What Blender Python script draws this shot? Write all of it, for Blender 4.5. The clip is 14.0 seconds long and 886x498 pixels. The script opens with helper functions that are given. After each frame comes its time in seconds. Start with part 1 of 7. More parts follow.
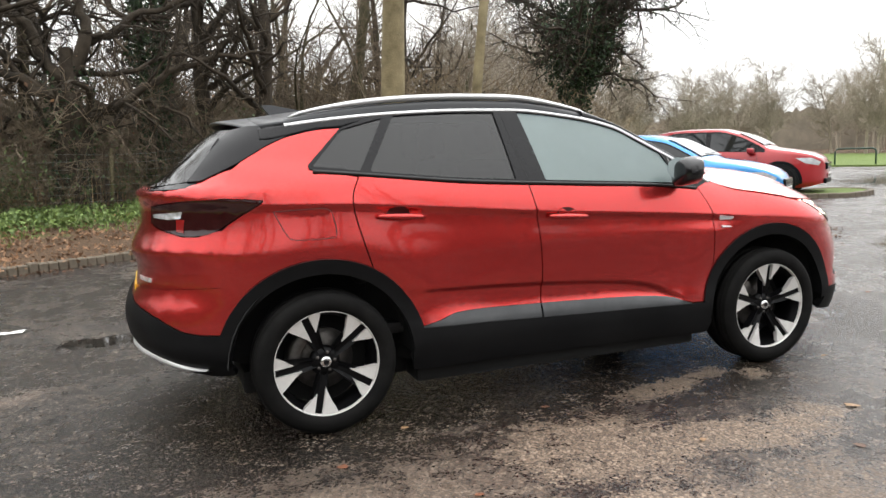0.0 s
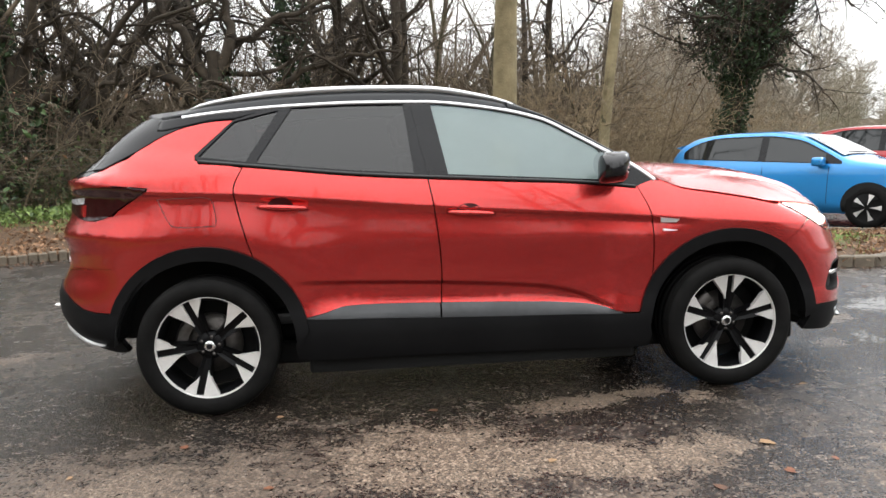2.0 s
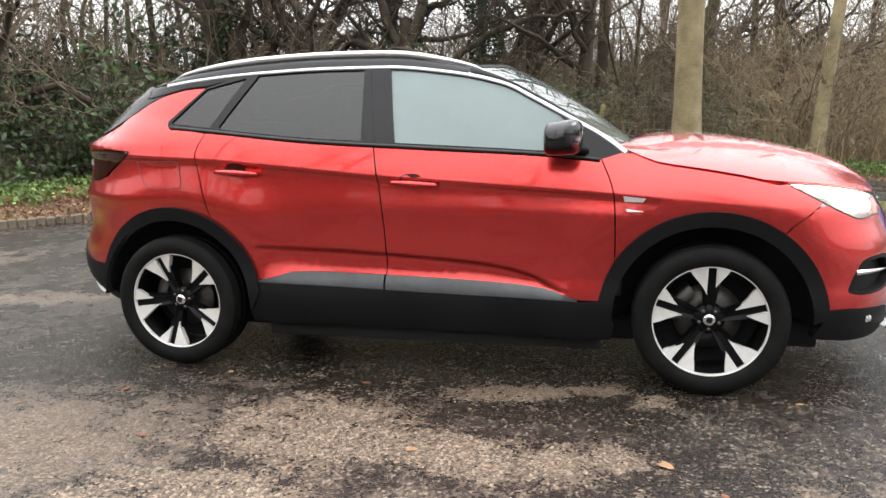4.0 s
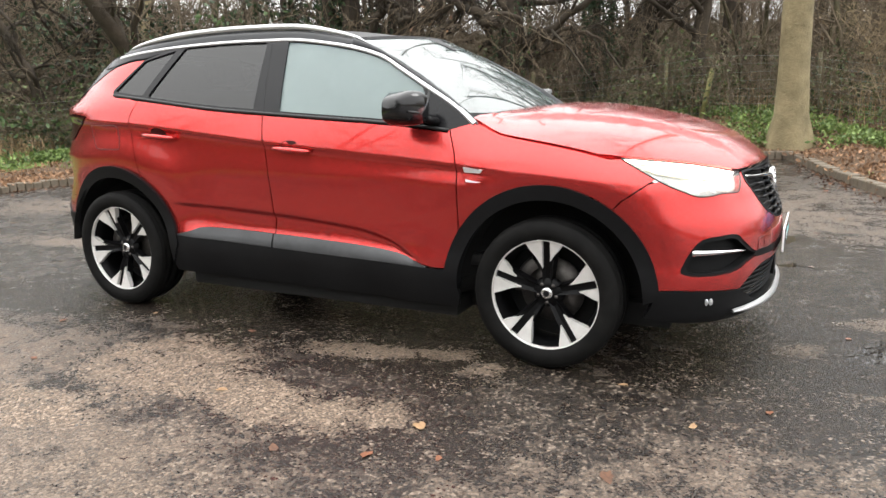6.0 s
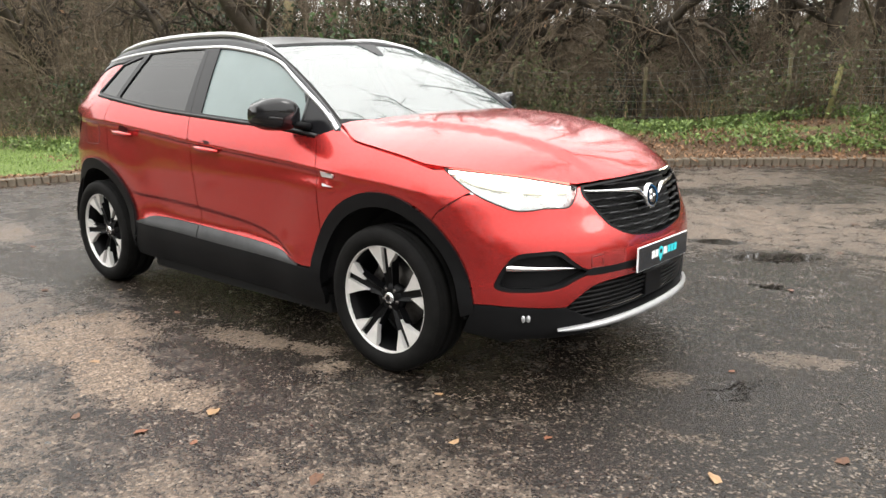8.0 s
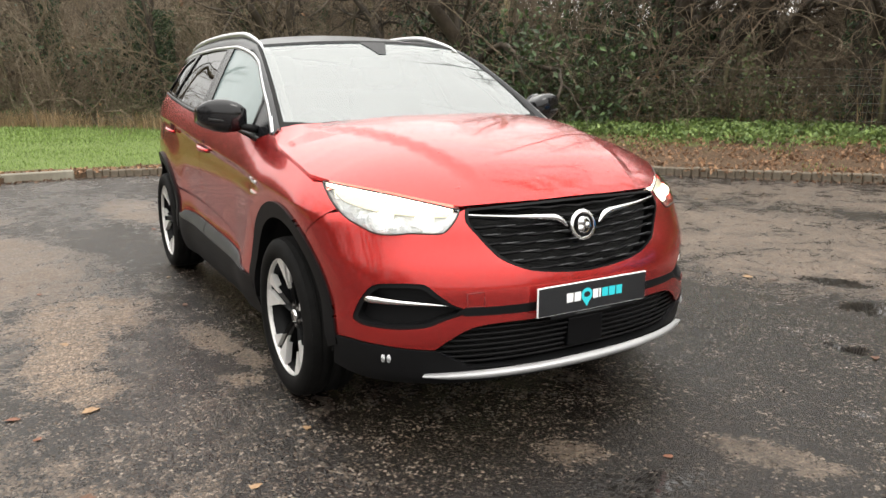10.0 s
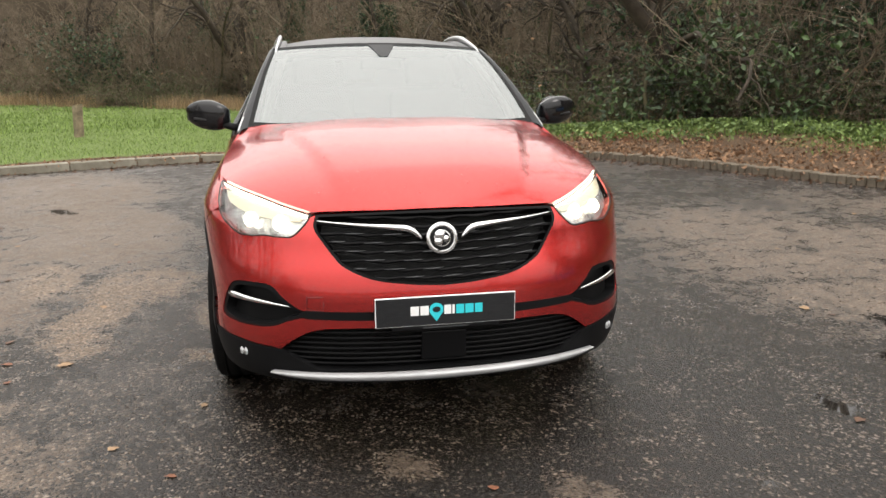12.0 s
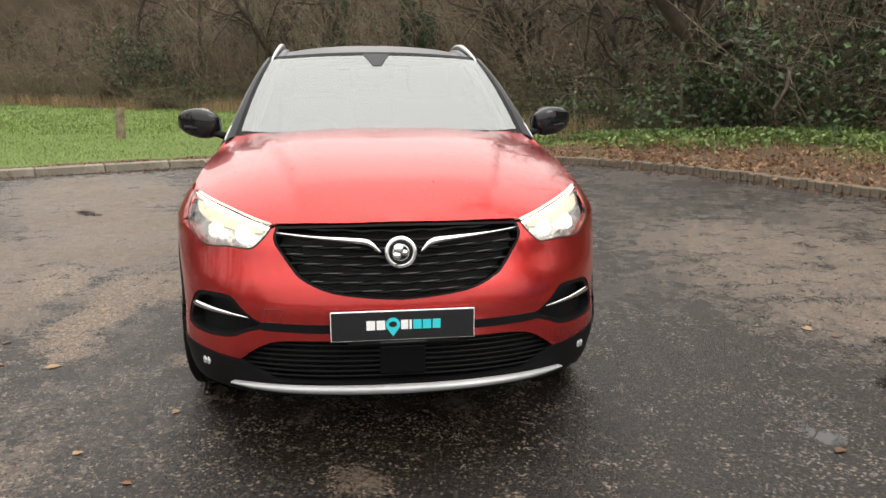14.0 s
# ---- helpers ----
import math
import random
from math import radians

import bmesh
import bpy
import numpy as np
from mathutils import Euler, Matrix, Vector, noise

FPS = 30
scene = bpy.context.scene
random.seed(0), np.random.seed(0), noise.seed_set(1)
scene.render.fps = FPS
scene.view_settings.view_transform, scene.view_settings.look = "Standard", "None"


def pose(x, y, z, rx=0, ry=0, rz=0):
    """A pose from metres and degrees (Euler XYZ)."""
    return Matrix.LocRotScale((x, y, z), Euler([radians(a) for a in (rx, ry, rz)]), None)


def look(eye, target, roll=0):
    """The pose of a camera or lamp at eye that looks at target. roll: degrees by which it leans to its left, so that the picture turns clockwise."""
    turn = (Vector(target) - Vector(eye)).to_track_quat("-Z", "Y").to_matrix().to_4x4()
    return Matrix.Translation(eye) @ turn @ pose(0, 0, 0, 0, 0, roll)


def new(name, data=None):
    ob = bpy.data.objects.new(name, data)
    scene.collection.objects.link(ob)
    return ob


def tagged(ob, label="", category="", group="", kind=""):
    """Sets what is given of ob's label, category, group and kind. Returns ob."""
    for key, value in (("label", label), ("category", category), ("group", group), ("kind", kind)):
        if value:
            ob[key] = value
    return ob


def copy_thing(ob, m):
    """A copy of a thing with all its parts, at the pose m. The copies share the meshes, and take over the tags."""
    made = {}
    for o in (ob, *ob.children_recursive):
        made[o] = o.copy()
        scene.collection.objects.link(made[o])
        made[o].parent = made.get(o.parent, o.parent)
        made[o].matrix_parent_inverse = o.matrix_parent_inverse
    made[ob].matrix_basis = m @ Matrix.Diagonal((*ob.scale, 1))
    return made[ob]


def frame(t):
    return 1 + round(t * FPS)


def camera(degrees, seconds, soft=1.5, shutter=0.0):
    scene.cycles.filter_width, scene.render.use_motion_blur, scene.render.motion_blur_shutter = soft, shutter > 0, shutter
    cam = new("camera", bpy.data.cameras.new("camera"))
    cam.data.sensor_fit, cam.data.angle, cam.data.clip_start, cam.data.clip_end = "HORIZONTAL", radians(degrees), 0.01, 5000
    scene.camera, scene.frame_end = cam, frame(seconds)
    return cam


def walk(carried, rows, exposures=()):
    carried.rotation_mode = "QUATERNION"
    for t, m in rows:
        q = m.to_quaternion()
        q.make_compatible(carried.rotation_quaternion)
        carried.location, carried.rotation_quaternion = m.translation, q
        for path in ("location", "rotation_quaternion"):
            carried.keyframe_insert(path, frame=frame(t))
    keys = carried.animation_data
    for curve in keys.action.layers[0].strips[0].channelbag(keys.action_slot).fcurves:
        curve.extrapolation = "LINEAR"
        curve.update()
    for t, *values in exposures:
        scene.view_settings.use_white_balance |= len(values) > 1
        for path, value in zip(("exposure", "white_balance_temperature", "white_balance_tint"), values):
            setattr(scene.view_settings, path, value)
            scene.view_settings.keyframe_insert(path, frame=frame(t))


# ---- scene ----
cam = camera(61.0, 14.0)
METRES, EYE, TILT, LEAN, TURN = 9.505, 1.32, 0.15, -0.39, -20.8
ROWS = [
    (0.0, 0.0, 0.0, 0.0, -0.3, -7.56, 2.24),
    (0.5, 0.0373, 0.0093, -0.001, 0.53, -6.53, 2.16),
    (1.0, 0.0793, 0.0094, -0.0067, 7.28, -5.73, 2.03),
    (1.5, 0.1231, 0.0149, -0.0086, 11.9, -6.84, 1.93),
    (2.0, 0.1547, 0.0288, -0.0079, 14.47, -7.25, 1.8),
    (4.5, 0.3264, 0.1283, -0.0107, 36.19, -9.8, 1.49),
    (5.0, 0.3591, 0.1463, -0.0107, 38.05, -10.19, 1.37),
    (5.5, 0.3963, 0.1667, -0.0107, 46.11, -10.86, 1.23),
    (6.0, 0.4241, 0.196, -0.0105, 47.13, -11.78, 1.22),
    (6.5, 0.4573, 0.219, -0.0115, 49.45, -11.88, 1.09),
    (7.0, 0.4845, 0.2486, -0.0121, 54.54, -12.39, 0.99),
    (7.5, 0.5016, 0.2841, -0.007, 55.95, -13.0, 0.9),
    (8.0, 0.524, 0.3192, -0.0047, 60.92, -12.26, 0.78),
    (8.5, 0.5323, 0.3601, -0.0069, 67.88, -11.93, 0.65),
    (9.0, 0.5321, 0.3987, -0.0074, 71.32, -11.94, 0.55),
    (11.5, 0.5392, 0.6029, 0.0034, 96.18, -12.98, 0.5),
    (12.0, 0.5348, 0.6322, 0.0032, 99.86, -13.06, 0.35),
    (12.5, 0.5331, 0.6556, 0.0043, 107.64, -13.96, 0.16),
    (13.0, 0.5303, 0.6658, 0.0057, 109.16, -15.0, 0.1),
    (13.5, 0.5267, 0.6651, 0.0066, 104.29, -14.62, 0.03),
    (14.0, 0.524, 0.6639, 0.0064, 103.51, -12.75, 0.01),
]
walk(cam, [(t, pose(-2.042, -4.316, EYE, TILT, LEAN, TURN) @ pose(METRES * x, METRES * y, METRES * z, 90 + pitch, roll, yaw)) for t, x, y, z, yaw, pitch, roll in ROWS],
     [(0.0, 0.12, 6200, 10), (2.0, 0.22, 6150, 10), (5.0, 0.50, 6200, 10), (8.0, 0.45, 6350, 10), (10.0, 0.2, 6450, 10), (12.0, -0.02, 6500, 11), (14.0, -0.08, 6500, 11)])

# ---- sky and sun: bright overcast winter day ----
world = bpy.data.worlds.new("overcast_sky")
scene.world = world
world.use_nodes = True
wn, wl = world.node_tree.nodes, world.node_tree.links
wn.clear()
sky = wn.new("ShaderNodeTexSky")
sky.sky_type = "NISHITA"
sky.sun_disc = False
sky.sun_elevation, sky.sun_rotation = radians(32), radians(62)
sky.air_density, sky.dust_density, sky.ozone_density = 1.0, 2.0, 1.0
soft_sky = wn.new("ShaderNodeHueSaturation")
soft_sky.inputs["Saturation"].default_value = 0.12
back = wn.new("ShaderNodeBackground")
back.inputs["Strength"].default_value = 0.11
wout = wn.new("ShaderNodeOutputWorld")
wl.new(sky.outputs[0], soft_sky.inputs["Color"])
# overcast: brighter overhead than at the horizon
tc = wn.new("ShaderNodeTexCoord")
sep = wn.new("ShaderNodeSeparateXYZ")
wl.new(tc.outputs["Generated"], sep.inputs[0])
grad = wn.new("ShaderNodeMapRange")
grad.inputs["From Min"].default_value, grad.inputs["From Max"].default_value = 0.0, 1.0
grad.inputs["To Min"].default_value, grad.inputs["To Max"].default_value = 0.40, 1.35
wl.new(sep.outputs["Z"], grad.inputs["Value"])
cloud = wn.new("ShaderNodeMix")
cloud.data_type = "RGBA"
cloud.inputs["Factor"].default_value = 0.92
col_in = [q for q in cloud.inputs if q.type == "RGBA"]
col_in[1].default_value = (25.4, 24.8, 23.6, 1)
wl.new(soft_sky.outputs[0], col_in[0])
mul = wn.new("ShaderNodeVectorMath")
mul.operation = "SCALE"
wl.new([q for q in cloud.outputs if q.type == "RGBA"][0], mul.inputs[0])
wl.new(grad.outputs[0], mul.inputs["Scale"])
wl.new(mul.outputs[0], back.inputs["Color"])
wl.new(back.outputs[0], wout.inputs["Surface"])
sun = new("sun", bpy.data.lights.new("sun", "SUN"))
sun.data.energy, sun.data.angle, sun.data.color = 0.8, radians(25), (1.0, 0.96, 0.9)
sun.matrix_world = look((40, 21, 28), (0, 0, 0))


# ---- materials ----
def material(name, color, rough=0.5, metal=0.0, coat=0.0, spec=0.5):
    m = bpy.data.materials.new(name)
    m.use_nodes = True
    b = m.node_tree.nodes["Principled BSDF"]
    b.inputs["Base Color"].default_value = (*color, 1)
    b.inputs["Roughness"].default_value = rough
    b.inputs["Metallic"].default_value = metal
    b.inputs["Coat Weight"].default_value = coat
    b.inputs["Coat Roughness"].default_value = 0.03
    b.inputs["Specular IOR Level"].default_value = spec
    return m


def nodes_of(m):
    t = m.node_tree
    return t.nodes, t.links, t.nodes["Principled BSDF"]


def noise_tex(m, scale, detail=4.0, rough=0.6, coords="Object"):
    n, l, b = nodes_of(m)
    c = n.new("ShaderNodeTexCoord")
    x = n.new("ShaderNodeTexNoise")
    x.inputs["Scale"].default_value, x.inputs["Detail"].default_value, x.inputs["Roughness"].default_value = scale, detail, rough
    l.new(c.outputs[coords], x.inputs["Vector"])
    return x


def ramp(m, source, stops):
    n, l, b = nodes_of(m)
    r = n.new("ShaderNodeValToRGB")
    e = r.color_ramp.elements
    while len(e) < len(stops):
        e.new(0.5)
    for k, (p, c) in zip(e, stops):
        k.position, k.color = p, ((c, c, c, 1) if isinstance(c, (int, float)) else (*c, 1))
    l.new(source, r.inputs["Fac"])
    return r


def bump(m, source, strength, distance):
    n, l, b = nodes_of(m)
    x = n.new("ShaderNodeBump")
    x.inputs["Strength"].default_value, x.inputs["Distance"].default_value = strength, distance
    l.new(source, x.inputs["Height"])
    l.new(x.outputs[0], b.inputs["Normal"])
    return x


def mottled(name, dark, light, scale, rough=0.7, fine=None, relief=0.3, depth=0.01, metal=0.0, spec=0.4):
    """A surface whose colour drifts between two tones, with fine relief."""
    m = material(name, light, rough, metal, 0, spec)
    n, l, b = nodes_of(m)
    a = noise_tex(m, scale, 6, 0.65)
    r = ramp(m, a.outputs["Fac"], [(0.3, dark), (0.7, light)])
    l.new(r.outputs[0], b.inputs["Base Color"])
    f = noise_tex(m, fine or scale * 9, 3, 0.6)
    bump(m, f.outputs["Fac"], relief, depth)
    return m


def paint(name, color, metal=0.25):
    """Metallic car paint: clear coat over flakes, a film of road dirt, beads of rain."""
    m = material(name, color, 0.32, metal, 1.0)
    n, l, b = nodes_of(m)
    f = noise_tex(m, 900, 1, 0.5)
    r = ramp(m, f.outputs["Fac"], [(0.35, tuple(c * 0.82 for c in color)), (0.65, tuple(min(1, c * 1.12) for c in color))])
    d = noise_tex(m, 2.2, 5, 0.6)
    q = ramp(m, d.outputs["Fac"], [(0.4, 0.02), (0.75, 0.09)])
    l.new(q.outputs[0], b.inputs["Coat Roughness"])
    l.new(r.outputs[0], b.inputs["Base Color"])
    v = n.new("ShaderNodeTexVoronoi")
    v.inputs["Scale"].default_value = 90
    c = n.new("ShaderNodeTexCoord")
    l.new(c.outputs["Object"], v.inputs["Vector"])
    p = ramp(m, v.outputs["Distance"], [(0.0, 1.0), (0.16, 0.0)])
    x = n.new("ShaderNodeBump")
    x.inputs["Strength"].default_value, x.inputs["Distance"].default_value = 0.28, 0.0015
    l.new(p.outputs[0], x.inputs["Height"])
    l.new(x.outputs[0], b.inputs["Coat Normal"])
    return m


RED = paint("red_paint", (0.47, 0.028, 0.025), 0.80)
RED.node_tree.nodes["Principled BSDF"].inputs["Coat Weight"].default_value = 0.75
RED.node_tree.nodes["Principled BSDF"].inputs["Roughness"].default_value = 0.26
GLOSS_BLACK = mottled("gloss_black", (0.004, 0.004, 0.005), (0.009, 0.009, 0.010), 5.0, 0.14, 500, 0.15, 0.0006, 0, 0.22)
ROOF_BLACK = paint("black_paint", (0.010, 0.011, 0.013), 0.1)
ROOF_BLACK.node_tree.nodes["Principled BSDF"].inputs["Coat Weight"].default_value = 0.12
ROOF_BLACK.node_tree.nodes["Principled BSDF"].inputs["Specular IOR Level"].default_value = 0.3
CLAD = mottled("black_plastic", (0.005, 0.005, 0.0055), (0.009, 0.009, 0.0095), 3.0, 0.5, 260, 0.25, 0.0008, 0, 0.10)
GRILLE = material("grille_black", (0.003, 0.003, 0.0034), 0.4, 0, 0, 0.12)
DARK = material("dark_void", (0.004, 0.004, 0.004), 0.9)
TRIM_GREY = mottled("grey_trim", (0.05, 0.052, 0.055), (0.075, 0.077, 0.08), 6.0, 0.4, 200, 0.1, 0.0005, 0.4)
CHROME = material("chrome", (0.78, 0.78, 0.79), 0.14, 1.0)
SATIN = mottled("satin_silver", (0.55, 0.55, 0.56), (0.63, 0.63, 0.64), 8.0, 0.28, 300, 0.08, 0.0005, 0.85)
MACHINED = mottled("machined_alloy", (0.60, 0.585, 0.565), (0.72, 0.705, 0.685), 14.0, 0.34, 400, 0.1, 0.0004, 0.35)
RUBBER = mottled("tyre_rubber", (0.004, 0.004, 0.004), (0.011, 0.0105, 0.010), 9.0, 0.7, 300, 0.3, 0.001, 0, 0.08)
SEAL = material("window_seal", (0.008, 0.008, 0.008), 0.5)
FABRIC = mottled("seat_fabric", (0.03, 0.03, 0.032), (0.05, 0.05, 0.053), 12.0, 0.9, 220, 0.3, 0.002)
LINING = mottled("pale_headlining", (0.42, 0.42, 0.40), (0.5, 0.5, 0.48), 6.0, 0.9, 200, 0.2, 0.001)
DASH = mottled("dash_plastic", (0.018, 0.018, 0.019), (0.03, 0.03, 0.031), 10.0, 0.6, 300, 0.2, 0.001)
WHITE = material("white_print", (0.8, 0.8, 0.8), 0.4)
CYAN = material("cyan_print", (0.03, 0.55, 0.62), 0.4)
PLATE_BLACK = material("plate_black", (0.008, 0.009, 0.011), 0.2, 0, 0.5)
PLATE_YELLOW = material("plate_yellow", (0.75, 0.52, 0.03), 0.35)
DISC = mottled("brake_steel", (0.06, 0.055, 0.05), (0.13, 0.12, 0.115), 20.0, 0.45, 300, 0.2, 0.0005, 0.8)


def glass(name, tint, rough=0.0, ior=1.5, mist=0.0, haze=(0.64, 0.80, 0.79)):
    """Thin sheet glass: see-through with a mirror of the sky, and a film of mist and rain."""
    m = bpy.data.materials.new(name)
    m.use_nodes = True
    n, l = m.node_tree.nodes, m.node_tree.links
    n.clear()
    o = n.new("ShaderNodeOutputMaterial")
    mix = n.new("ShaderNodeMixShader")
    tr = n.new("ShaderNodeBsdfTransparent")
    tr.inputs[0].default_value = (*tint, 1)
    gl = n.new("ShaderNodeBsdfGlossy")
    gl.inputs["Roughness"].default_value = rough
    gl.inputs["Color"].default_value = (1, 1, 1, 1)
    f = n.new("ShaderNodeFresnel")
    f.inputs["IOR"].default_value = ior
    l.new(f.outputs[0], mix.inputs[0])
    l.new(tr.outputs[0], mix.inputs[1])
    l.new(gl.outputs[0], mix.inputs[2])
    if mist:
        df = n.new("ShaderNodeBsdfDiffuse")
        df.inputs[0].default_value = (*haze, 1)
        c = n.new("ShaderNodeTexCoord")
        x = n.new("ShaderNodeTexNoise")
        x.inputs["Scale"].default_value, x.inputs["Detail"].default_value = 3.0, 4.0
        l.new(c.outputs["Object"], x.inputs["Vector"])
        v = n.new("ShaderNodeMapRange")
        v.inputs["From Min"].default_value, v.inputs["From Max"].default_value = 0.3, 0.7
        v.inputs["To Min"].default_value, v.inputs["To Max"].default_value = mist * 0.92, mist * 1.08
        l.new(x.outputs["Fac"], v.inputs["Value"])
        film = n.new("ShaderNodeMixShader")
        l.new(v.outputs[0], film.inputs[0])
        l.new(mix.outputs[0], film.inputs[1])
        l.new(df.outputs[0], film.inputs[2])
        l.new(film.outputs[0], o.inputs["Surface"])
    else:
        l.new(mix.outputs[0], o.inputs["Surface"])
    return m


# the teal mist also stands in for pale light seen through the front windows
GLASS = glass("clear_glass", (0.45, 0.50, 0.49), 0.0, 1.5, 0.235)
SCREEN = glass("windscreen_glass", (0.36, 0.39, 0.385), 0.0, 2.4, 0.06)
PRIVACY = glass("privacy_glass", (0.06, 0.065, 0.07), 0.0, 1.52)
WATER = material("water_beads", (0.20, 0.014, 0.013), 0.05, 0.2, 1.0)
LENS = glass("lamp_lens", (0.95, 0.97, 0.97))
RED_LENS = glass("red_lens", (0.32, 0.012, 0.015))


def glow(name, color, strength):
    m = material(name, color, 0.3)
    b = m.node_tree.nodes["Principled BSDF"]
    b.inputs["Base Color"].default_value = tuple(0.35 * c for c in color) + (1,)
    b.inputs["Emission Color"].default_value = (*color, 1)
    b.inputs["Emission Strength"].default_value = strength
    return m


LAMP_ON = glow("lit_headlamp", (1.0, 0.92, 0.68), 6.0)
REFLECTOR = mottled("lamp_reflector", (0.20, 0.205, 0.21), (0.74, 0.75, 0.76), 26.0, 0.18, 30, 0.9, 0.012, 0.5)
LAMP_SOFT = glow("glowing_guide", (1.0, 0.91, 0.66), 0.55)
CUP_SHADE = material("cup_shade_red", (0.035, 0.003, 0.003), 0.6, 0.0, 0.0, 0.2)
SILVER = material("bright_silver", (0.62, 0.62, 0.615), 0.32, 0.4)
SKID = mottled("satin_skid", (0.33, 0.33, 0.335), (0.42, 0.42, 0.425), 9.0, 0.34, 300, 0.08, 0.0005, 0.5)
TAIL_RED = material("tail_lamp_red", (0.022, 0.002, 0.003), 0.08, 0, 0.4)
MIRROR_BLACK = material("mirror_black", (0.006, 0.006, 0.007), 0.10, 0, 0.15)
BRIGHT_RED = material("bright_red", (0.22, 0.006, 0.006), 0.2, 0, 1.0)


# ---- mesh tools ----
from mathutils.geometry import delaunay_2d_cdt


def thing(name, label, category, m=None, group="", kind=""):
    ob = new(name)
    if m is not None:
        ob.matrix_world = m
    return tagged(ob, label, category, group, kind)


def mesh_part(name, verts, faces, mat, parent, label="", smooth=True, normals=None):
    me = bpy.data.meshes.new(name)
    me.from_pydata([tuple(v) for v in verts], [], [tuple(f) for f in faces])
    me.materials.append(mat)
    if smooth:
        me.polygons.foreach_set("use_smooth", [True] * len(me.polygons))
    me.update()
    if normals is not None:
        me.normals_split_custom_set([normals[i] for i in range(len(normals))])
    ob = new(name, me)
    if parent is not None:
        ob.parent = parent
    return tagged(ob, label)


def part(name, bm, mat, parent, label="", smooth=False):
    me = bpy.data.meshes.new(name)
    bm.normal_update()
    bm.to_mesh(me)
    bm.free()
    me.materials.append(mat)
    if smooth:
        me.polygons.foreach_set("use_smooth", [True] * len(me.polygons))
    ob = new(name, me)
    if parent is not None:
        ob.parent = parent
    return tagged(ob, label)


def spline(pts, n=8):
    """Catmull-Rom through open points, n steps a span."""
    P = [tuple(float(c) for c in p) for p in pts]
    P = [tuple(2 * a - b for a, b in zip(P[0], P[1]))] + P + [tuple(2 * a - b for a, b in zip(P[-1], P[-2]))]
    out = []
    for i in range(1, len(P) - 2):
        for k in range(n):
            t = k / n
            out.append(tuple(0.5 * (2 * b + (c - a) * t + (2 * a - 5 * b + 4 * c - d) * t * t + (3 * b - a - 3 * c + d) * t ** 3)
                             for a, b, c, d in zip(P[i - 1], P[i], P[i + 1], P[i + 2])))
    out.append(P[-2])
    return out


def arc(cx, cy, r, a0, a1, n=24):
    return [(cx + r * math.cos(radians(a0 + (a1 - a0) * k / n)), cy + r * math.sin(radians(a0 + (a1 - a0) * k / n))) for k in range(n + 1)]


def inside(p, poly):
    x, y = p
    hit, j = False, len(poly) - 1
    for i in range(len(poly)):
        (xi, yi), (xj, yj) = poly[i], poly[j]
        if (yi > y) != (yj > y) and x < (xj - xi) * (y - yi) / (yj - yi) + xi:
            hit = not hit
        j = i
    return hit


def resample(poly, step):
    out = []
    for (a, b), (c, d) in zip(poly, poly[1:] + poly[:1]):
        k = max(1, int(math.hypot(c - a, d - b) / step + 0.5))
        for i in range(k):
            out.append((a + (c - a) * i / k, b + (d - b) * i / k))
    clean = []
    for p in out:
        if not clean or math.hypot(p[0] - clean[-1][0], p[1] - clean[-1][1]) > 0.002:
            clean.append(p)
    if math.hypot(clean[0][0] - clean[-1][0], clean[0][1] - clean[-1][1]) < 0.002:
        clean.pop()
    return clean


def normal_at(fn, u, v, h=0.005):
    a, b = Vector(fn(u - h, v)), Vector(fn(u + h, v))
    c, d = Vector(fn(u, v - h)), Vector(fn(u, v + h))
    n = (b - a).cross(d - c)
    return n.normalized() if n.length > 1e-12 else Vector((0, 0, 1))


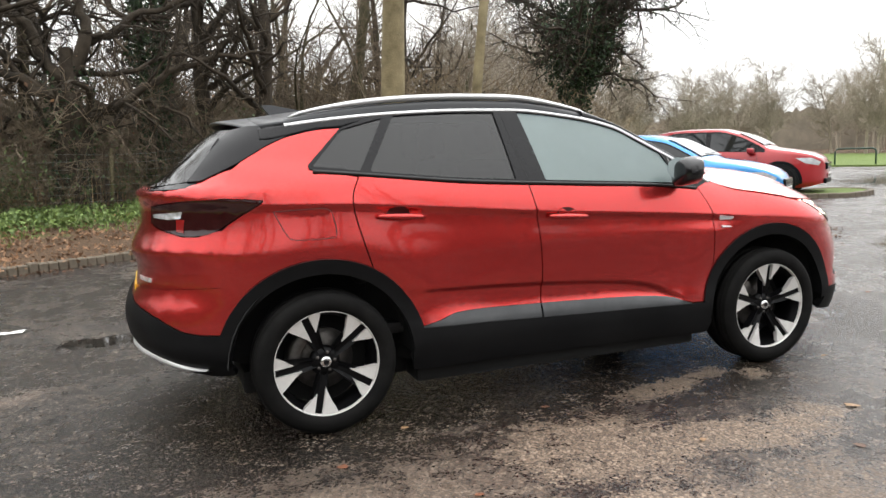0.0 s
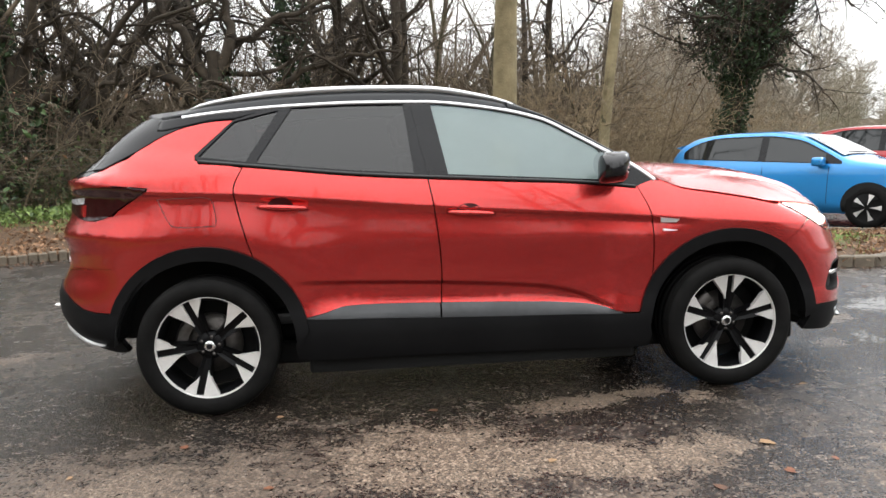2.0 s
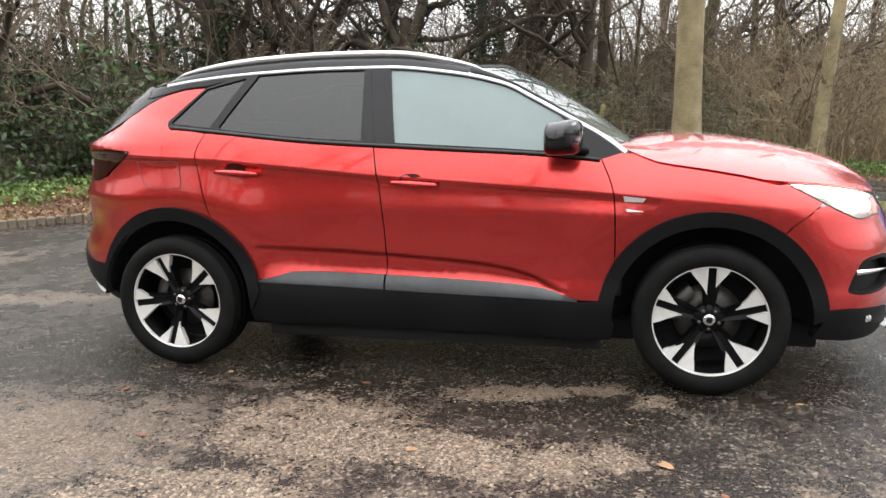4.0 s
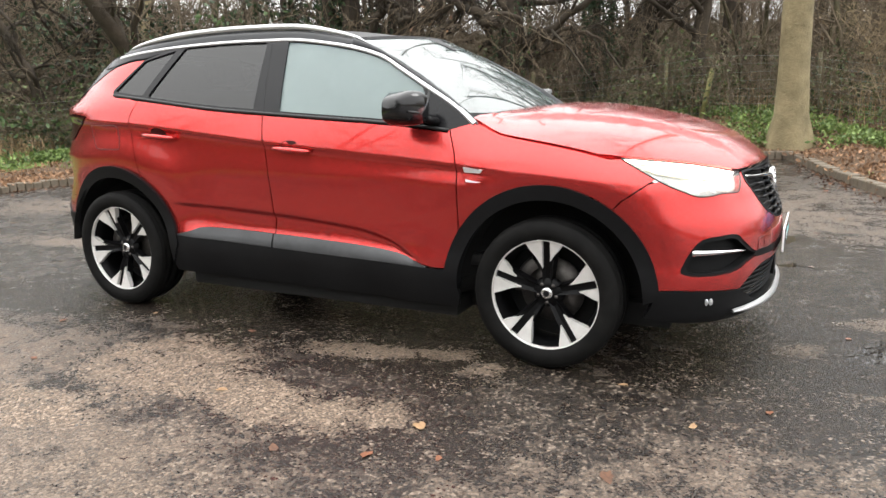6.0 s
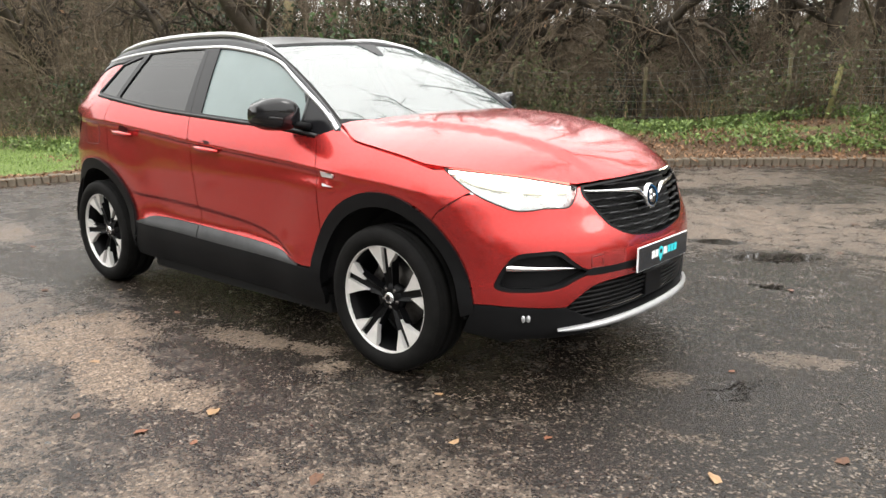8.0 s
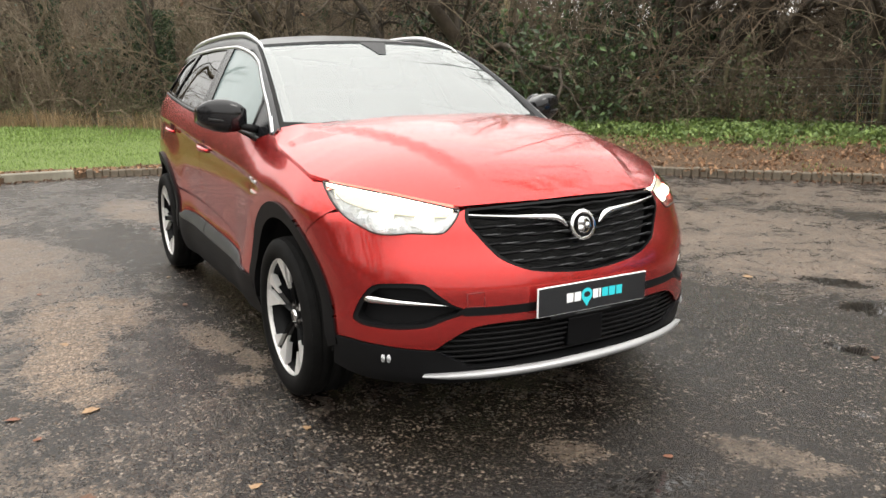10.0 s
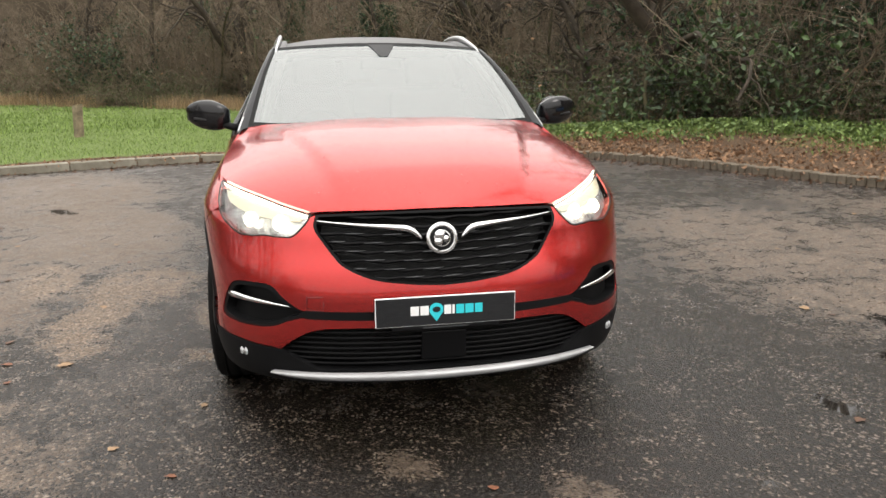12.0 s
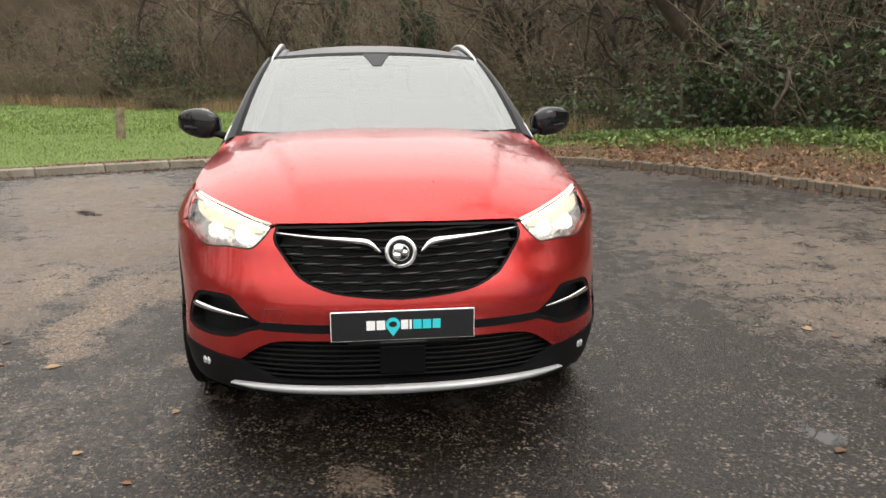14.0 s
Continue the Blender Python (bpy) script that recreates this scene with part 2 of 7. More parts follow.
def panel_data(poly, fn, step=0.05, off=0.0, rim=0.012, holes=(), out=(0, 0, 0), ridge=None):
    """A sheet over a 2D outline laid onto the surface fn, with returned edges. out: a point the sheet faces away from."""
    poly = resample(list(poly), step * 0.8)
    rings = [poly] + [resample(list(h), step * 0.8) for h in holes]
    pts, edges = [], []
    for ring in rings:
        s = len(pts)
        pts += ring
        edges += [(s + i, s + (i + 1) % len(ring)) for i in range(len(ring))]
    us, vs = [p[0] for p in poly], [p[1] for p in poly]
    edge_pts = np.array(pts)
    if ridge is not None:
        # rows of points that follow a crease
        for k in range(int((max(us) - min(us)) / 0.022) + 1):
            uu = min(us) + k * 0.022
            for d, line in [(d, crease) for d in (0.024, 0.008, -0.002, -0.010, -0.018, -0.027, -0.040)] + [(d, lowcrease) for d in (0.020, 0.010, 0.002, -0.006, -0.014, -0.024, -0.040)]:
                if line is lowcrease and not -0.95 < uu < 0.78:
                    continue
                q = (uu, line(uu) + d)
                if inside(q, poly) and not any(inside(q, r) for r in rings[1:]) and np.min(np.hypot(edge_pts[:, 0] - q[0], edge_pts[:, 1] - q[1])) > 0.006:
                    pts.append(q)
        edge_pts = np.array(pts)
    u = min(us) + step * 0.5
    row = 0
    while u < max(us):
        v = min(vs) + step * (0.5 if row % 2 else 0.25)
        while v < max(vs):
            if np.min(np.hypot(edge_pts[:, 0] - u, edge_pts[:, 1] - v)) > step * 0.5 and inside((u, v), poly) and not any(inside((u, v), r) for r in rings[1:]):
                pts.append((u, v))
            v += step
        u += step * 0.87
        row += 1
    co, _, faces, *_ = delaunay_2d_cdt([Vector(p) for p in pts], edges, [], 0, 1e-5)
    co = [tuple(c) for c in co]
    keep = []
    for f in faces:
        c = (sum(co[i][0] for i in f) / 3, sum(co[i][1] for i in f) / 3)
        if inside(c, poly) and not any(inside(c, r) for r in rings[1:]):
            keep.append(tuple(f))
    nor = [normal_at(fn, *c) for c in co]
    pos = [Vector(fn(*c)) for c in co]
    flip = sum(nor[i].dot(pos[i] - Vector(out)) for i in range(len(co))) < 0
    if flip:
        nor = [-n for n in nor]
    verts = [p + n * off for p, n in zip(pos, nor)]
    # faces wound to their normals
    fs = []
    for f in keep:
        a, b, c = (verts[i] for i in f)
        if (b - a).cross(c - a).dot(nor[f[0]]) < 0:
            f = f[::-1]
        fs.append(f)
    loops = [nor[i] for f in fs for i in f]
    if rim:
        count = {}
        for f in fs:
            for i in range(3):
                e = (f[i], f[(i + 1) % 3])
                count[e] = count.get(e, 0) + 1
        border = [e for e in count if (e[1], e[0]) not in count]
        dup = {}
        for a, b in border:
            for i in (a, b):
                if i not in dup:
                    dup[i] = len(verts)
                    verts.append(verts[i].copy())
                    verts.append(verts[i] - nor[i] * rim)
            fs.append((dup[b], dup[a], dup[a] + 1, dup[b] + 1))
            loops += [Vector((0, 0, 0))] * 4
    return verts, fs, loops


def panel(name, poly, fn, mat, parent, label="", both=True, **kw):
    """The sheet on the right-hand side, and its mirror image on the left."""
    v, f, l = panel_data(poly, fn, **kw)
    obs = [mesh_part(name, v, f, mat, parent, label, True, l)]
    if both:
        mv = [Vector((p.x, -p.y, p.z)) for p in v]
        mf, ml, k = [], [], 0
        for q in f:
            mf.append(tuple(reversed(q)))
            ml += [Vector((n.x, -n.y, n.z)) for n in reversed(l[k:k + len(q)])]
            k += len(q)
        obs.append(mesh_part(name, mv, mf, mat, parent, label, True, ml))
    return obs


def sheet(name, rows, mat, parent, label="", thick=0.0, smooth=True, close=False):
    """A lofted grid of points, with a thickness if asked."""
    n, k = len(rows), len(rows[0])
    verts = [Vector(p) for r in rows for p in r]
    faces = []
    for i in range(n - 1):
        for j in range(k if close else k - 1):
            faces.append((i * k + j, i * k + (j + 1) % k, (i + 1) * k + (j + 1) % k, (i + 1) * k + j))
    ob = mesh_part(name, verts, faces, mat, parent, label, smooth)
    if thick:
        bm = bmesh.new()
        bm.from_mesh(ob.data)
        bmesh.ops.recalc_face_normals(bm, faces=bm.faces)
        bmesh.ops.solidify(bm, geom=bm.faces[:], thickness=thick)
        bm.to_mesh(ob.data)
        bm.free()
    return ob


def tube(name, pts, radius, mat, parent, label="", sides=8, flat=1.0):
    """A round or flattened bar along points; radius may be a list."""
    P = [Vector(p) for p in pts]
    rows = []
    for i, p in enumerate(P):
        d = (P[min(i + 1, len(P) - 1)] - P[max(i - 1, 0)]).normalized()
        up = Vector((0, 0, 1)) if abs(d.z) < 0.95 else Vector((1, 0, 0))
        a = d.cross(up).normalized()
        b = a.cross(d)
        r = radius[i] if isinstance(radius, (list, tuple)) else radius
        rows.append([p + a * r * math.cos(2 * math.pi * k / sides) + b * r * flat * math.sin(2 * math.pi * k / sides) for k in range(sides)])
    n = len(rows)
    verts = [v for r in rows for v in r] + [P[0], P[-1]]
    faces = [(i * sides + j, i * sides + (j + 1) % sides, (i + 1) * sides + (j + 1) % sides, (i + 1) * sides + j) for i in range(n - 1) for j in range(sides)]
    faces += [(len(verts) - 2, (j + 1) % sides, j) for j in range(sides)]
    faces += [(len(verts) - 1, (n - 1) * sides + j, (n - 1) * sides + (j + 1) % sides) for j in range(sides)]
    return mesh_part(name, verts, faces, mat, parent, label)


def box_bm(x0, x1, y0, y1, z0, z1, bevel=0.0, seg=2):
    bm = bmesh.new()
    bmesh.ops.create_cube(bm, size=1)
    for v in bm.verts:
        v.co = Vector(((x0 + x1) / 2 + v.co.x * (x1 - x0), (y0 + y1) / 2 + v.co.y * (y1 - y0), (z0 + z1) / 2 + v.co.z * (z1 - z0)))
    if bevel:
        bmesh.ops.bevel(bm, geom=bm.edges[:], offset=bevel, segments=seg, affect="EDGES", profile=0.6)
    return bm


def lathe(name, prof, mat, parent, label="", n=48, axis="y"):
    """A profile of (radius, along) turned about the y axis."""
    verts, faces = [], []
    for i in range(n):
        a = 2 * math.pi * i / n
        for r, s in prof:
            verts.append((r * math.cos(a), s, r * math.sin(a)))
    k = len(prof)
    for i in range(n):
        for j in range(k - 1):
            faces.append((i * k + j, i * k + j + 1, ((i + 1) % n) * k + j + 1, ((i + 1) % n) * k + j))
    return mesh_part(name, verts, faces, mat, parent, label)


# ---- shape of the car's body: half widths by place along it (x) and height (z) ----
def pch(xs, ys):
    """Monotone cubic through knots."""
    xs=[float(v) for v in xs]; ys=[float(v) for v in ys]; n=len(xs)
    h=[xs[i+1]-xs[i] for i in range(n-1)]; d=[(ys[i+1]-ys[i])/h[i] for i in range(n-1)]
    m=[0.0]*n; m[0]=d[0]; m[-1]=d[-1]
    for i in range(1,n-1):
        if d[i-1]*d[i]>0:
            w1=2*h[i]+h[i-1]; w2=h[i]+2*h[i-1]
            m[i]=(w1+w2)/(w1/d[i-1]+w2/d[i])
    def f(x):
        if x<=xs[0]: return ys[0]+m[0]*(x-xs[0])
        if x>=xs[-1]: return ys[-1]+m[-1]*(x-xs[-1])
        i=0
        while x>xs[i+1]: i+=1
        t=(x-xs[i])/h[i]
        return ((1+2*t)*(1-t)**2*ys[i]+t*(1-t)**2*h[i]*m[i]+t*t*(3-2*t)*ys[i+1]+t*t*(t-1)*h[i]*m[i+1])
    return f
def clampf(v,a,b): return max(a,min(b,v))
def sstep(a,b,v):
    t=clampf((v-a)/(b-a),0,1); return t*t*(3-2*t)
# heights along the side: window sill line, shoulder crease
belt=pch([-1.5,-1.13,-.55,.0,.6,1.0,1.25,1.65],[1.26,1.222,1.163,1.128,1.09,1.045,1.025,.955])
crease=pch([-1.6,-1.17,-.84,-.2,.3,.9,1.6],[1.105,1.088,1.06,1.0,.963,.918,.86])
lowwid=pch([.16,.24,.32,.40,.46,.52,.60,.70,.82],[.80,.845,.872,.884,.880,.872,.870,.876,.884])
lowcrease=pch([-.9,-.77,.31,.50,.64,.76],[.650,.645,.582,.545,.485,.428])
def w_low(x,z):
    zc=crease(x); zb=belt(x)
    a=lowwid(min(z,.82))
    if z>.82:
        t=clampf((z-.82)/(zc-.03-.82),0,1); a=.884-.009*t*t*(3-2*t)*(1-sstep(.95,1.2,x))
    if z>zc-.03:
        t=clampf((z-(zc-.03))/.03,0,1); k=1-sstep(.95,1.2,x); a=.884-.009*k+(.0128*k-.0012*(1-k))*t*t*(3-2*t)
    if z>zc:
        t=(z-zc)/(zb-zc); a=.888-.0052*sstep(.95,1.2,x)-.036*t-.012*t*t*(1+1.6*sstep(.6,1.1,x))
    # hollow between the lower crease and the sill
    if -.95<x<.80 and z<.70:
        d=lowcrease(x)-z; bottom=lowcrease(x)-(.46-.02*x)
        if bottom>.01:
            a-=.020*sstep(-.012,.022,d)*(1-sstep(bottom*.45,bottom*1.05,d))*sstep(-.95,-.72,x)*(1-sstep(.55,.78,x))
    return a
nose=pch([.2,.27,.33,.47,.58,.66,.75,.85,.90,.96,1.05],[2.14,2.225,2.235,2.255,2.258,2.245,2.215,2.185,2.165,2.10,1.9])
tail=pch([.2,.27,.33,.40,.47,.55,.62,.68,.74,.80,.85,.885,.92,1.0,1.10,1.135,1.16,1.185,1.21,1.3,1.4,1.45,1.52],[-1.90,-1.99,-2.08,-2.165,-2.21,-2.222,-2.205,-2.172,-2.152,-2.15,-2.165,-2.178,-2.160,-2.122,-2.112,-2.125,-2.13,-2.09,-2.03,-1.925,-1.815,-1.745,-1.65])
nF=pch([.3,.6,.86,1.0],[2.6,2.6,2.27,2.2])
X0F,X0R=1.5,-.85
def low_w(x,z):
    s=1.0
    if x>X0F:
        L=nose(z)-X0F; q=clampf((x-X0F)/L,0,1); n=nF(z); s=(1-q**n)**(1/n)
    elif x<X0R:
        L=X0R-tail(z); q=clampf((X0R-x)/L,0,1); n=3.3; s=(1-q**n)**(1/n)
    return s
def flare(x,z):
    """Swelling of the body round the wheels."""
    f=0
    for c in (-1.3375,1.3375):
        d=math.hypot((x-c)*.9,(z-.34)); f+=.022*math.exp(-((d-.55)/.16)**2)
    return f
def Ylow(x,z): return (w_low(x,z)+flare(x,z))*low_w(x,z)
def polar(x0,th,z,front=True):
    """Plan point at angle th from the centre (x0, 0)."""
    lim=(nose if front else tail)(z)
    L=abs(lim-x0); n=nF(z) if front else 3.3; x=x0
    for _ in range(5):
        w=w_low(x,z)+flare(x,z)
        r=(abs(math.cos(th)/L)**n+abs(math.sin(th)/w)**n)**(-1/n)
        x=x0+(1 if front else -1)*r*math.cos(th)
    return x, r*math.sin(th), z
# upper body: side glass leaning in
drip=pch([-1.49,-1.24,-.91,-.52,-.22,.08,.39,.53,.69,.85,1.01],[1.463,1.492,1.518,1.531,1.529,1.498,1.428,1.355,1.266,1.175,1.055])
def Ygh(x,z):
    zb=belt(min(x,.75))
    t=(z-zb)
    w=.840-.50*t-.16*t*t
    if x<-.6: w*=1-.055*((-.6-x)/1.0)**2
    if x>.2: w*=1-.055*((x-.2)/.8)**2
    return w
def Yside(x,z):
    zb=belt(x); 
    a=sstep(zb-.05,zb+.06,z)
    q=clampf((X0R-x)/(X0R-tail(z)),0,.999)
    return Ylow(x,z)*(1-a)+Ygh(x,z)*(1-q**4)**.25*a


# ---- the red car ----
HUB_F, HUB_R, HUB_Z, ARCH = 1.3375, -1.3375, 0.343, 0.495
K = 0.80


def side_low(x, z):
    return (x, -Ylow(x, z), z)


def side_glass(x, z):
    return (x, -Ygh(x, z), z)


def side_all(x, z):
    return (x, -Yside(x, z), z)


def front(u, z):
    x, y, _ = polar(X0F, u / K, z)
    return (x, -y, z)


def rear(u, z):
    x, y, _ = polar(X0R, u / K, z, False)
    return (x, -y * (1 - 0.06 * sstep(1.23, 1.34, z)), z)


def tz(pts):
    """Angle in degrees and height to sheet coordinates."""
    return [(radians(a) * K, z) for a, z in pts]


def at_y(y, z):
    """Angle, in degrees, at which the front has the half width y."""
    lo, hi = 0.0, radians(89)
    for _ in range(30):
        mid = (lo + hi) / 2
        if polar(X0F, mid, z)[1] < abs(y):
            lo = mid
        else:
            hi = mid
    return math.degrees(lo) * (1 if y >= 0 else -1)


def turn_of(x, z):
    return math.degrees(math.atan2(Ylow(x, z), x - X0F))


def mirrored(half):
    """A closed outline from its right half, which starts and ends on the middle line."""
    return half + [(-u, v) for u, v in reversed(half) if u > 1e-4]


car = thing("car", "red five-door compact SUV with black roof on the wet car park", "car")

# inner dark hull behind the gaps
hull_rows = []
for i in range(41):
    x = -1.98 + 4.04 * i / 40
    top = min(1.16, belt(clampf(x, -1.6, 1.65)) - 0.03) if x < 1.2 else clampf(1.02 - (x - 1.2) * 0.28, 0.8, 1.0)
    row = []
    for z in (0.27 + 0.1 * sstep(1.5, 1.98, -x), 0.34 + 0.08 * sstep(1.5, 1.98, -x), 0.5, 0.7, 0.80, top - 0.18, top - 0.09):
        near = min(abs(x - HUB_F), abs(x - HUB_R))
        y = max(Ylow(x, z) - 0.085, 0.02)
        if math.hypot(near, z - HUB_Z) < 0.47 or (near < 0.45 and z < 0.5):
            y = min(y, 0.55)
        row.append((x, -y, z))
    hull_rows.append(row + [(x, -p[1], p[2]) for p in reversed(row)])
sheet("inner_hull", hull_rows, DARK, car, "black inner structure", close=True)
for s in (-1, 1):
    for c in (HUB_F, HUB_R):
        rows = [[(c + 0.45 * math.cos(a), s * y, HUB_Z + 0.45 * math.sin(a)) for y in (0.5, 0.86)] for a in [radians(-2 + 180 * k / 20) for k in range(21)]]
        sheet("wheel_arch_liner", rows, DARK, car)

# doors and side panels
gap_r = spline([(-1.132, 1.212), (-1.172, 1.10), (-1.13, 0.90), (-1.095, 0.785)])
gap_b = spline([(-0.232, 1.140), (-0.207, 0.998), (-0.183, 0.797), (-0.175, 0.62), (-0.187, 0.34)])
gap_f = spline([(0.845, 1.070), (0.896, 0.943), (0.910, 0.81), (0.908, 0.566), (0.868, 0.426)])
sill_top = spline([(-0.861, 0.470), (-0.748, 0.495), (-0.633, 0.520), (-0.183, 0.512), (0.30, 0.495), (0.52, 0.48), (0.64, 0.462), (0.752, 0.428), (0.868, 0.424)])


def sill_at(x):
    return np.interp(x, [p[0] for p in sill_top], [p[1] for p in sill_top])


def belt_line(x0, x1, n=14):
    return [(x0 + (x1 - x0) * k / n, belt(x0 + (x1 - x0) * k / n) - 0.008) for k in range(n + 1)]


front_door_poly = belt_line(-0.228, 0.84) + gap_f + [(x, sill_at(x)) for x in np.linspace(0.86, -0.175, 24)] + gap_b[::-1][4:]
arch_cut = arc(HUB_R, HUB_Z, ARCH, 60.5, 15, 16)
rear_door_poly = belt_line(-1.128, -0.240) + [(x - 0.006, z) for x, z in gap_b if z > 0.52] + [(x, sill_at(x)) for x in np.linspace(-0.186, -0.855, 16)] + arch_cut[::-1] + gap_r[::-1]
front_doors = panel("front_door", front_door_poly, side_low, RED, car, "red front door", step=0.035, ridge=crease)
rear_doors = panel("rear_door", rear_door_poly, side_low, RED, car, "red rear door", step=0.035, ridge=crease)

# rear quarter panel up to the pillar, cut by the fuel flap
seam_a = 40.0
seam_x = lambda z: polar(X0R, radians(seam_a), z, False)[0]
roof_edge = spline([(-1.180, 1.446), (-1.30, 1.438), (-1.426, 1.412), (-1.523, 1.374), (-1.60, 1.332), (-1.68, 1.287), (-1.76, 1.250), (-1.835, 1.216)])
quarter_poly = ([(x - 0.006, z) for x, z in gap_r] + arc(HUB_R, HUB_Z, ARCH, 61.5, 160, 26) + [(seam_x(z), z) for z in np.linspace(0.505, 0.985, 14)]
                + [(polar(X0R, radians(a), z, False)[0], z) for a, z in ((41.5, 1.018), (43.7, 1.05), (46, 1.08), (48.7, 1.112), (48.9, 1.126), (45, 1.134), (41, 1.139))] + [(seam_x(z), z) for z in (1.14, 1.17, 1.20, 1.23, 1.26)] + [p for p in roof_edge[::-1] if p[0] > -1.665]
                + [(-1.27, 1.355), (-1.362, 1.275), (-1.362, 1.252), (-1.25, 1.232)])
fuel_poly = spline([(-1.54, 1.07), (-1.42, 1.074), (-1.30, 1.072), (-1.272, 1.03), (-1.264, 0.95), (-1.30, 0.938), (-1.45, 0.938), (-1.49, 0.965), (-1.54, 1.07)], 6)[:-1]
quarters = panel("rear_quarter_panel", quarter_poly, side_all, RED, car, "red rear wing", step=0.035, ridge=crease)
panel("fuel_flap", fuel_poly, side_low, RED, quarters[0], "red fuel flap", both=False, step=0.03, off=0.0015, rim=0.004)
ring = fuel_poly + fuel_poly[:1]
tube("flap_gap", [Vector(side_low(x, z)) + Vector((0, -0.0008, 0)) for x, z in ring], 0.0020, SEAL, quarters[0], sides=5)

# rear end: tailgate with its lamps and bumper
panel("tailgate", mirrored(tz([(0, 1.193), (20, 1.197), (28, 1.207), (33, 1.224), (36.5, 1.244), (40, 1.272), (40, 1.136), (34, 1.134), (27.5, 1.121), (21.3, 1.104), (21.0, 1.026), (24.2, 1.002), (29, 0.98), (32, 0.966), (35.5, 0.966), (40, 0.995), (40, 0.735), (20, 0.715), (0, 0.70)])), rear, RED, car, "red tailgate", both=False, step=0.04, rim=0.003)
panel("rear_bumper", mirrored(tz([(0, 0.697), (20, 0.713), (40, 0.733), (40, 0.516), (36, 0.520), (33, 0.533), (27, 0.590), (22, 0.621), (12, 0.655), (0, 0.66)])), rear, RED, car, "red rear bumper skin", both=False, step=0.04, off=0.0, rim=0.003)
panel("rear_bumper_lower", mirrored(tz([(0, 0.655), (12, 0.650), (22, 0.616), (27, 0.585), (33, 0.528), (36, 0.515), (40.3, 0.512), (40.6, 0.315), (37, 0.305), (32, 0.315), (20, 0.335), (0, 0.335)])), rear, CLAD, car, "black plastic rear bumper", both=False, step=0.05, off=0.006, rim=0.03)
skid_rows = []
for k in range(49):
    a = -36.0 + 72.0 * k / 48
    row = []
    for m in range(7):
        e = -1 + 2 * m / 6
        z = 0.400 - 0.060 * sstep(13, 31, abs(a)) + e * (0.020 + 0.016 * math.exp(-((abs(a) - 24) / 7) ** 2)) * (1 - 0.75 * (a / 36) ** 6)
        p = Vector(rear(radians(a) * K, z))
        d = Vector((p.x - X0R, p.y, 0)).normalized()
        row.append(p + d * (0.030 - 0.022 * abs(e) ** 3))
    skid_rows.append(row)
sheet("rear_skid", skid_rows, SILVER, car, "silver rear skid plate")
lamp_poly = tz(spline([(48.6, 1.122), (41.5, 1.132), (33.7, 1.130), (27.8, 1.117), (22, 1.10)], 6) + spline([(21.8, 1.03), (24.5, 1.008), (29, 0.985), (32, 0.971), (35.5, 0.971), (39, 0.99), (43.5, 1.052), (48.4, 1.114)], 6))
tail_lamps = panel("tail_lamp", lamp_poly, rear, TAIL_RED, car, "dark red tail lamp", step=0.025, rim=0.02, off=0.005)
for tl, s in zip(tail_lamps, (1, -1)):
    panel("lamp_bar", tz([(s * a, z) for a, z in [(32.4, 1.045), (30.4, 1.045), (30.6, 0.99), (32.3, 0.985)]]), rear, BRIGHT_RED, tl, "bright red light bar", both=False, step=0.02, off=0.0065, rim=0.001)
    panel("reversing_light", tz([(s * a, z) for a, z in [(32.0, 1.082), (23.0, 1.068), (23.2, 1.052), (28, 1.046), (31.5, 1.05)]]), rear, REFLECTOR, tl, "clear reversing light", both=False, step=0.02, off=0.008, rim=0.001)
plate_r = part("rear_number_plate", box_bm(-2.168, -2.156, -0.26, 0.26, 0.60, 0.705, 0.003), PLATE_YELLOW, car, "yellow rear number plate")
for i in range(7):
    part("plate_mark", box_bm(-2.1715, -2.1675, -0.22 + i * 0.063, -0.18 + i * 0.063, 0.62, 0.69), PLATE_BLACK, plate_r)
for a in (15.0, 17.0, 19.0, 21.0):
    panel("boot_badge", tz([(a, 0.764), (a + 1.4, 0.764), (a + 1.4, 0.744), (a, 0.744)]), rear, SILVER, car, "small silver boot lettering", both=False, step=0.02, off=0.004, rim=0.004)

# upper body in black: pillar, rear glass, roof
def rear_upper(u, z):
    x, y, _ = polar(X0R, u / K, z, False)
    w = Ygh(max(x, -1.75), z)
    a = u / K
    n = 4.0
    L = abs(tail(z) - X0R)
    r = (abs(math.cos(a) / L) ** n + abs(math.sin(a) / w) ** n) ** (-1 / n)
    return (X0R - r * math.cos(a), -r * math.sin(a), z)


def side_upper(x, z):
    L = X0R - tail(z)
    q = clampf((X0R - x) / L, 0, 0.999)
    return (x, -Ygh(max(x, -1.75), z) * (1 - q ** 4.0) ** 0.25, z)


def side_y(x, z):
    """Half width of the black upper rear, held open where the tail would close it."""
    L = X0R - tail(z)
    q = clampf((X0R - x) / L, 0, 0.93)
    return Ygh(max(x, -1.75), z) * (1 - q ** 4.0) ** 0.25


pillar_poly = [(x, z + 0.004) for x, z in roof_edge] + [(rear_upper(radians(31) * K, z)[0], z) for z in (1.216, 1.25, 1.30, 1.34, 1.38, 1.42, 1.45)] + spline([(-1.60, 1.468), (-1.49, 1.468), (-1.30, 1.474), (-1.13, 1.486)], 5) + [(-1.16, 1.452)]
panel("rear_pillar", pillar_poly, side_upper, GLOSS_BLACK, car, "gloss black rear pillar", step=0.035, off=0.003)
panel("rear_window", mirrored(tz([(0, 1.445), (20, 1.44), (29, 1.42), (31, 1.34), (32.5, 1.22), (20, 1.195), (0, 1.19)])), rear_upper, PRIVACY, car, "dark tinted rear window", both=False, step=0.05)
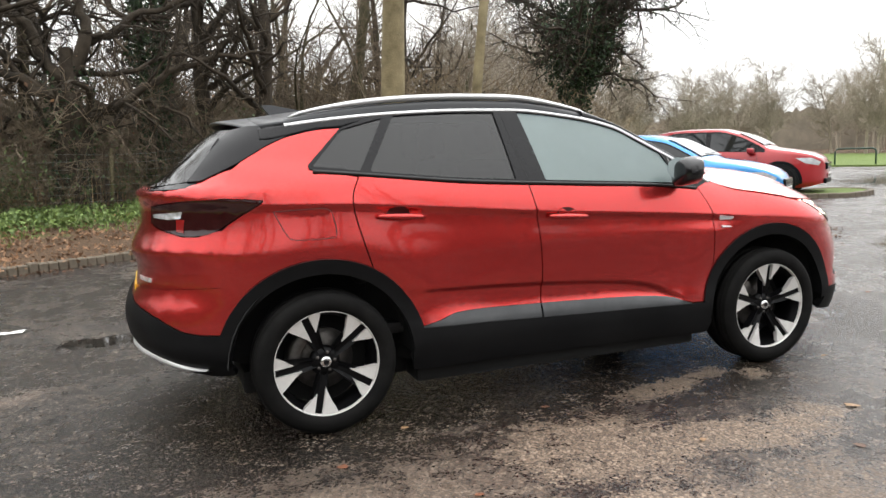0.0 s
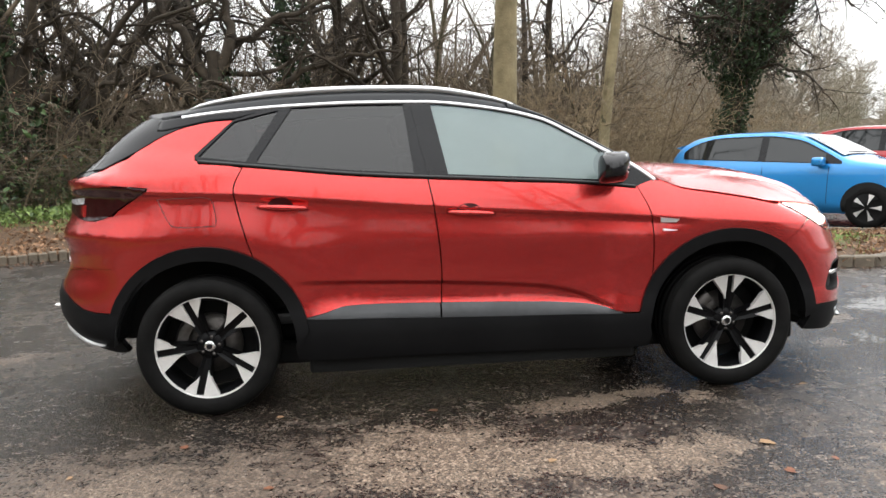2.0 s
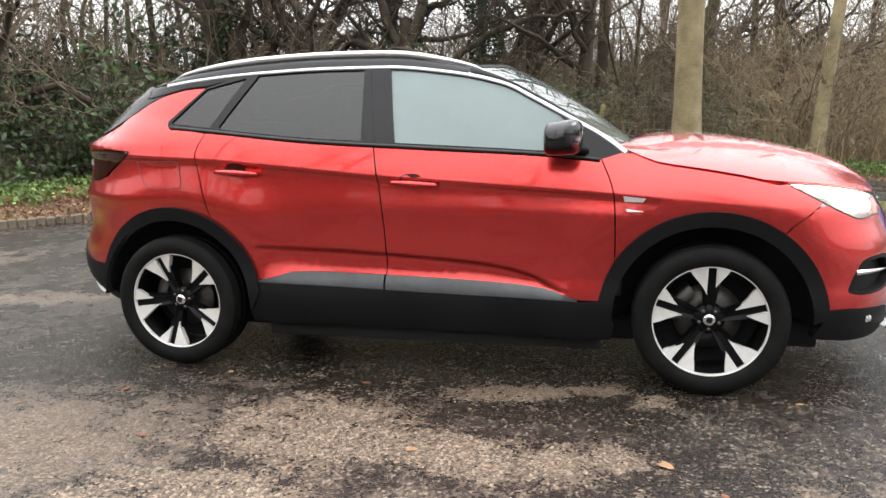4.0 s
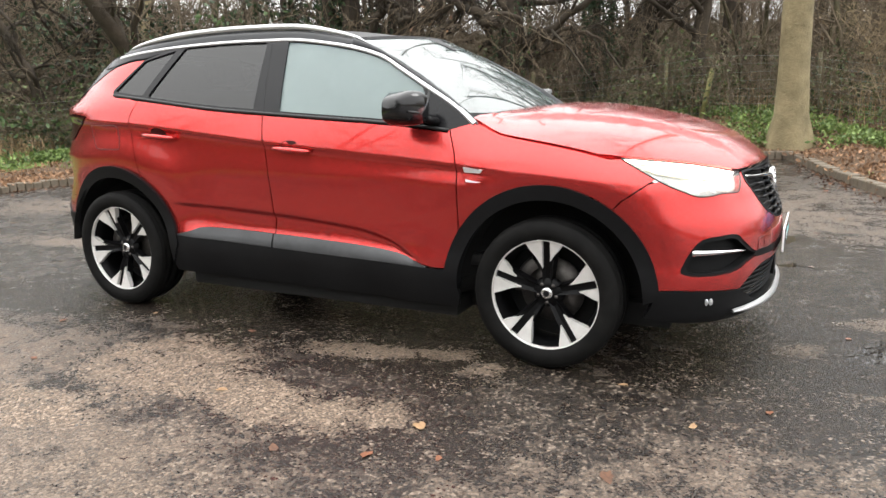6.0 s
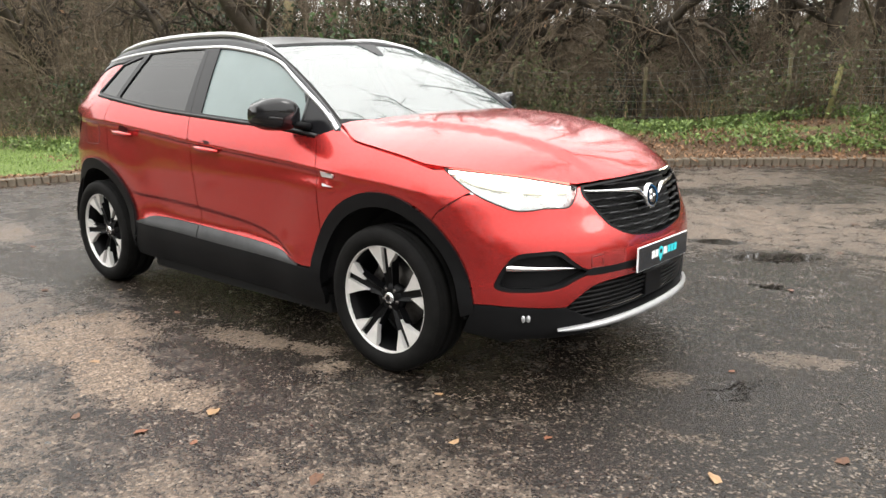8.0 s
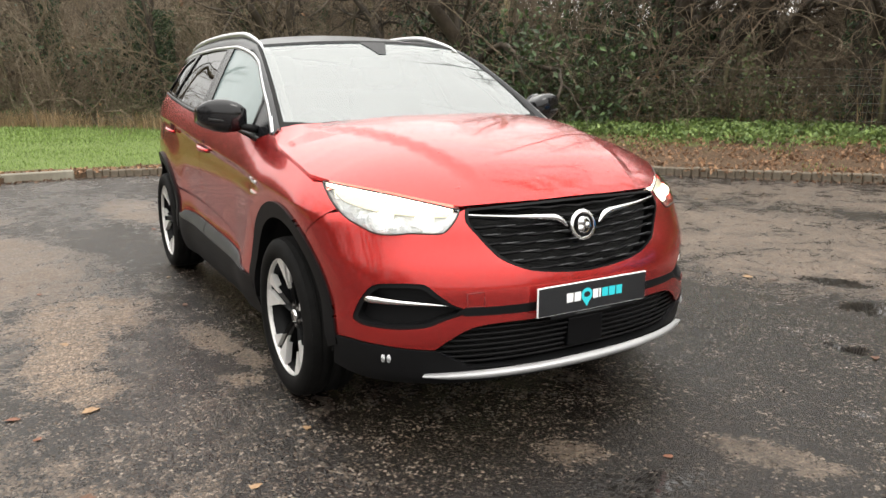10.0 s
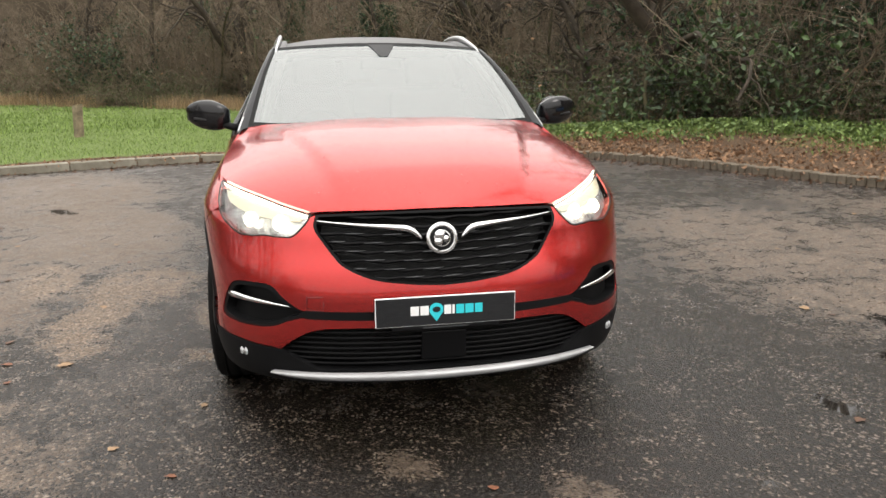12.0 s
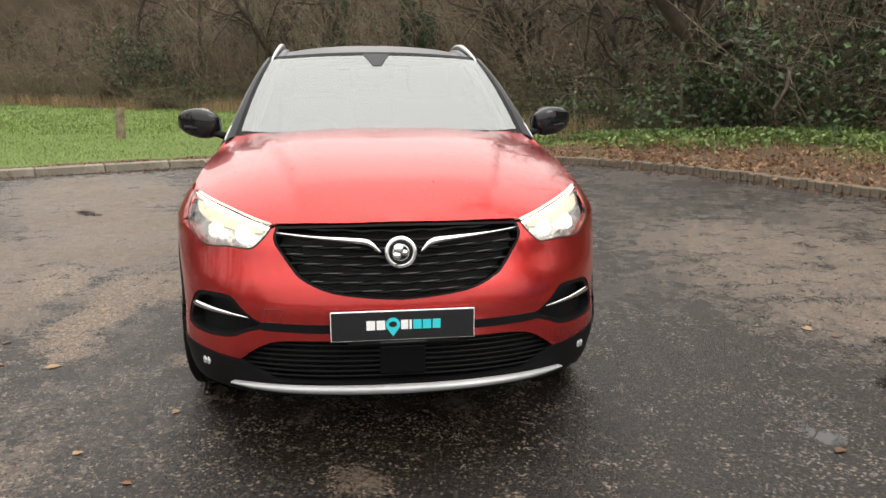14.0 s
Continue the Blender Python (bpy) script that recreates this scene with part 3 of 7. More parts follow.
panel("rear_window_frame", mirrored(tz([(0, 1.475), (33, 1.46), (38, 1.32), (38, 1.235), (34, 1.196), (20, 1.186), (0, 1.184)])), rear_upper, GLOSS_BLACK, car, both=False, step=0.05, off=-0.008)


def roof_point(s, t):
    xf, xr = 0.33 - 0.13 * t * t, -1.60 + 0.05 * t * t
    x = xf + (xr - xf) * s
    e = drip(clampf(x, -1.49, 0.5)) + 0.012
    if x < -1.49:
        e = drip(-1.49) + 0.012 - 0.12 * (-1.49 - x)
    w = side_y(x, e) + 0.012
    return (x, -w * t, e + 0.062 * (1 - abs(t) ** 2.4))


sheet("roof", [[roof_point(i / 24, -1 + j / 12) for j in range(25)] for i in range(25)], ROOF_BLACK, car, "black painted roof", thick=0.012)
spoil = []
for d, e in ((-0.03, -0.004), (0.04, 0.002), (0.10, 0.008), (0.128, 0.015), (0.130, 0.024), (0.10, 0.036), (0.02, 0.050), (-0.03, 0.054)):
    row = []
    for j in range(21):
        q = -1 + j / 10
        p = Vector(roof_point(1, q))
        row.append((p.x - d * (1 - 0.55 * q * q), p.y * (1 - 0.10 * max(d, 0) / 0.13), p.z - e * (1 - 0.45 * q * q)))
    spoil.append(row)
spoiler = sheet("spoiler", spoil, ROOF_BLACK, car, "black roof spoiler")
for j in (0, 20):
    rim = [Vector(r[j]) for r in spoil]
    mid = sum(rim, Vector()) / len(rim)
    mesh_part("spoiler_end", rim + [mid], [(k, k + 1, len(rim)) for k in range(len(rim) - 1)] + [(len(rim) - 1, 0, len(rim))], ROOF_BLACK, spoiler, "", False)
fin_bm = bmesh.new()
fv = [fin_bm.verts.new(p) for p in ((-1.22, -0.03, 1.568), (-1.22, 0.03, 1.568), (-1.41, 0.035, 1.545), (-1.41, -0.035, 1.545), (-1.40, -0.006, 1.606), (-1.40, 0.006, 1.606), (-1.452, 0.005, 1.604), (-1.452, -0.005, 1.604))]
for f in ((0, 1, 5, 4), (1, 2, 6, 5), (2, 3, 7, 6), (3, 0, 4, 7), (4, 5, 6, 7)):
    fin_bm.faces.new([fv[i] for i in f])
part("aerial_fin", fin_bm, ROOF_BLACK, car, "black shark-fin aerial")

# black side of the roof, down to the red shoulder
for s in (-1, 1):
    rows = []
    for k in range(19):
        x = -1.03 - 0.53 * k / 18
        zt = drip(max(x, -1.49)) + 0.004 - 0.12 * max(0, -1.49 - x)
        zb = float(np.interp(x, [-1.72, -1.66, -1.60, -1.519, -1.426, -1.30, -1.18, -1.03], [1.395, 1.40, 1.40, 1.40, 1.418, 1.446, 1.452, 1.490]))
        zb = min(zb, zt - 0.012)
        rows.append([(x, s * (side_y(x, zt + (zb - zt) * j / 5) + 0.008 - 0.004 * j / 5), zt + (zb - zt) * j / 5) for j in range(6)])
    sheet("roof_side", rows, GLOSS_BLACK, car, "gloss black side of the roof", thick=0.004)

# roof rails, chrome line round the side glass
for s in (-1, 1):
    P = []
    for k in range(31):
        x = 0.27 - 1.68 * k / 30
        e = drip(clampf(x, -1.49, 0.5)) + 0.016
        lift = 0.040 * min(1, math.sin(math.pi * clampf(k / 30, 0.0, 1.0)) ** 0.45 * 1.05)
        P.append((x, s * (side_y(x, e) - 0.035), e + 0.014 + lift))
    base = []
    for k in range(31):
        x = 0.33 - 1.80 * k / 30
        e = drip(clampf(x, -1.49, 0.5))
        r = 0.034 * min(1, math.sin(math.pi * clampf(k / 30, 0.0, 1.0)) ** 0.45)
        y = side_y(x, e + 0.01)
        base.append([(x, s * (y + 0.003), e + 0.006), (x, s * (y - 0.006), e + 0.012 + 0.55 * r), (x, s * (y - 0.026), e + 0.018 + r), (x, s * (y - 0.075), e + 0.018 + r), (x, s * (y - 0.09), e + 0.01)])
    sheet("rail_base", base, ROOF_BLACK, car, "black base of the roof rail")
    tube("roof_rail", P, [0.006 + 0.007 * min(1, 5 * min(k, 30 - k) / 30) for k in range(31)], SATIN, car, "silver roof rail", sides=10, flat=1.3)
    C = []
    for k in range(61):
        x = 0.955 - 2.395 * k / 60
        dx, dz = 0.02, drip(x + 0.01) - drip(x - 0.01)
        n = math.hypot(dx, dz)
        row = []
        for q, o in ((-1.0, 0.001), (-0.85, 0.007), (0.0, 0.009), (0.85, 0.007), (1.0, 0.001)):
            px, pz = x - 0.0115 * q * dz / n, drip(x) + 0.0115 * q * dx / n
            row.append((px, s * (side_y(px, pz) + o), pz))
        C.append(row)
    sheet("chrome_trim", C, SATIN, car, "chrome strip along the roof line")


# windscreen, its pillars and the scuttle
def screen_half(v):
    return 0.742 - 0.128 * v


def screen(y, v):
    q = (y / screen_half(v)) ** 2
    return ((1.04 - 0.715 * v) - (0.118 + 0.007 * v) * q, y, (1.098 + 0.449 * v + 0.13 * v * (1 - v)) + (0.022 - 0.05 * v) * q)


S_N = 20
ws = [[screen(screen_half(v) * (-1 + 2 * j / 24), v) for j in range(25)] for v in [k / S_N for k in range(S_N + 1)]]
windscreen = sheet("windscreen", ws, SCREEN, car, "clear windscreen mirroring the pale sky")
band = lambda v0, v1, j0, j1: [[Vector(screen(screen_half(v) * (-1 + 2 * (j0 + (j1 - j0) * j / 12) / 24), v)) + Vector((0.0025, 0, 0.0025)) for j in range(13)] for v in np.linspace(v0, v1, 6)]
sheet("black_border", band(0.0, 0.045, 0, 24), DARK, windscreen)
sheet("black_border", band(0.955, 1.0, 0, 24), DARK, windscreen)
sheet("black_border", band(0.0, 1.0, 0, 0.35), DARK, windscreen)
sheet("black_border", band(0.0, 1.0, 23.65, 24), DARK, windscreen)
cam_v = [[Vector(screen(0.65 * t * (0.035 + 0.085 * (v - 0.78) / 0.19), v)) + Vector((0.0025, 0, 0.0025)) for t in np.linspace(-1, 1, 7)] for v in np.linspace(0.78, 0.97, 8)]
sheet("camera_shroud", cam_v, DASH, windscreen, "black sensor shroud")
for s in (-1, 1):
    rows = []
    for k in range(21):
        v = k / 20
        a = Vector(screen(s * 0.995 * screen_half(v), v))
        xd = 1.0 - 0.79 * v
        b = Vector((xd, s * (Ygh(xd, drip(xd)) + 0.002), drip(xd) + 0.004))
        mid = (a + b) / 2 + Vector((0.006, s * 0.008, 0.010))
        rows.append([a, a.lerp(mid, 0.6) + Vector((0.003, s * 0.002, 0.004)), mid, mid.lerp(b, 0.5) + Vector((0.002, s * 0.004, 0.002)), b])
    sheet("windscreen_pillar", rows, ROOF_BLACK, car, "black windscreen pillar")

# bonnet between the shut lines
hood_z = pch([0.9, 1.0, 1.1, 1.25, 1.45, 1.63], [1.13, 1.09, 1.05, 1.025, 0.990, 0.948])
lamp_top = spline([(79.8, 0.957), (71, 0.946), (59, 0.927), (49, 0.905), (38.8, 0.879)], 5)
grille_top = [(a, 0.897 - 0.016 * (a / 37) ** 2) for a in (36.5, 31, 26, 21, 16, 11, 6, 3, 0)]
edge3 = [(x, Ylow(x, hood_z(x)) * (1 - 0.05 * sstep(1.1, 0.92, x)), hood_z(x)) for x in (0.92, 0.96, 1.0, 1.05, 1.1, 1.17, 1.25, 1.35, 1.45, 1.55)]
edge3 += [polar(X0F, radians(a), z) for a, z in lamp_top + grille_top]
ex = [p[0] for p in edge3]
for i in range(1, len(ex)):
    ex[i] = max(ex[i], ex[i - 1] + 0.0008)
edge_y = lambda x: float(np.interp(x, ex, [p[1] for p in edge3]))
edge_z = lambda x: float(np.interp(x, ex, [p[2] for p in edge3]))
crown_z = pch([0.9, 1.05, 1.25, 1.47, 1.7, 1.9, 2.05, 2.13, 2.18], [1.165, 1.160, 1.156, 1.138, 1.098, 1.044, 0.984, 0.936, 0.897])


def bonnet_at(x, y):
    w = max(edge_y(x), 0.05) + 0.012
    q = clampf(abs(y) / w, 0, 1.15)
    z0, z1 = edge_z(x), crown_z(x)
    z = z0 + (z1 - z0) * (1 - q ** 2.8)
    yr = 0.60 - 0.25 * (x - 1.05) / 1.0
    z += 0.021 * sstep(yr + 0.038, yr - 0.014, abs(y)) * (1 - sstep(1.95, 2.14, x)) * sstep(0.98, 1.2, x) - 0.006 * sstep(0.45, 0.0, abs(y))
    return (x, y, z)


plan = [(p[0], -p[1]) for p in edge3]
plan = [(x, min(y, -0.001)) for x, y in plan]
rear_edge = [(1.055 - 0.135 * t * t, -0.68 * t) for t in np.linspace(-0.98, 0.98, 15)]
bonnet_poly = [(x - 0.004, y + 0.004) for x, y in plan] + [(x - 0.004, -y - 0.004) for x, y in reversed(plan[:-1])] + rear_edge
bonnet = panel("bonnet", bonnet_poly, bonnet_at, RED, car, "red bonnet with two creases, beaded with rain", both=False, step=0.028, out=(1.4, 0, 0), rim=0.02)[0]
rnd = random.Random(71)
dv, df = [], []
while len(df) < 2600:
    x, y = rnd.uniform(1.0, 2.1), rnd.uniform(-0.72, 0.72)
    if abs(y) > edge_y(x) - 0.04 or x < 1.09 - 0.3 * y * y:
        continue
    p = Vector(bonnet_at(x, y))
    ax = (Vector(bonnet_at(x + 0.01, y)) - p).normalized()
    ay = (Vector(bonnet_at(x, y + 0.01)) - p).normalized()
    up = ax.cross(ay).normalized()
    r = 0.0016 + 0.0032 * rnd.random() ** 3
    long = rnd.uniform(1.0, 1.6)
    k = len(dv)
    dv += [p + ax * (r * long * math.cos(a)) + ay * (r * math.sin(a)) + up * 0.0003 for a in (0, 1.26, 2.51, 3.77, 5.03)] + [p + up * (0.0005 + r * 0.5)]
    df += [(k + i, k + (i + 1) % 5, k + 5) for i in range(5)]
tagged(mesh_part("rain_drops", dv, df, WATER, bonnet, "scattered beads of rain"), kind="stuff")
scuttle = [[(1.06 - 0.15 * t * t - d, -0.70 * t, 1.125 - 0.006 * t * t - e) for t in np.linspace(-1, 1, 17)] for d, e in ((-0.03, 0.04), (0.0, 0.0), (0.05, 0.01), (0.12, 0.05))]
sheet("scuttle_panel", scuttle, CLAD, car, "black scuttle below the windscreen")
for y0 in (-0.55, 0.05):
    tube("wiper_arm", [Vector(screen(y0 + 0.5 * k / 8, 0.02 + 0.03 * math.sin(k / 8 * 3))) + Vector((0.012, 0, 0.014)) for k in range(9)], 0.006, CLAD, car, "black wiper arm", sides=6)

# red flanges under the bonnet's edge and at the foot of the windscreen pillar
for s in (-1, 1):
    rows = []
    for x in np.linspace(0.86, 1.68, 30):
        zf = hood_z(max(x, 0.92)) - 0.010
        yo = Ylow(x, zf)
        rows.append([(x, s * (yo - 0.004), zf - 0.004), (x, s * (yo - 0.016), zf + 0.001), (x, s * (yo - 0.05), zf + 0.002), (x, s * (yo - 0.11), zf - 0.006)])
    sheet("wing_flange", rows, RED, car, "red flange beside the bonnet")

# front wing
seam = [(1.628, 0.744), (1.665, 0.785), (1.715, 0.82), (1.765, 0.857)]
lamp_low = spline([(38.8, 0.879), (39.5, 0.850), (42, 0.807), (45, 0.801), (50, 0.803), (54, 0.797), (58.5, 0.799), (63.5, 0.826), (68, 0.855), (72.5, 0.892), (76, 0.922), (79.8, 0.953)], 4)
lamp_seam = [p for p in lamp_low if p[0] > 70.0]
wing_poly = ([(x + 0.006, z) for x, z in gap_f] + arc(HUB_F, HUB_Z, ARCH, 169, 54.5, 30) + seam
             + [(polar(X0F, radians(a), z)[0] - 0.004, z) for a, z in lamp_seam] + [(x, hood_z(x) - 0.004) for x in (1.6, 1.55, 1.45, 1.35, 1.25, 1.17, 1.1, 1.05, 1.0, 0.96)])
wings = panel("front_wing", wing_poly, side_low, RED, car, "red front wing", step=0.035, ridge=crease)

# bumper with its openings
grille_low = spline([(37.4, 0.880), (36.9, 0.838), (33.4, 0.785), (30.5, 0.743), (26.8, 0.702), (19, 0.660), (8.5, 0.640), (0, 0.633)], 5)
fog_hole = spline([(63.4, 0.498), (61.5, 0.557), (58, 0.618), (52, 0.631), (46, 0.630), (42.5, 0.592), (39, 0.555), (35.5, 0.530), (41, 0.500), (45, 0.475), (50, 0.464), (55, 0.463), (60, 0.467), (63.0, 0.480), (63.4, 0.498)], 4)[:-1]
low_open = spline([(0, 0.484), (20, 0.483), (31, 0.479), (36, 0.462), (40, 0.428), (43.7, 0.388)], 4)
arch_f = [(turn_of(x, z), z) for x, z in arc(HUB_F, HUB_Z, ARCH, 53.5, 7.5, 14)]
bumper_half = (grille_low[::-1] + [(38.4, 0.874)] + [p for p in lamp_low if 38.9 < p[0] < 70.0] + [(turn_of(x + 0.004, z - 0.003), z - 0.003) for x, z in seam[::-1]] + arch_f
               + [(64, 0.411), (56.6, 0.403), (50.6, 0.395)] + low_open[::-1])
bumper = panel("front_bumper", mirrored(tz(bumper_half)), front, RED, car, "red front bumper", both=False, step=0.03, rim=0.04,
               holes=[tz(fog_hole), [(-u, v) for u, v in tz(fog_hole)]])[0]
panel("number_plate_strip", mirrored(tz([(0, 0.545), (12, 0.545), (24, 0.545), (36.5, 0.545), (38.5, 0.530), (36.5, 0.515), (24, 0.513), (0, 0.513)])), front, CLAD, bumper, "black strip between the fog lamp recesses", both=False, step=0.03, off=0.003, rim=0.004)
sq = [(31.9, 0.600), (36.0, 0.596), (36.0, 0.548), (31.9, 0.548), (31.9, 0.600)]
tube("tow_cover", [Vector(front(*p)) + Vector((0.0008, 0, 0)) for p in resample(tz(sq), 0.02)], 0.002, material("red_seam", (0.10, 0.008, 0.008), 0.5), bumper, "square towing-eye cover", sides=5)
low_black = panel("front_bumper_lower", mirrored(tz([(0, 0.308), (22, 0.308), (35, 0.312), (43.7, 0.385), (50.6, 0.391), (56.6, 0.399), (64, 0.407)] + [(a, z - 0.004) for a, z in arch_f[-1:]] + [(turn_of(1.80, 0.33), 0.33), (turn_of(1.77, 0.275), 0.275), (60, 0.255), (46, 0.25), (22, 0.255), (0, 0.255)])), front, CLAD, car, "black plastic lower bumper", both=False, step=0.035, off=0.004, rim=0.05)[0]

# cladding over the wheels and along the sill
ring_f = arc(HUB_F, HUB_Z, ARCH + 0.004, 172, 3, 40) + arc(HUB_F, HUB_Z, 0.432, 0, 183, 40)
ring_r = arc(HUB_R, HUB_Z, ARCH + 0.004, 172, 8, 40) + arc(HUB_R, HUB_Z, 0.432, -6, 175, 40)
panel("wheel_arch_trim", ring_f, side_low, CLAD, car, "black plastic wheel arch trim", step=0.03, off=0.009, rim=0.06)
panel("wheel_arch_trim", ring_r, side_low, CLAD, car, "black plastic wheel arch trim", step=0.03, off=0.018, rim=0.06)
grey_low = spline([(0.757, 0.420), (0.30, 0.428), (-0.187, 0.441), (-0.60, 0.455), (-0.855, 0.464)])
for g0, g1 in ((-0.86, -0.192), (-0.182, 0.76)):
    gp = [(x, sill_at(x) - 0.003) for x in np.linspace(max(g0, -0.855), min(g1, 0.75), 26)] + [(x, np.interp(x, [p[0] for p in grey_low[::-1]], [p[1] for p in grey_low[::-1]])) for x in np.linspace(min(g1, 0.75), max(g0, -0.855), 26)]
    panel("sill_trim", gp, side_low, TRIM_GREY, car, "grey metallic sill trim", step=0.03, off=0.008, rim=0.012)
sill_poly = [(x, np.interp(x, [-0.855, -0.187, 0.757, 0.868], [0.462, 0.439, 0.418, 0.418])) for x in np.linspace(-0.868, 0.872, 40)] + [(0.915, 0.30), (0.90, 0.235), (0.0, 0.245), (-0.9, 0.255), (-0.915, 0.33)]
panel("sill_cladding", sill_poly, side_low, CLAD, car, "black plastic sill", step=0.035, off=0.010, rim=0.03)
part("underbody", box_bm(-1.7, 1.85, -0.62, 0.62, 0.165, 0.28, 0.02), DARK, car)
# low tray added to keep light from under the car
part("shade_tray", box_bm(-0.86, 0.86, -0.79, 0.79, 0.155, 0.26, 0.02), DARK, car)

# upper grille: dark bowl, wavy bars, chrome wings, round badge
grille_poly = mirrored(tz([(0, 0.897)] + grille_top[::-1][1:] + grille_low))
grille = panel("grille", grille_poly, front, DARK, car, "black grille with wavy bars", both=False, step=0.05, off=-0.05, rim=0)[0]
panel("grille_frame", grille_poly, front, GRILLE, grille, both=False, step=0.03, off=0.002, rim=0.05, holes=[[(u * 0.972, 0.77 + (v - 0.77) * 0.94) for u, v in grille_poly]])
lowest = lambda u: float(np.interp(abs(u), [radians(a) * K for a, z in grille_low[::-1]], [z for a, z in grille_low[::-1]]))
for i, z in enumerate((0.872, 0.842, 0.812, 0.782, 0.752, 0.722, 0.692, 0.664)):
    P, R = [], []
    for k in range(81):
        y = -0.46 + 0.92 * k / 80
        zz = z + 0.010 * (abs(y) / 0.45) ** 1.3
        u = radians(at_y(y, zz)) * K
        if lowest(u) + 0.008 > zz or abs(u) > radians(36.6) * K:
            continue
        ph = (y + (0.07 if i % 2 else 0)) / 0.14
        wave = abs((ph % 1.0) - 0.5) * 2
        x = front(u, zz)[0]
        P.append((x - 0.014 + 0.008 * wave, -y, zz - 0.005 * wave))
        R.append(0.0088 + 0.0015 * wave)
    if len(P) > 4:
        tube("grille_bar", P, R, GRILLE, grille, sides=6, flat=0.7)
        for j in range(0 if 1 < i else 7, 7):
            y0 = -0.42 + j * 0.14 + (0.07 if i % 2 else 0)
            seg = []
            for q in range(6):
                y = y0 + 0.075 * q / 5
                zz = z + 0.010 * (abs(y) / 0.45) ** 1.3 + 0.004
                u = radians(at_y(y, zz)) * K
                if lowest(u) + 0.012 < zz and abs(u) < radians(35) * K:
                    seg.append((front(u, zz)[0] + 0.001, -y, zz - 0.004 * q / 5))
            if len(seg) > 3:
                tube("bright_edge", seg, [0.0008 + 0.0022 * math.sin(math.pi * (q + 0.5) / len(seg)) for q in range(len(seg))], TRIM_GREY, grille, sides=5)
for s in (-1, 1):
    W = spline([(s * 0.448, 0.862), (s * 0.30, 0.851), (s * 0.17, 0.842), (s * 0.112, 0.832), (s * 0.074, 0.800)], 8)
    tube("chrome_wing", [(front(radians(at_y(y, z)) * K, z)[0] + 0.006, -y, z) for y, z in W], [0.003 + 0.0105 * math.sin(math.pi * clampf(k / (len(W) - 1), 0.04, 1) ** 1.7) for k in range(len(W))], CHROME, grille, "chrome grille wing", sides=8)
badge = lathe("badge", [(0, 0.020), (0.030, 0.020), (0.046, 0.016), (0.055, 0.020), (0.060, 0.012), (0.061, 0.0)], CHROME, car, "round chrome badge", 40)
badge.matrix_world = Matrix.Translation((2.192, 0, 0.797)) @ Matrix.Rotation(radians(-90), 4, "Z") @ Matrix.Rotation(radians(8), 4, "X")
inlay = lathe("badge_inlay", [(0.0, 0.0208), (0.044, 0.0195)], GLOSS_BLACK, badge, "black inlay", 32)
for cxy, rr in (((0.008, 0.012), 0.020), ((0.014, -0.012), 0.016), ((-0.014, -0.002), 0.012)):
    lathe("badge_relief", [(0.0, 0.0245), (rr * 0.8, 0.0235), (rr, 0.020)], CHROME, badge, n=16).location = (cxy[0], 0, cxy[1])

# lower grille with slats, radar panel and skid plate
low_poly = mirrored(tz(low_open + [(42, 0.33), (34, 0.318), (22, 0.315), (0, 0.315)]))
low_grille = panel("lower_grille", low_poly, front, DARK, car, "black lower air intake", both=False, step=0.05, off=-0.06, rim=0)[0]
for z in (0.332, 0.353, 0.374, 0.395, 0.416, 0.437, 0.459):
    a = float(np.interp(z, [0.33, 0.388, 0.428, 0.462, 0.479], [42, 42.8, 39.5, 35.5, 30.5]))
    tube("slat", [(front(radians(b) * K, z)[0] - 0.02, front(radians(b) * K, z)[1], z) for b in np.linspace(-a, a, 49)], 0.0062, GRILLE, low_grille, sides=6)
part("radar_panel", box_bm(2.215, 2.240, -0.085, 0.085, 0.345, 0.455, 0.006), GRILLE, low_grille, "plain black sensor panel")
sk_top = [(0, 0.305), (22, 0.306), (34, 0.304), (42, 0.301), (46.5, 0.297)]
sk_low = [(46.0, 0.286), (42, 0.276), (34, 0.270), (22, 0.268), (0, 0.263)]
skid_top, skid_low = pch(*zip(*sk_top)), pch(*zip(*sk_low[::-1]))
front_skid = []
for k in range(61):
    a = -46.2 + 92.4 * k / 60
    row = []
    for m in range(7):
        e = -1 + 2 * m / 6
        zt, zb = float(skid_top(abs(a))), float(skid_low(min(abs(a), 46.0)))
        z = (zt + zb) / 2 + e * (zt - zb) / 2
        p = Vector(front(radians(a) * K, z))
        d = Vector((p.x - X0F, p.y, 0)).normalized()
        row.append(p + d * (0.034 - 0.022 * abs(e) ** 3))
    front_skid.append(row)
sheet("skid_plate", front_skid, SKID, car, "satin silver front skid plate")

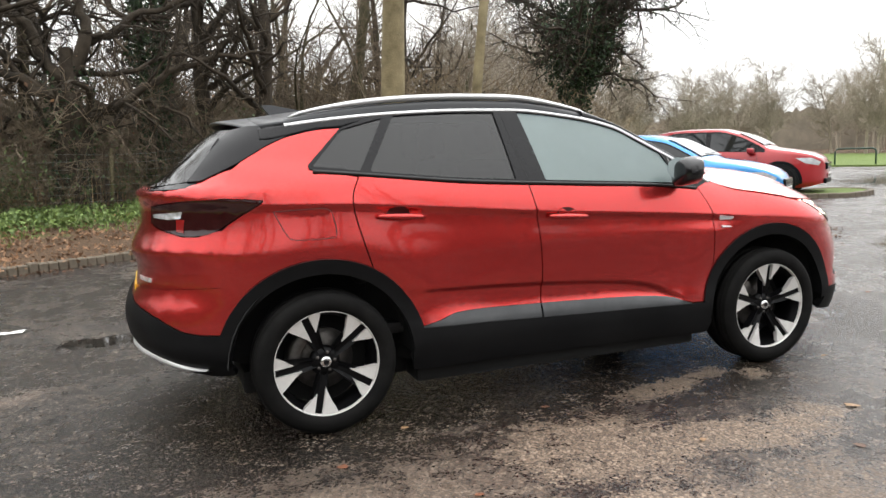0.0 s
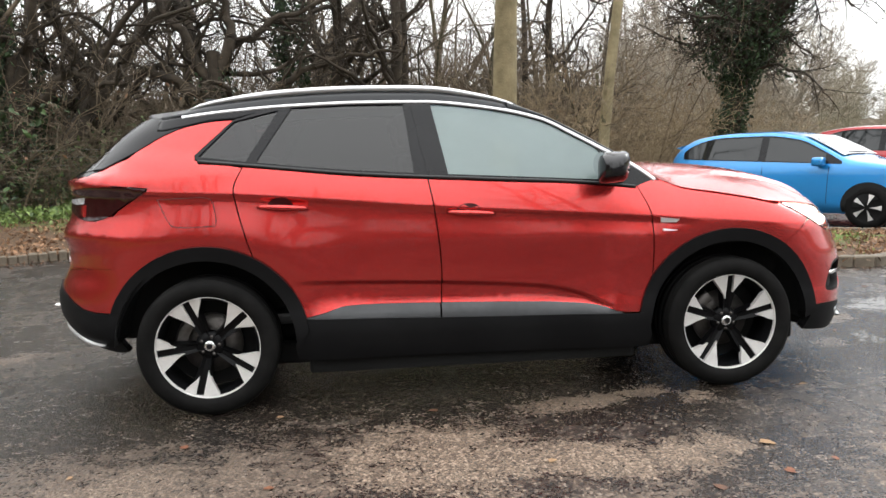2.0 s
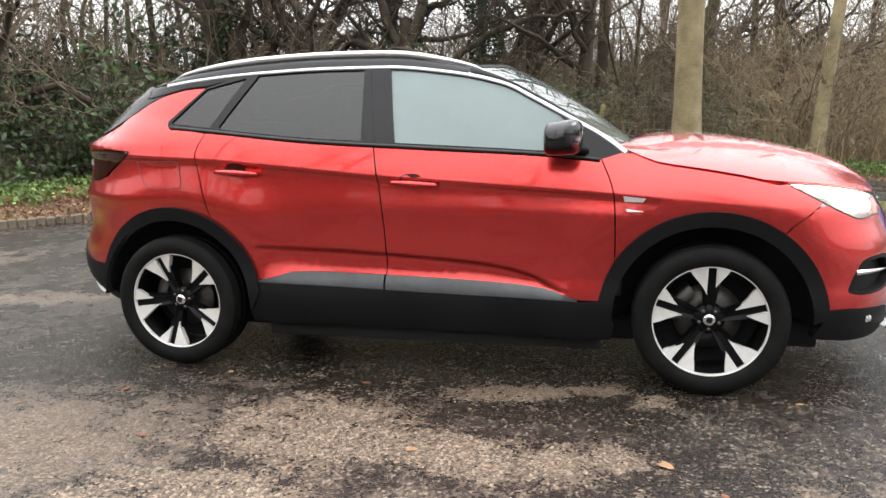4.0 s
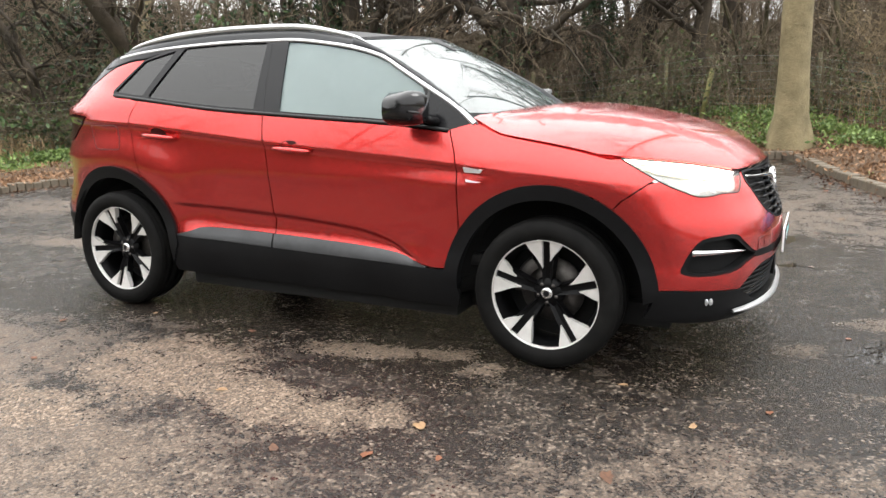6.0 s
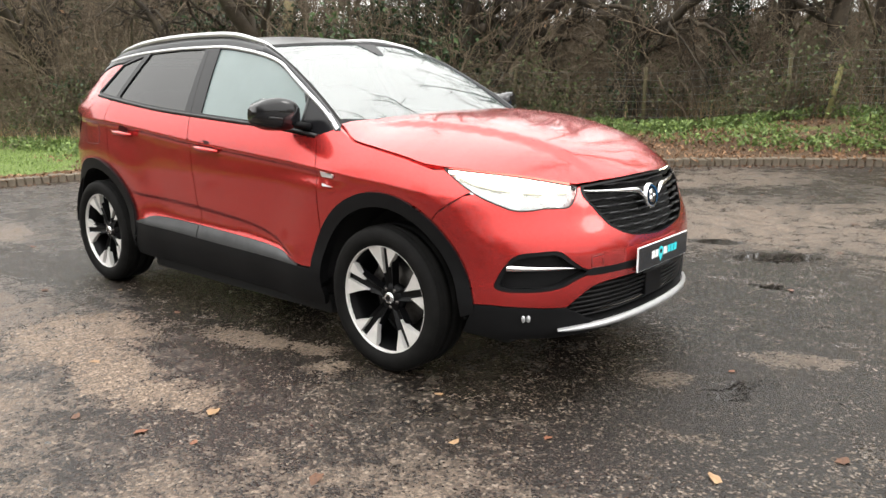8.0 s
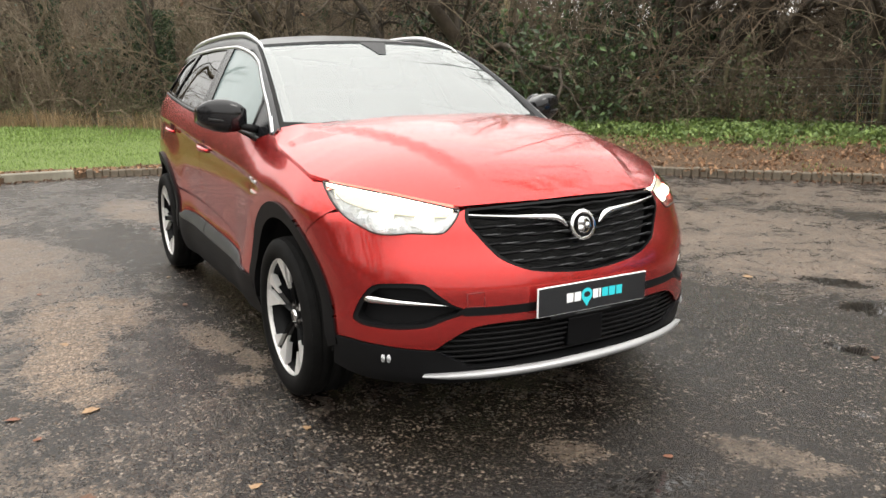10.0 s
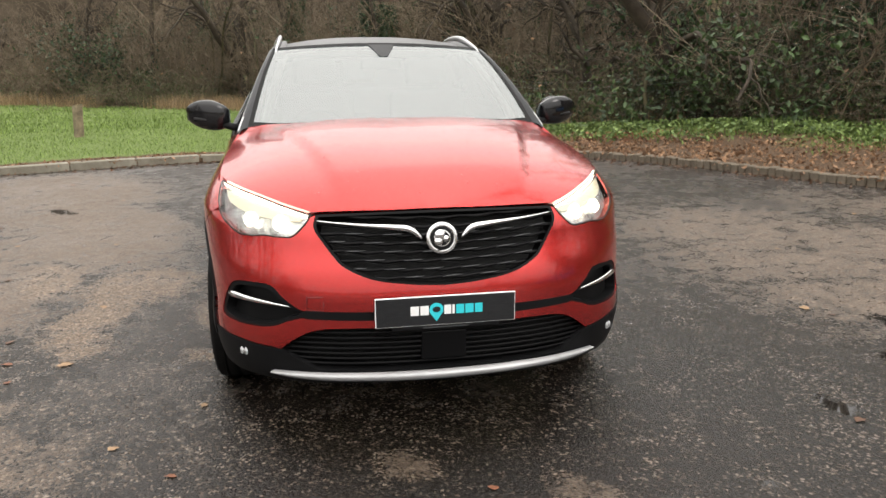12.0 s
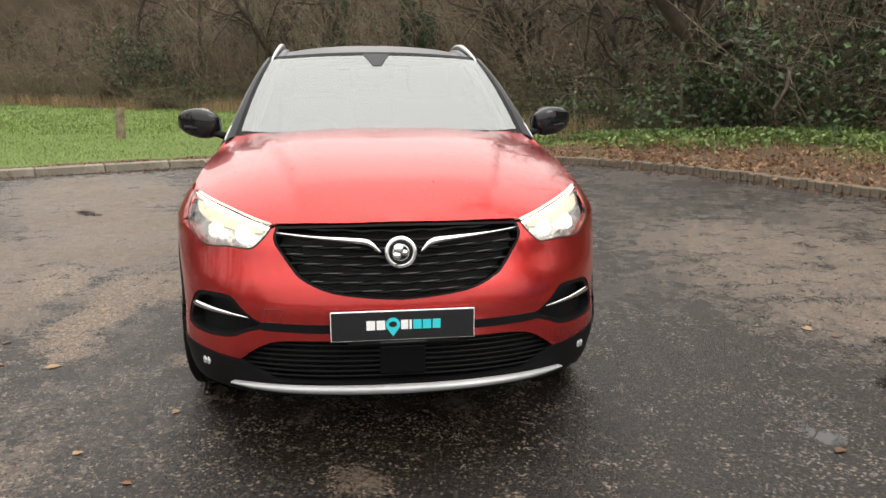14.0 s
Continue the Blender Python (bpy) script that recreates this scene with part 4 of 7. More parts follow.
# fog lamp recess, chrome blade, small lamps
for s in (1, -1):
    fh = [(s * u, v) for u, v in tz(fog_hole)]
    recess = panel("fog_recess", fh, front, CLAD, car, "black fog lamp surround", both=False, step=0.04, off=-0.045, rim=0)[0]
    panel("recess_wall", fh, front, CLAD, recess, both=False, step=0.03, off=-0.004, rim=0.05, holes=[[(s * radians(51) * K + (u - s * radians(51) * K) * 0.88, 0.54 + (v - 0.54) * 0.82) for u, v in fh]])
    B = [front(s * radians(a) * K, z) for a, z in spline([(60.0, 0.564), (54, 0.560), (47, 0.556), (40.0, 0.550)], 5)]
    tube("chrome_blade", [(p[0] - 0.012, p[1] + s * 0.010, p[2]) for p in B], [0.017 - 0.014 * k / (len(B) - 1) for k in range(len(B))], CHROME, recess, "chrome blade", sides=8)
    for da in (-0.62, 0.62):
        p = Vector(front(s * radians(55.0 + da * 1.1) * K, 0.350))
        fogl = lathe("fog_lamp", [(0, 0.008), (0.008, 0.007), (0.012, 0.0)], REFLECTOR, low_black, "small clear fog lamp", 16)
        fogl.matrix_world = Matrix.Translation(p + Vector((0.004, -s * 0.004, 0))) @ Matrix.Rotation(radians(-90 - s * 42), 4, "Z") @ Matrix.Diagonal((0.75, 1, 1.35, 1))

# headlamps: clear lens over a reflector bowl with lit units
lens_poly = tz(lamp_top + lamp_low[1:-1])
lenses = panel("headlamp", lens_poly, front, LENS, car, "lit headlamp under a clear lens", step=0.03, off=0.002, rim=0.004)
for hl, s in zip(lenses, (1, -1)):
    panel("lamp_bowl", [(s * u, v) for u, v in lens_poly], front, REFLECTOR, hl, "silver lamp bowl", both=False, step=0.03, off=-0.028, rim=0)
    drl = [front(s * radians(a) * K, z - 0.010) for a, z in lamp_top]
    tube("daytime_light", [(p[0] - 0.016, p[1] + s * 0.014, p[2]) for p in drl[1:-1]], 0.008, LAMP_ON, hl, "lit white light strip", sides=8)
    panel("light_guide", tz([(s * a, z) for a, z in [(76, 0.939), (64, 0.925), (52, 0.900), (41.5, 0.874), (42, 0.862), (47, 0.862), (52, 0.868), (58, 0.876), (64, 0.888), (70, 0.906)]]), front, LAMP_SOFT, hl, "glowing white light guide", both=False, step=0.03, off=-0.018, rim=0.004)
    for a, z, r in ((48.0, 0.838, 0.030), (58.0, 0.842, 0.028)):
        p = Vector(front(s * radians(a) * K, z))
        n_dir = Vector((p.x - 1.5, p.y, 0)).normalized()
        unit = lathe("projector", [(0, 0.024), (r * 0.6, 0.019), (r * 0.92, 0.006), (r, 0.0), (r * 1.15, -0.004)], LAMP_ON, hl, "lit projector lens", 24)
        unit.matrix_world = Matrix.Translation(p - n_dir * 0.030) @ Matrix.Rotation(radians(-90 - s * 25), 4, "Z")
    tube("lamp_seal", [Vector(front(s * u, v)) for u, v in lens_poly + lens_poly[:1]], 0.0035, SEAL, hl, "black lamp edge", sides=5)

# front plate: dark show plate with plain shapes
plate = part("number_plate", box_bm(2.272, 2.281, -0.26, 0.26, 0.492, 0.603, 0.003), WHITE, car, "black show plate with white and cyan marks")
part("plate_face", box_bm(2.2805, 2.283, -0.257, 0.257, 0.495, 0.600, 0.002), PLATE_BLACK, plate)
part("plate_holder", box_bm(2.268, 2.280, -0.20, 0.20, 0.478, 0.492, 0.002), CLAD, plate)
part("small_print", box_bm(2.2802, 2.281, -0.085, 0.085, 0.482, 0.487), TRIM_GREY, plate)


def mark(y0, y1, z0, z1, mat, slant=0.0):
    bm = bmesh.new()
    vs = [bm.verts.new((2.2842, y, z)) for y, z in ((y0, z0), (y1, z0), (y1 + slant, z1), (y0 + slant, z1))]
    bm.faces.new(vs)
    part("plate_mark", bm, mat, plate)


for y0, y1 in ((-0.132, -0.101), (-0.096, -0.065), (-0.008, 0.018), (0.022, 0.031)):
    mark(y0, y1, 0.533, 0.568, WHITE)
for y0, y1 in ((0.036, 0.066), (0.070, 0.101), (0.106, 0.135)):
    mark(y0, y1, 0.533, 0.568, CYAN)
pin = bmesh.new()
pin.faces.new([pin.verts.new((2.2843, -0.037 + a, 0.552 + b)) for a, b in [(0.026 * math.cos(t), 0.026 * math.sin(t)) for t in np.linspace(-0.5, math.pi + 0.5, 18)] + [(0, -0.045)]])
pin_ob = part("plate_pin", pin, CYAN, plate)
pin2 = bmesh.new()
pin2.faces.new([pin2.verts.new((2.2847, -0.037 + 0.015 * math.cos(t), 0.553 + 0.011 * math.sin(t))) for t in np.linspace(0, 2 * math.pi, 16, endpoint=False)])
part("plate_pin_core", pin2, PLATE_BLACK, pin_ob)

# side glass with seals


def top_line(x0, x1, n=12, d=0.016):
    return [(x0 + (x1 - x0) * k / n, drip(x0 + (x1 - x0) * k / n) - d) for k in range(n + 1)]


qwin = [(-1.178, 1.438), (-1.10, 1.458)] + [(-0.962, 1.492)] + [(-1.118, 1.240), (-1.345, 1.268)]
rwin = top_line(-0.90, -0.335) + [(-0.300, 1.165)] + [(x, belt(x) + 0.018) for x in (-0.5, -0.7, -0.9, -1.06)] + [(-1.066, 1.245)]
fwin = top_line(-0.195, 0.66, 16) + [(0.70, 1.20), (0.715, 1.10)] + [(x, belt(x) + 0.018) for x in (0.6, 0.4, 0.2, 0.0, -0.13)]
seal_poly = [(-1.185, 1.444), (-1.08, 1.478)] + top_line(-1.05, 0.98, 30, 0.006) + [(0.99, 1.058)] + [(x, belt(x) - 0.002) for x in np.linspace(0.85, -1.2, 26)] + [(-1.36, 1.256), (-1.363, 1.275)]
panel("side_glass_frame", seal_poly, side_glass, GLOSS_BLACK, car, "black door frames and pillars", step=0.035, off=0.004, rim=0.03, holes=[qwin, rwin, fwin])
panel("quarter_window", qwin, side_glass, PRIVACY, car, "dark tinted quarter window", step=0.05, off=-0.004, rim=0)
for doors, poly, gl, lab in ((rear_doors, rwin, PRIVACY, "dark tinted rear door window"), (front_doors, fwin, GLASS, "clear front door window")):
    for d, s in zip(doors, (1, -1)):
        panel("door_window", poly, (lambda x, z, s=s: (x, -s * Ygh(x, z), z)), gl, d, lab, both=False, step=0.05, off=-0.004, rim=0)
for s in (-1, 1):
    tube("belt_seal", [(x, s * (Ygh(x, belt(x) + 0.004) + 0.008), belt(x) + 0.004) for x in np.linspace(-1.345, 0.84, 40)], 0.009, SEAL, car, "black window seal", sides=6)
    tube("pillar_gap", [(x, s * (Ygh(x, z) + 0.001), z) for x, z in spline([(-0.300, 1.52), (-0.262, 1.30), (-0.228, 1.15)], 6)], 0.004, DARK, car, sides=5)
    tube("pillar_gap", [(x, s * (Ygh(x, z) + 0.001), z) for x, z in ((-0.935, 1.50), (-1.10, 1.24))], 0.004, DARK, car, sides=5)
    tube("quarter_light", [(x, s * (Ygh(x, z) + 0.003), z) for x, z in ((0.70, 1.245), (0.712, 1.10))], 0.008, SEAL, car, sides=6)

# door handles with cups
for doors, xh, zh in ((front_doors, -0.026, 0.957), (rear_doors, -0.945, 1.012)):
    for d, s in zip(doors, (-1, 1)):
        P = [(xh - 0.118 + 0.236 * k / 12, s * (Ylow(xh, zh) + 0.012 + 0.022 * math.sin(math.pi * clampf(k / 12, 0.0, 1)) ** 0.5), zh + 0.012 - 0.014 * k / 12 - (0.0)) for k in range(13)]
        h = tube("door_handle", P, [0.010 + 0.006 * math.sin(math.pi * clampf(k / 12, 0.05, 0.95)) for k in range(13)], RED, d, "red pull handle", sides=10)
        # the cup is a flat patch, its shade put into a darker red
        cup = [(xh - 0.012 + 0.060 * math.copysign(abs(math.cos(a)) ** 0.7, math.cos(a)), zh + 0.008 + (0.045 if math.sin(a) > 0 else 0.012) * math.sin(a)) for a in np.linspace(0, 2 * math.pi, 24, endpoint=False)]
        panel("handle_cup", cup, (lambda x, z, s=s: (x, s * Ylow(x, z), z)), CUP_SHADE, d, "flat dark patch painted as the shaded hollow behind the handle", both=False, step=0.03, off=0.0012, rim=0)
lock = lathe("lock_cap", [(0, 0.004), (0.009, 0.003), (0.010, 0)], CHROME, front_doors[0], "chrome lock cap", 14)
lock.matrix_world = Matrix.Translation((-0.118, -(Ylow(-0.12, 0.965) + 0.026), 0.967)) @ Matrix.Rotation(radians(180), 4, "Z")

# wing badges
for s in (-1, 1):
    for x0, x1, z0, z1 in ((0.945, 1.045, 0.882, 0.908), (0.957, 1.036, 0.838, 0.850)):
        poly = [(x0 + 0.004, z1), (x1, z1 - 0.010), (x1 - 0.012, z0), (x0 + 0.008, z0)]
        panel("wing_badge", poly, (lambda x, z, s=s: (x, s * Ylow(x, z), z)), SILVER, wings[0 if s < 0 else 1], "chrome wing badge", both=False, step=0.02, off=0.007, rim=0.008)

# door mirrors
for s, d in zip((-1, 1), front_doors):
    rows = []
    for k in range(11):
        t = k / 10
        c = Vector((0.695 - 0.045 * t, s * (0.845 + 0.215 * t), 1.160 + 0.012 * t))
        r = (math.sin(math.pi * (0.06 + 0.90 * t)) ** 0.42)
        ax, az = 0.074 * r * (1 - 0.10 * t), 0.083 * r
        rows.append([c + Vector((ax * math.copysign(abs(math.cos(a)) ** 0.5, math.cos(a)) + (0.02 if math.cos(a) > 0 else 0), 0, az * (1 - 0.22 * t * (math.sin(a) < 0)) * math.copysign(abs(math.sin(a)) ** 0.5, math.sin(a)) + 0.012 * math.cos(a))) for a in np.linspace(0, 2 * math.pi, 20, endpoint=False)])
    mir = sheet("door_mirror", rows, MIRROR_BLACK, d, "gloss black door mirror", close=True)
    bm = bmesh.new()
    bm.from_mesh(mir.data)
    bmesh.ops.holes_fill(bm, edges=bm.edges, sides=0)
    bm.to_mesh(mir.data)
    bm.free()
    tube("mirror_foot", [(0.76, s * 0.80, 1.105), (0.74, s * 0.85, 1.118), (0.71, s * 0.90, 1.13)], [0.035, 0.03, 0.03], CLAD, mir, "black mirror foot", sides=10, flat=0.6)
    tube("indicator", [(0.745, s * 0.90, 1.150), (0.755, s * 0.96, 1.152), (0.735, s * 1.02, 1.158)], 0.007, SEAL, mir, "slim indicator strip", sides=6)
    pane = bmesh.new()
    pane.faces.new([pane.verts.new((0.612 + 0.012 * math.cos(a), s * (0.955 + 0.075 * math.cos(a)), 1.188 + 0.058 * math.sin(a))) for a in np.linspace(0, 2 * math.pi, 20, endpoint=False)])
    part("mirror_glass", pane, CHROME, mir, "mirror glass")

# wheels: tyre, dark rim, machined blades
TYRE = [(0.250, -0.095), (0.262, -0.110), (0.290, -0.118), (0.318, -0.112), (0.336, -0.098), (0.3425, -0.075), (0.343, -0.066), (0.336, -0.064), (0.336, -0.056), (0.343, -0.054), (0.3435, -0.016), (0.336, -0.014), (0.336, -0.005), (0.3435, -0.003), (0.3435, 0.046), (0.336, 0.048), (0.336, 0.057), (0.343, 0.059), (0.3425, 0.075), (0.336, 0.098), (0.318, 0.112), (0.285, 0.118), (0.262, 0.110), (0.250, 0.095)]


def blade(r0, r1, a0, a1, aw, y0, depth):
    """One flat-faced blade, wide at the rim and pointed at the hub."""
    bm = bmesh.new()
    P = [(r1, a0), (r1, (a0 + a1) / 2), (r1, a1), ((r0 + r1) * 0.52, a1 * 0.55 + aw * 0.45), (r0, aw), ((r0 + r1) * 0.5, a0 * 0.62 + aw * 0.38)]
    top = [bm.verts.new((r * math.cos(radians(a)), y0 + 0.018 * (0.23 - r) / 0.12 * -1, r * math.sin(radians(a)))) for r, a in P]
    low = [bm.verts.new((v.co.x, v.co.y + depth, v.co.z)) for v in top]
    bm.faces.new(top)
    for i in range(len(P)):
        j = (i + 1) % len(P)
        bm.faces.new((top[i], top[j], low[j], low[i]))
    return bm


def wheel_blade(c, side, r_tip, r_rim, spread):
    """A machined face beside a spoke's channel: wide at the rim, drawn to a point along the channel."""
    bm = bmesh.new()
    h = 0.0185
    chan = lambda r: math.degrees(math.asin(h / r))
    P = [(r_tip, chan(r_tip)), ((r_tip + r_rim) / 2, chan((r_tip + r_rim) / 2)), (r_rim, chan(r_rim)), (r_rim, chan(r_rim) + spread / 2), (r_rim, chan(r_rim) + spread)]
    for t in (0.25, 0.5, 0.75, 0.9):
        r = r_rim + (r_tip - r_rim) * t
        P.append((r, chan(r) + spread * (1 - t ** 1.5) * (1 - 0.10 * t)))
    face = [bm.verts.new((r * math.cos(radians(c + side * a)), -0.0925 + 0.15 * (r_rim - r), r * math.sin(radians(c + side * a)))) for r, a in P]
    low = [bm.verts.new((v.co.x, v.co.y + 0.028, v.co.z)) for v in face]
    bm.faces.new(face if side > 0 else face[::-1])
    for i in range(len(P)):
        j = (i + 1) % len(P)
        bm.faces.new((face[i], low[i], low[j], face[j]))
    bmesh.ops.recalc_face_normals(bm, faces=bm.faces)
    return bm


class Mesh2:
    """Small blocks round a wheel, joined."""

    def __init__(self):
        self.v, self.f = [], []

    def block(self, a, y0, y1, r0, r1, wide, skew):
        i = len(self.v)
        for r in (r0, r1):
            for y, q in ((y0, 0.0), (y1, skew)):
                for e in (-0.34, 0.34):
                    t = a + q + e * wide
                    rr = r - (0.007 if abs(y) > 0.09 else 0.0)
                    self.v.append((rr * math.cos(t), y, rr * math.sin(t)))
        self.f += [(i + 4, i + 5, i + 7, i + 6), (i, i + 4, i + 6, i + 2), (i + 1, i + 3, i + 7, i + 5), (i, i + 1, i + 5, i + 4), (i + 2, i + 6, i + 7, i + 3)]

    def build(self, name, mat, parent):
        return mesh_part(name, self.v, self.f, mat, parent, "", False)


def make_wheel(turned):
    """A wheel whose outer face looks along -y, at the origin."""
    wheel = lathe("wheel", [(0.240, 0.10), (0.232, 0.06), (0.224, -0.02), (0.232, -0.055), (0.244, -0.075), (0.252, -0.096)], GRILLE, car, "black alloy wheel with machined blades", 48)
    tyre = lathe("tyre", TYRE, RUBBER, wheel, "black tyre", 64)
    lathe("rim_edge", [(0.246, -0.080), (0.2475, -0.096), (0.2505, -0.100), (0.2545, -0.098), (0.2555, -0.088)], MACHINED, wheel, "bright rim edge", 56)
    tread = Mesh2()
    for i in range(64):
        for y0, sk in ((-0.098, 1), (0.066, -1)):
            a = 2 * math.pi * (i + (0.5 if sk < 0 else 0)) / 64
            tread.block(a, y0, y0 + 0.034, 0.3375, 0.3445, 0.060 / 0.343, sk * 0.02)
    tagged(tread.build("tread", RUBBER, wheel), kind="stuff")
    lathe("hub_cap", [(0, -0.066), (0.020, -0.066), (0.027, -0.062), (0.029, -0.055)], CHROME, wheel, "round hub cap", 24)
    lathe("cap_inlay", [(0, -0.0672), (0.014, -0.0668)], GLOSS_BLACK, wheel, n=16)
    lathe("hub", [(0.0, -0.050), (0.035, -0.052), (0.066, -0.046), (0.075, -0.02)], GRILLE, wheel, "black hub", 28)
    lathe("brake_disc", [(0.05, 0.02), (0.150, 0.02), (0.152, 0.032), (0.05, 0.032)], DISC, wheel, "steel brake disc", 36)
    lathe("rim_back", [(0.0, 0.085), (0.233, 0.085)], DARK, wheel, n=24)
    for k in range(5):
        c = turned - 72 * k
        part("blade", wheel_blade(c, 1, 0.120, 0.2465, 18.5), MACHINED, wheel, "machined silver blade")
        part("blade", wheel_blade(c, -1, 0.156, 0.2465, 13.5), MACHINED, wheel, "machined silver blade")
        spoke = bmesh.new()
        prof = []
        for r, wd, y in ((0.04, 0.022, -0.050), (0.12, 0.036, -0.064), (0.19, 0.046, -0.074), (0.246, 0.054, -0.082)):
            ca, sa = math.cos(radians(c)), math.sin(radians(c))
            prof.append([spoke.verts.new((r * ca - q * wd * sa, y + dy, r * sa + q * wd * ca)) for q, dy in ((-1, 0.035), (-0.8, 0), (-0.3, 0.012), (0.3, 0.012), (0.8, 0), (1, 0.035))])
        for a, b in zip(prof, prof[1:]):
            for j in range(5):
                spoke.faces.new((a[j], a[j + 1], b[j + 1], b[j]))
        part("spoke", spoke, GRILLE, wheel, "black spoke")
        nut = lathe("wheel_nut", [(0, -0.056), (0.008, -0.055), (0.010, -0.045)], DISC, wheel, n=8)
        nut.location = (0.045 * math.cos(radians(c + 36)), 0, 0.045 * math.sin(radians(c + 36)))
    caliper = arc(0, 0, 0.165, 120, 185, 8)
    sheet("brake_caliper", [[(x * q, y, z * q) for q, y in ((0.70, -0.005), (1.0, -0.012), (1.08, 0.01), (1.08, 0.06))] for x, z in caliper], DISC, wheel, "grey brake caliper")
    return wheel


def set_wheel(w, m):
    w.matrix_basis = m
    return w


for x, a in ((HUB_F, 89), (HUB_R, 113)):
    set_wheel(make_wheel(a), Matrix.Translation((x, -0.795, HUB_Z)))
    set_wheel(make_wheel(a + 23), Matrix.Translation((x, 0.795, HUB_Z)) @ Matrix.Rotation(math.pi, 4, "Z"))

# cabin seen through the glass
part("dashboard", box_bm(0.55, 1.0, -0.70, 0.70, 0.85, 1.06, 0.06, 4), DASH, car, "dark dashboard", True)
part("cabin_floor", box_bm(-1.6, 0.95, -0.70, 0.70, 0.40, 0.46, 0.02), DASH, car)
part("boot_cover", box_bm(-1.75, -1.15, -0.68, 0.68, 1.06, 1.08, 0.008), DASH, car)
sheet("headlining", [[Vector(roof_point(0.03 + 0.92 * i / 12, (-1 + j / 8) * 0.94)) + Vector((0, 0, -0.03)) for j in range(17)] for i in range(13)], LINING, car, "pale grey headlining")


def car_seat(x, y, wide):
    s = part("seat", box_bm(x - 0.28, x + 0.27, y - wide, y + wide, 0.56, 0.72, 0.06, 4), FABRIC, car, "dark fabric seat", True)
    bmk = box_bm(-0.07, 0.07, -wide, wide, 0.0, 0.62, 0.055, 4)
    bmesh.ops.transform(bmk, matrix=pose(x - 0.26, y, 0.66, 0, -14, 0), verts=bmk.verts)
    part("seat_back", bmk, FABRIC, s, "", True)
    bmh = box_bm(-0.05, 0.05, -min(wide, 0.14), min(wide, 0.14), 0.66, 0.84, 0.045, 4)
    bmesh.ops.transform(bmh, matrix=pose(x - 0.26, y, 0.66, 0, -14, 0), verts=bmh.verts)
    part("headrest", bmh, FABRIC, s, "", True)


car_seat(0.12, -0.37, 0.25)
car_seat(0.12, 0.37, 0.25)
car_seat(-0.78, 0.0, 0.62)
wheel_pts = [(0.175 * math.cos(t), 0.175 * math.sin(t)) for t in np.linspace(0, 2 * math.pi, 33)]
mw = pose(0.47, -0.37, 1.02, 0, 62, 0)
swheel = tube("steering_wheel", [mw @ Vector((b, a, 0)) for a, b in wheel_pts], 0.015, DASH, car, "black steering wheel", sides=8)
part("wheel_boss", box_bm(0.44, 0.50, -0.45, -0.29, 0.97, 1.06, 0.02, 3), DASH, swheel, "", True)
for s in (-1, 1):
    tube("pillar_trim", [Vector(screen(s * 0.90 * screen_half(0.1 * k), 0.03 + 0.092 * k)) + Vector((-0.055, 0, -0.035)) for k in range(11)], 0.020, LINING, car, "pale inner windscreen pillar", sides=8)
part("rear_view_mirror", box_bm(0.30, 0.34, -0.12, 0.12, 1.40, 1.46, 0.018, 3), DASH, car, "black interior mirror", True)


# ---- the place: ground, kerbs, verges ----
rng = random.Random(7)


def rise(x, y):
    """The tarmac climbs a little towards the back of the bay."""
    return 0.027 * clampf(y - 1.2, 0, 7.0) * sstep(1.2, 2.2, y) * (1 - sstep(2.6, 6.0, x)) * sstep(-9.5, -6.0, x)


DRY = [(-0.30, -1.56, 0.44, 0.40, 0, 1.0), (0.38, -1.72, 0.62, 0.20, -8, 1.0), (-0.55, -2.20, 0.46, 0.20, 10, 1.0), (0.85, -1.66, 0.27, 0.15, 0, 0.9), (0.42, -1.03, 0.34, 0.11, 12, 0.9), (0.82, -0.92, 0.20, 0.08, 12, 0.9),
       (1.12, -1.02, 0.11, 0.07, 20, 0.9), (2.40, -0.16, 0.13, 0.10, 60, 1.0), (2.78, 0.44, 0.26, 0.12, 25, 1.0), (2.70, -0.66, 0.18, 0.05, 5, 0.6)]
# pale dry ground; spots at negative y also carry some sky sheen as colour
PALE = [(0.5, 3.4, 2.6, 1.2, 10, 0.78), (2.7, 3.8, 1.0, 1.4, 25, 0.55), (-0.4, 5.6, 2.2, 0.8, 30, 0.7), (-0.6, -2.8, 1.6, 0.7, 15, 0.9), (2.1, -2.0, 0.9, 0.6, 20, 0.55), (-2.2, -2.3, 1.7, 0.8, 20, 0.95), (-4.6, -3.2, 1.9, 1.1, 20, 0.95), (-3.4, 0.35, 0.7, 0.22, 10, 0.7), (-4.1, -0.75, 0.9, 0.35, 5, 0.8), (-1.65, -1.38, 0.35, 0.12, 15, 0.7), (-1.2, -2.7, 0.8, 0.28, 30, 0.75), (0.3, -2.3, 0.45, 0.14, 25, 0.6),
        (-3.2, -3.2, 1.2, 0.35, 25, 0.8), (1.5, 4.3, 1.5, 0.25, 35, 0.7), (3.3, 3.3, 0.2, 1.3, 15, 0.6), (-5.5, 1.6, 1.0, 0.5, 20, 0.6)]
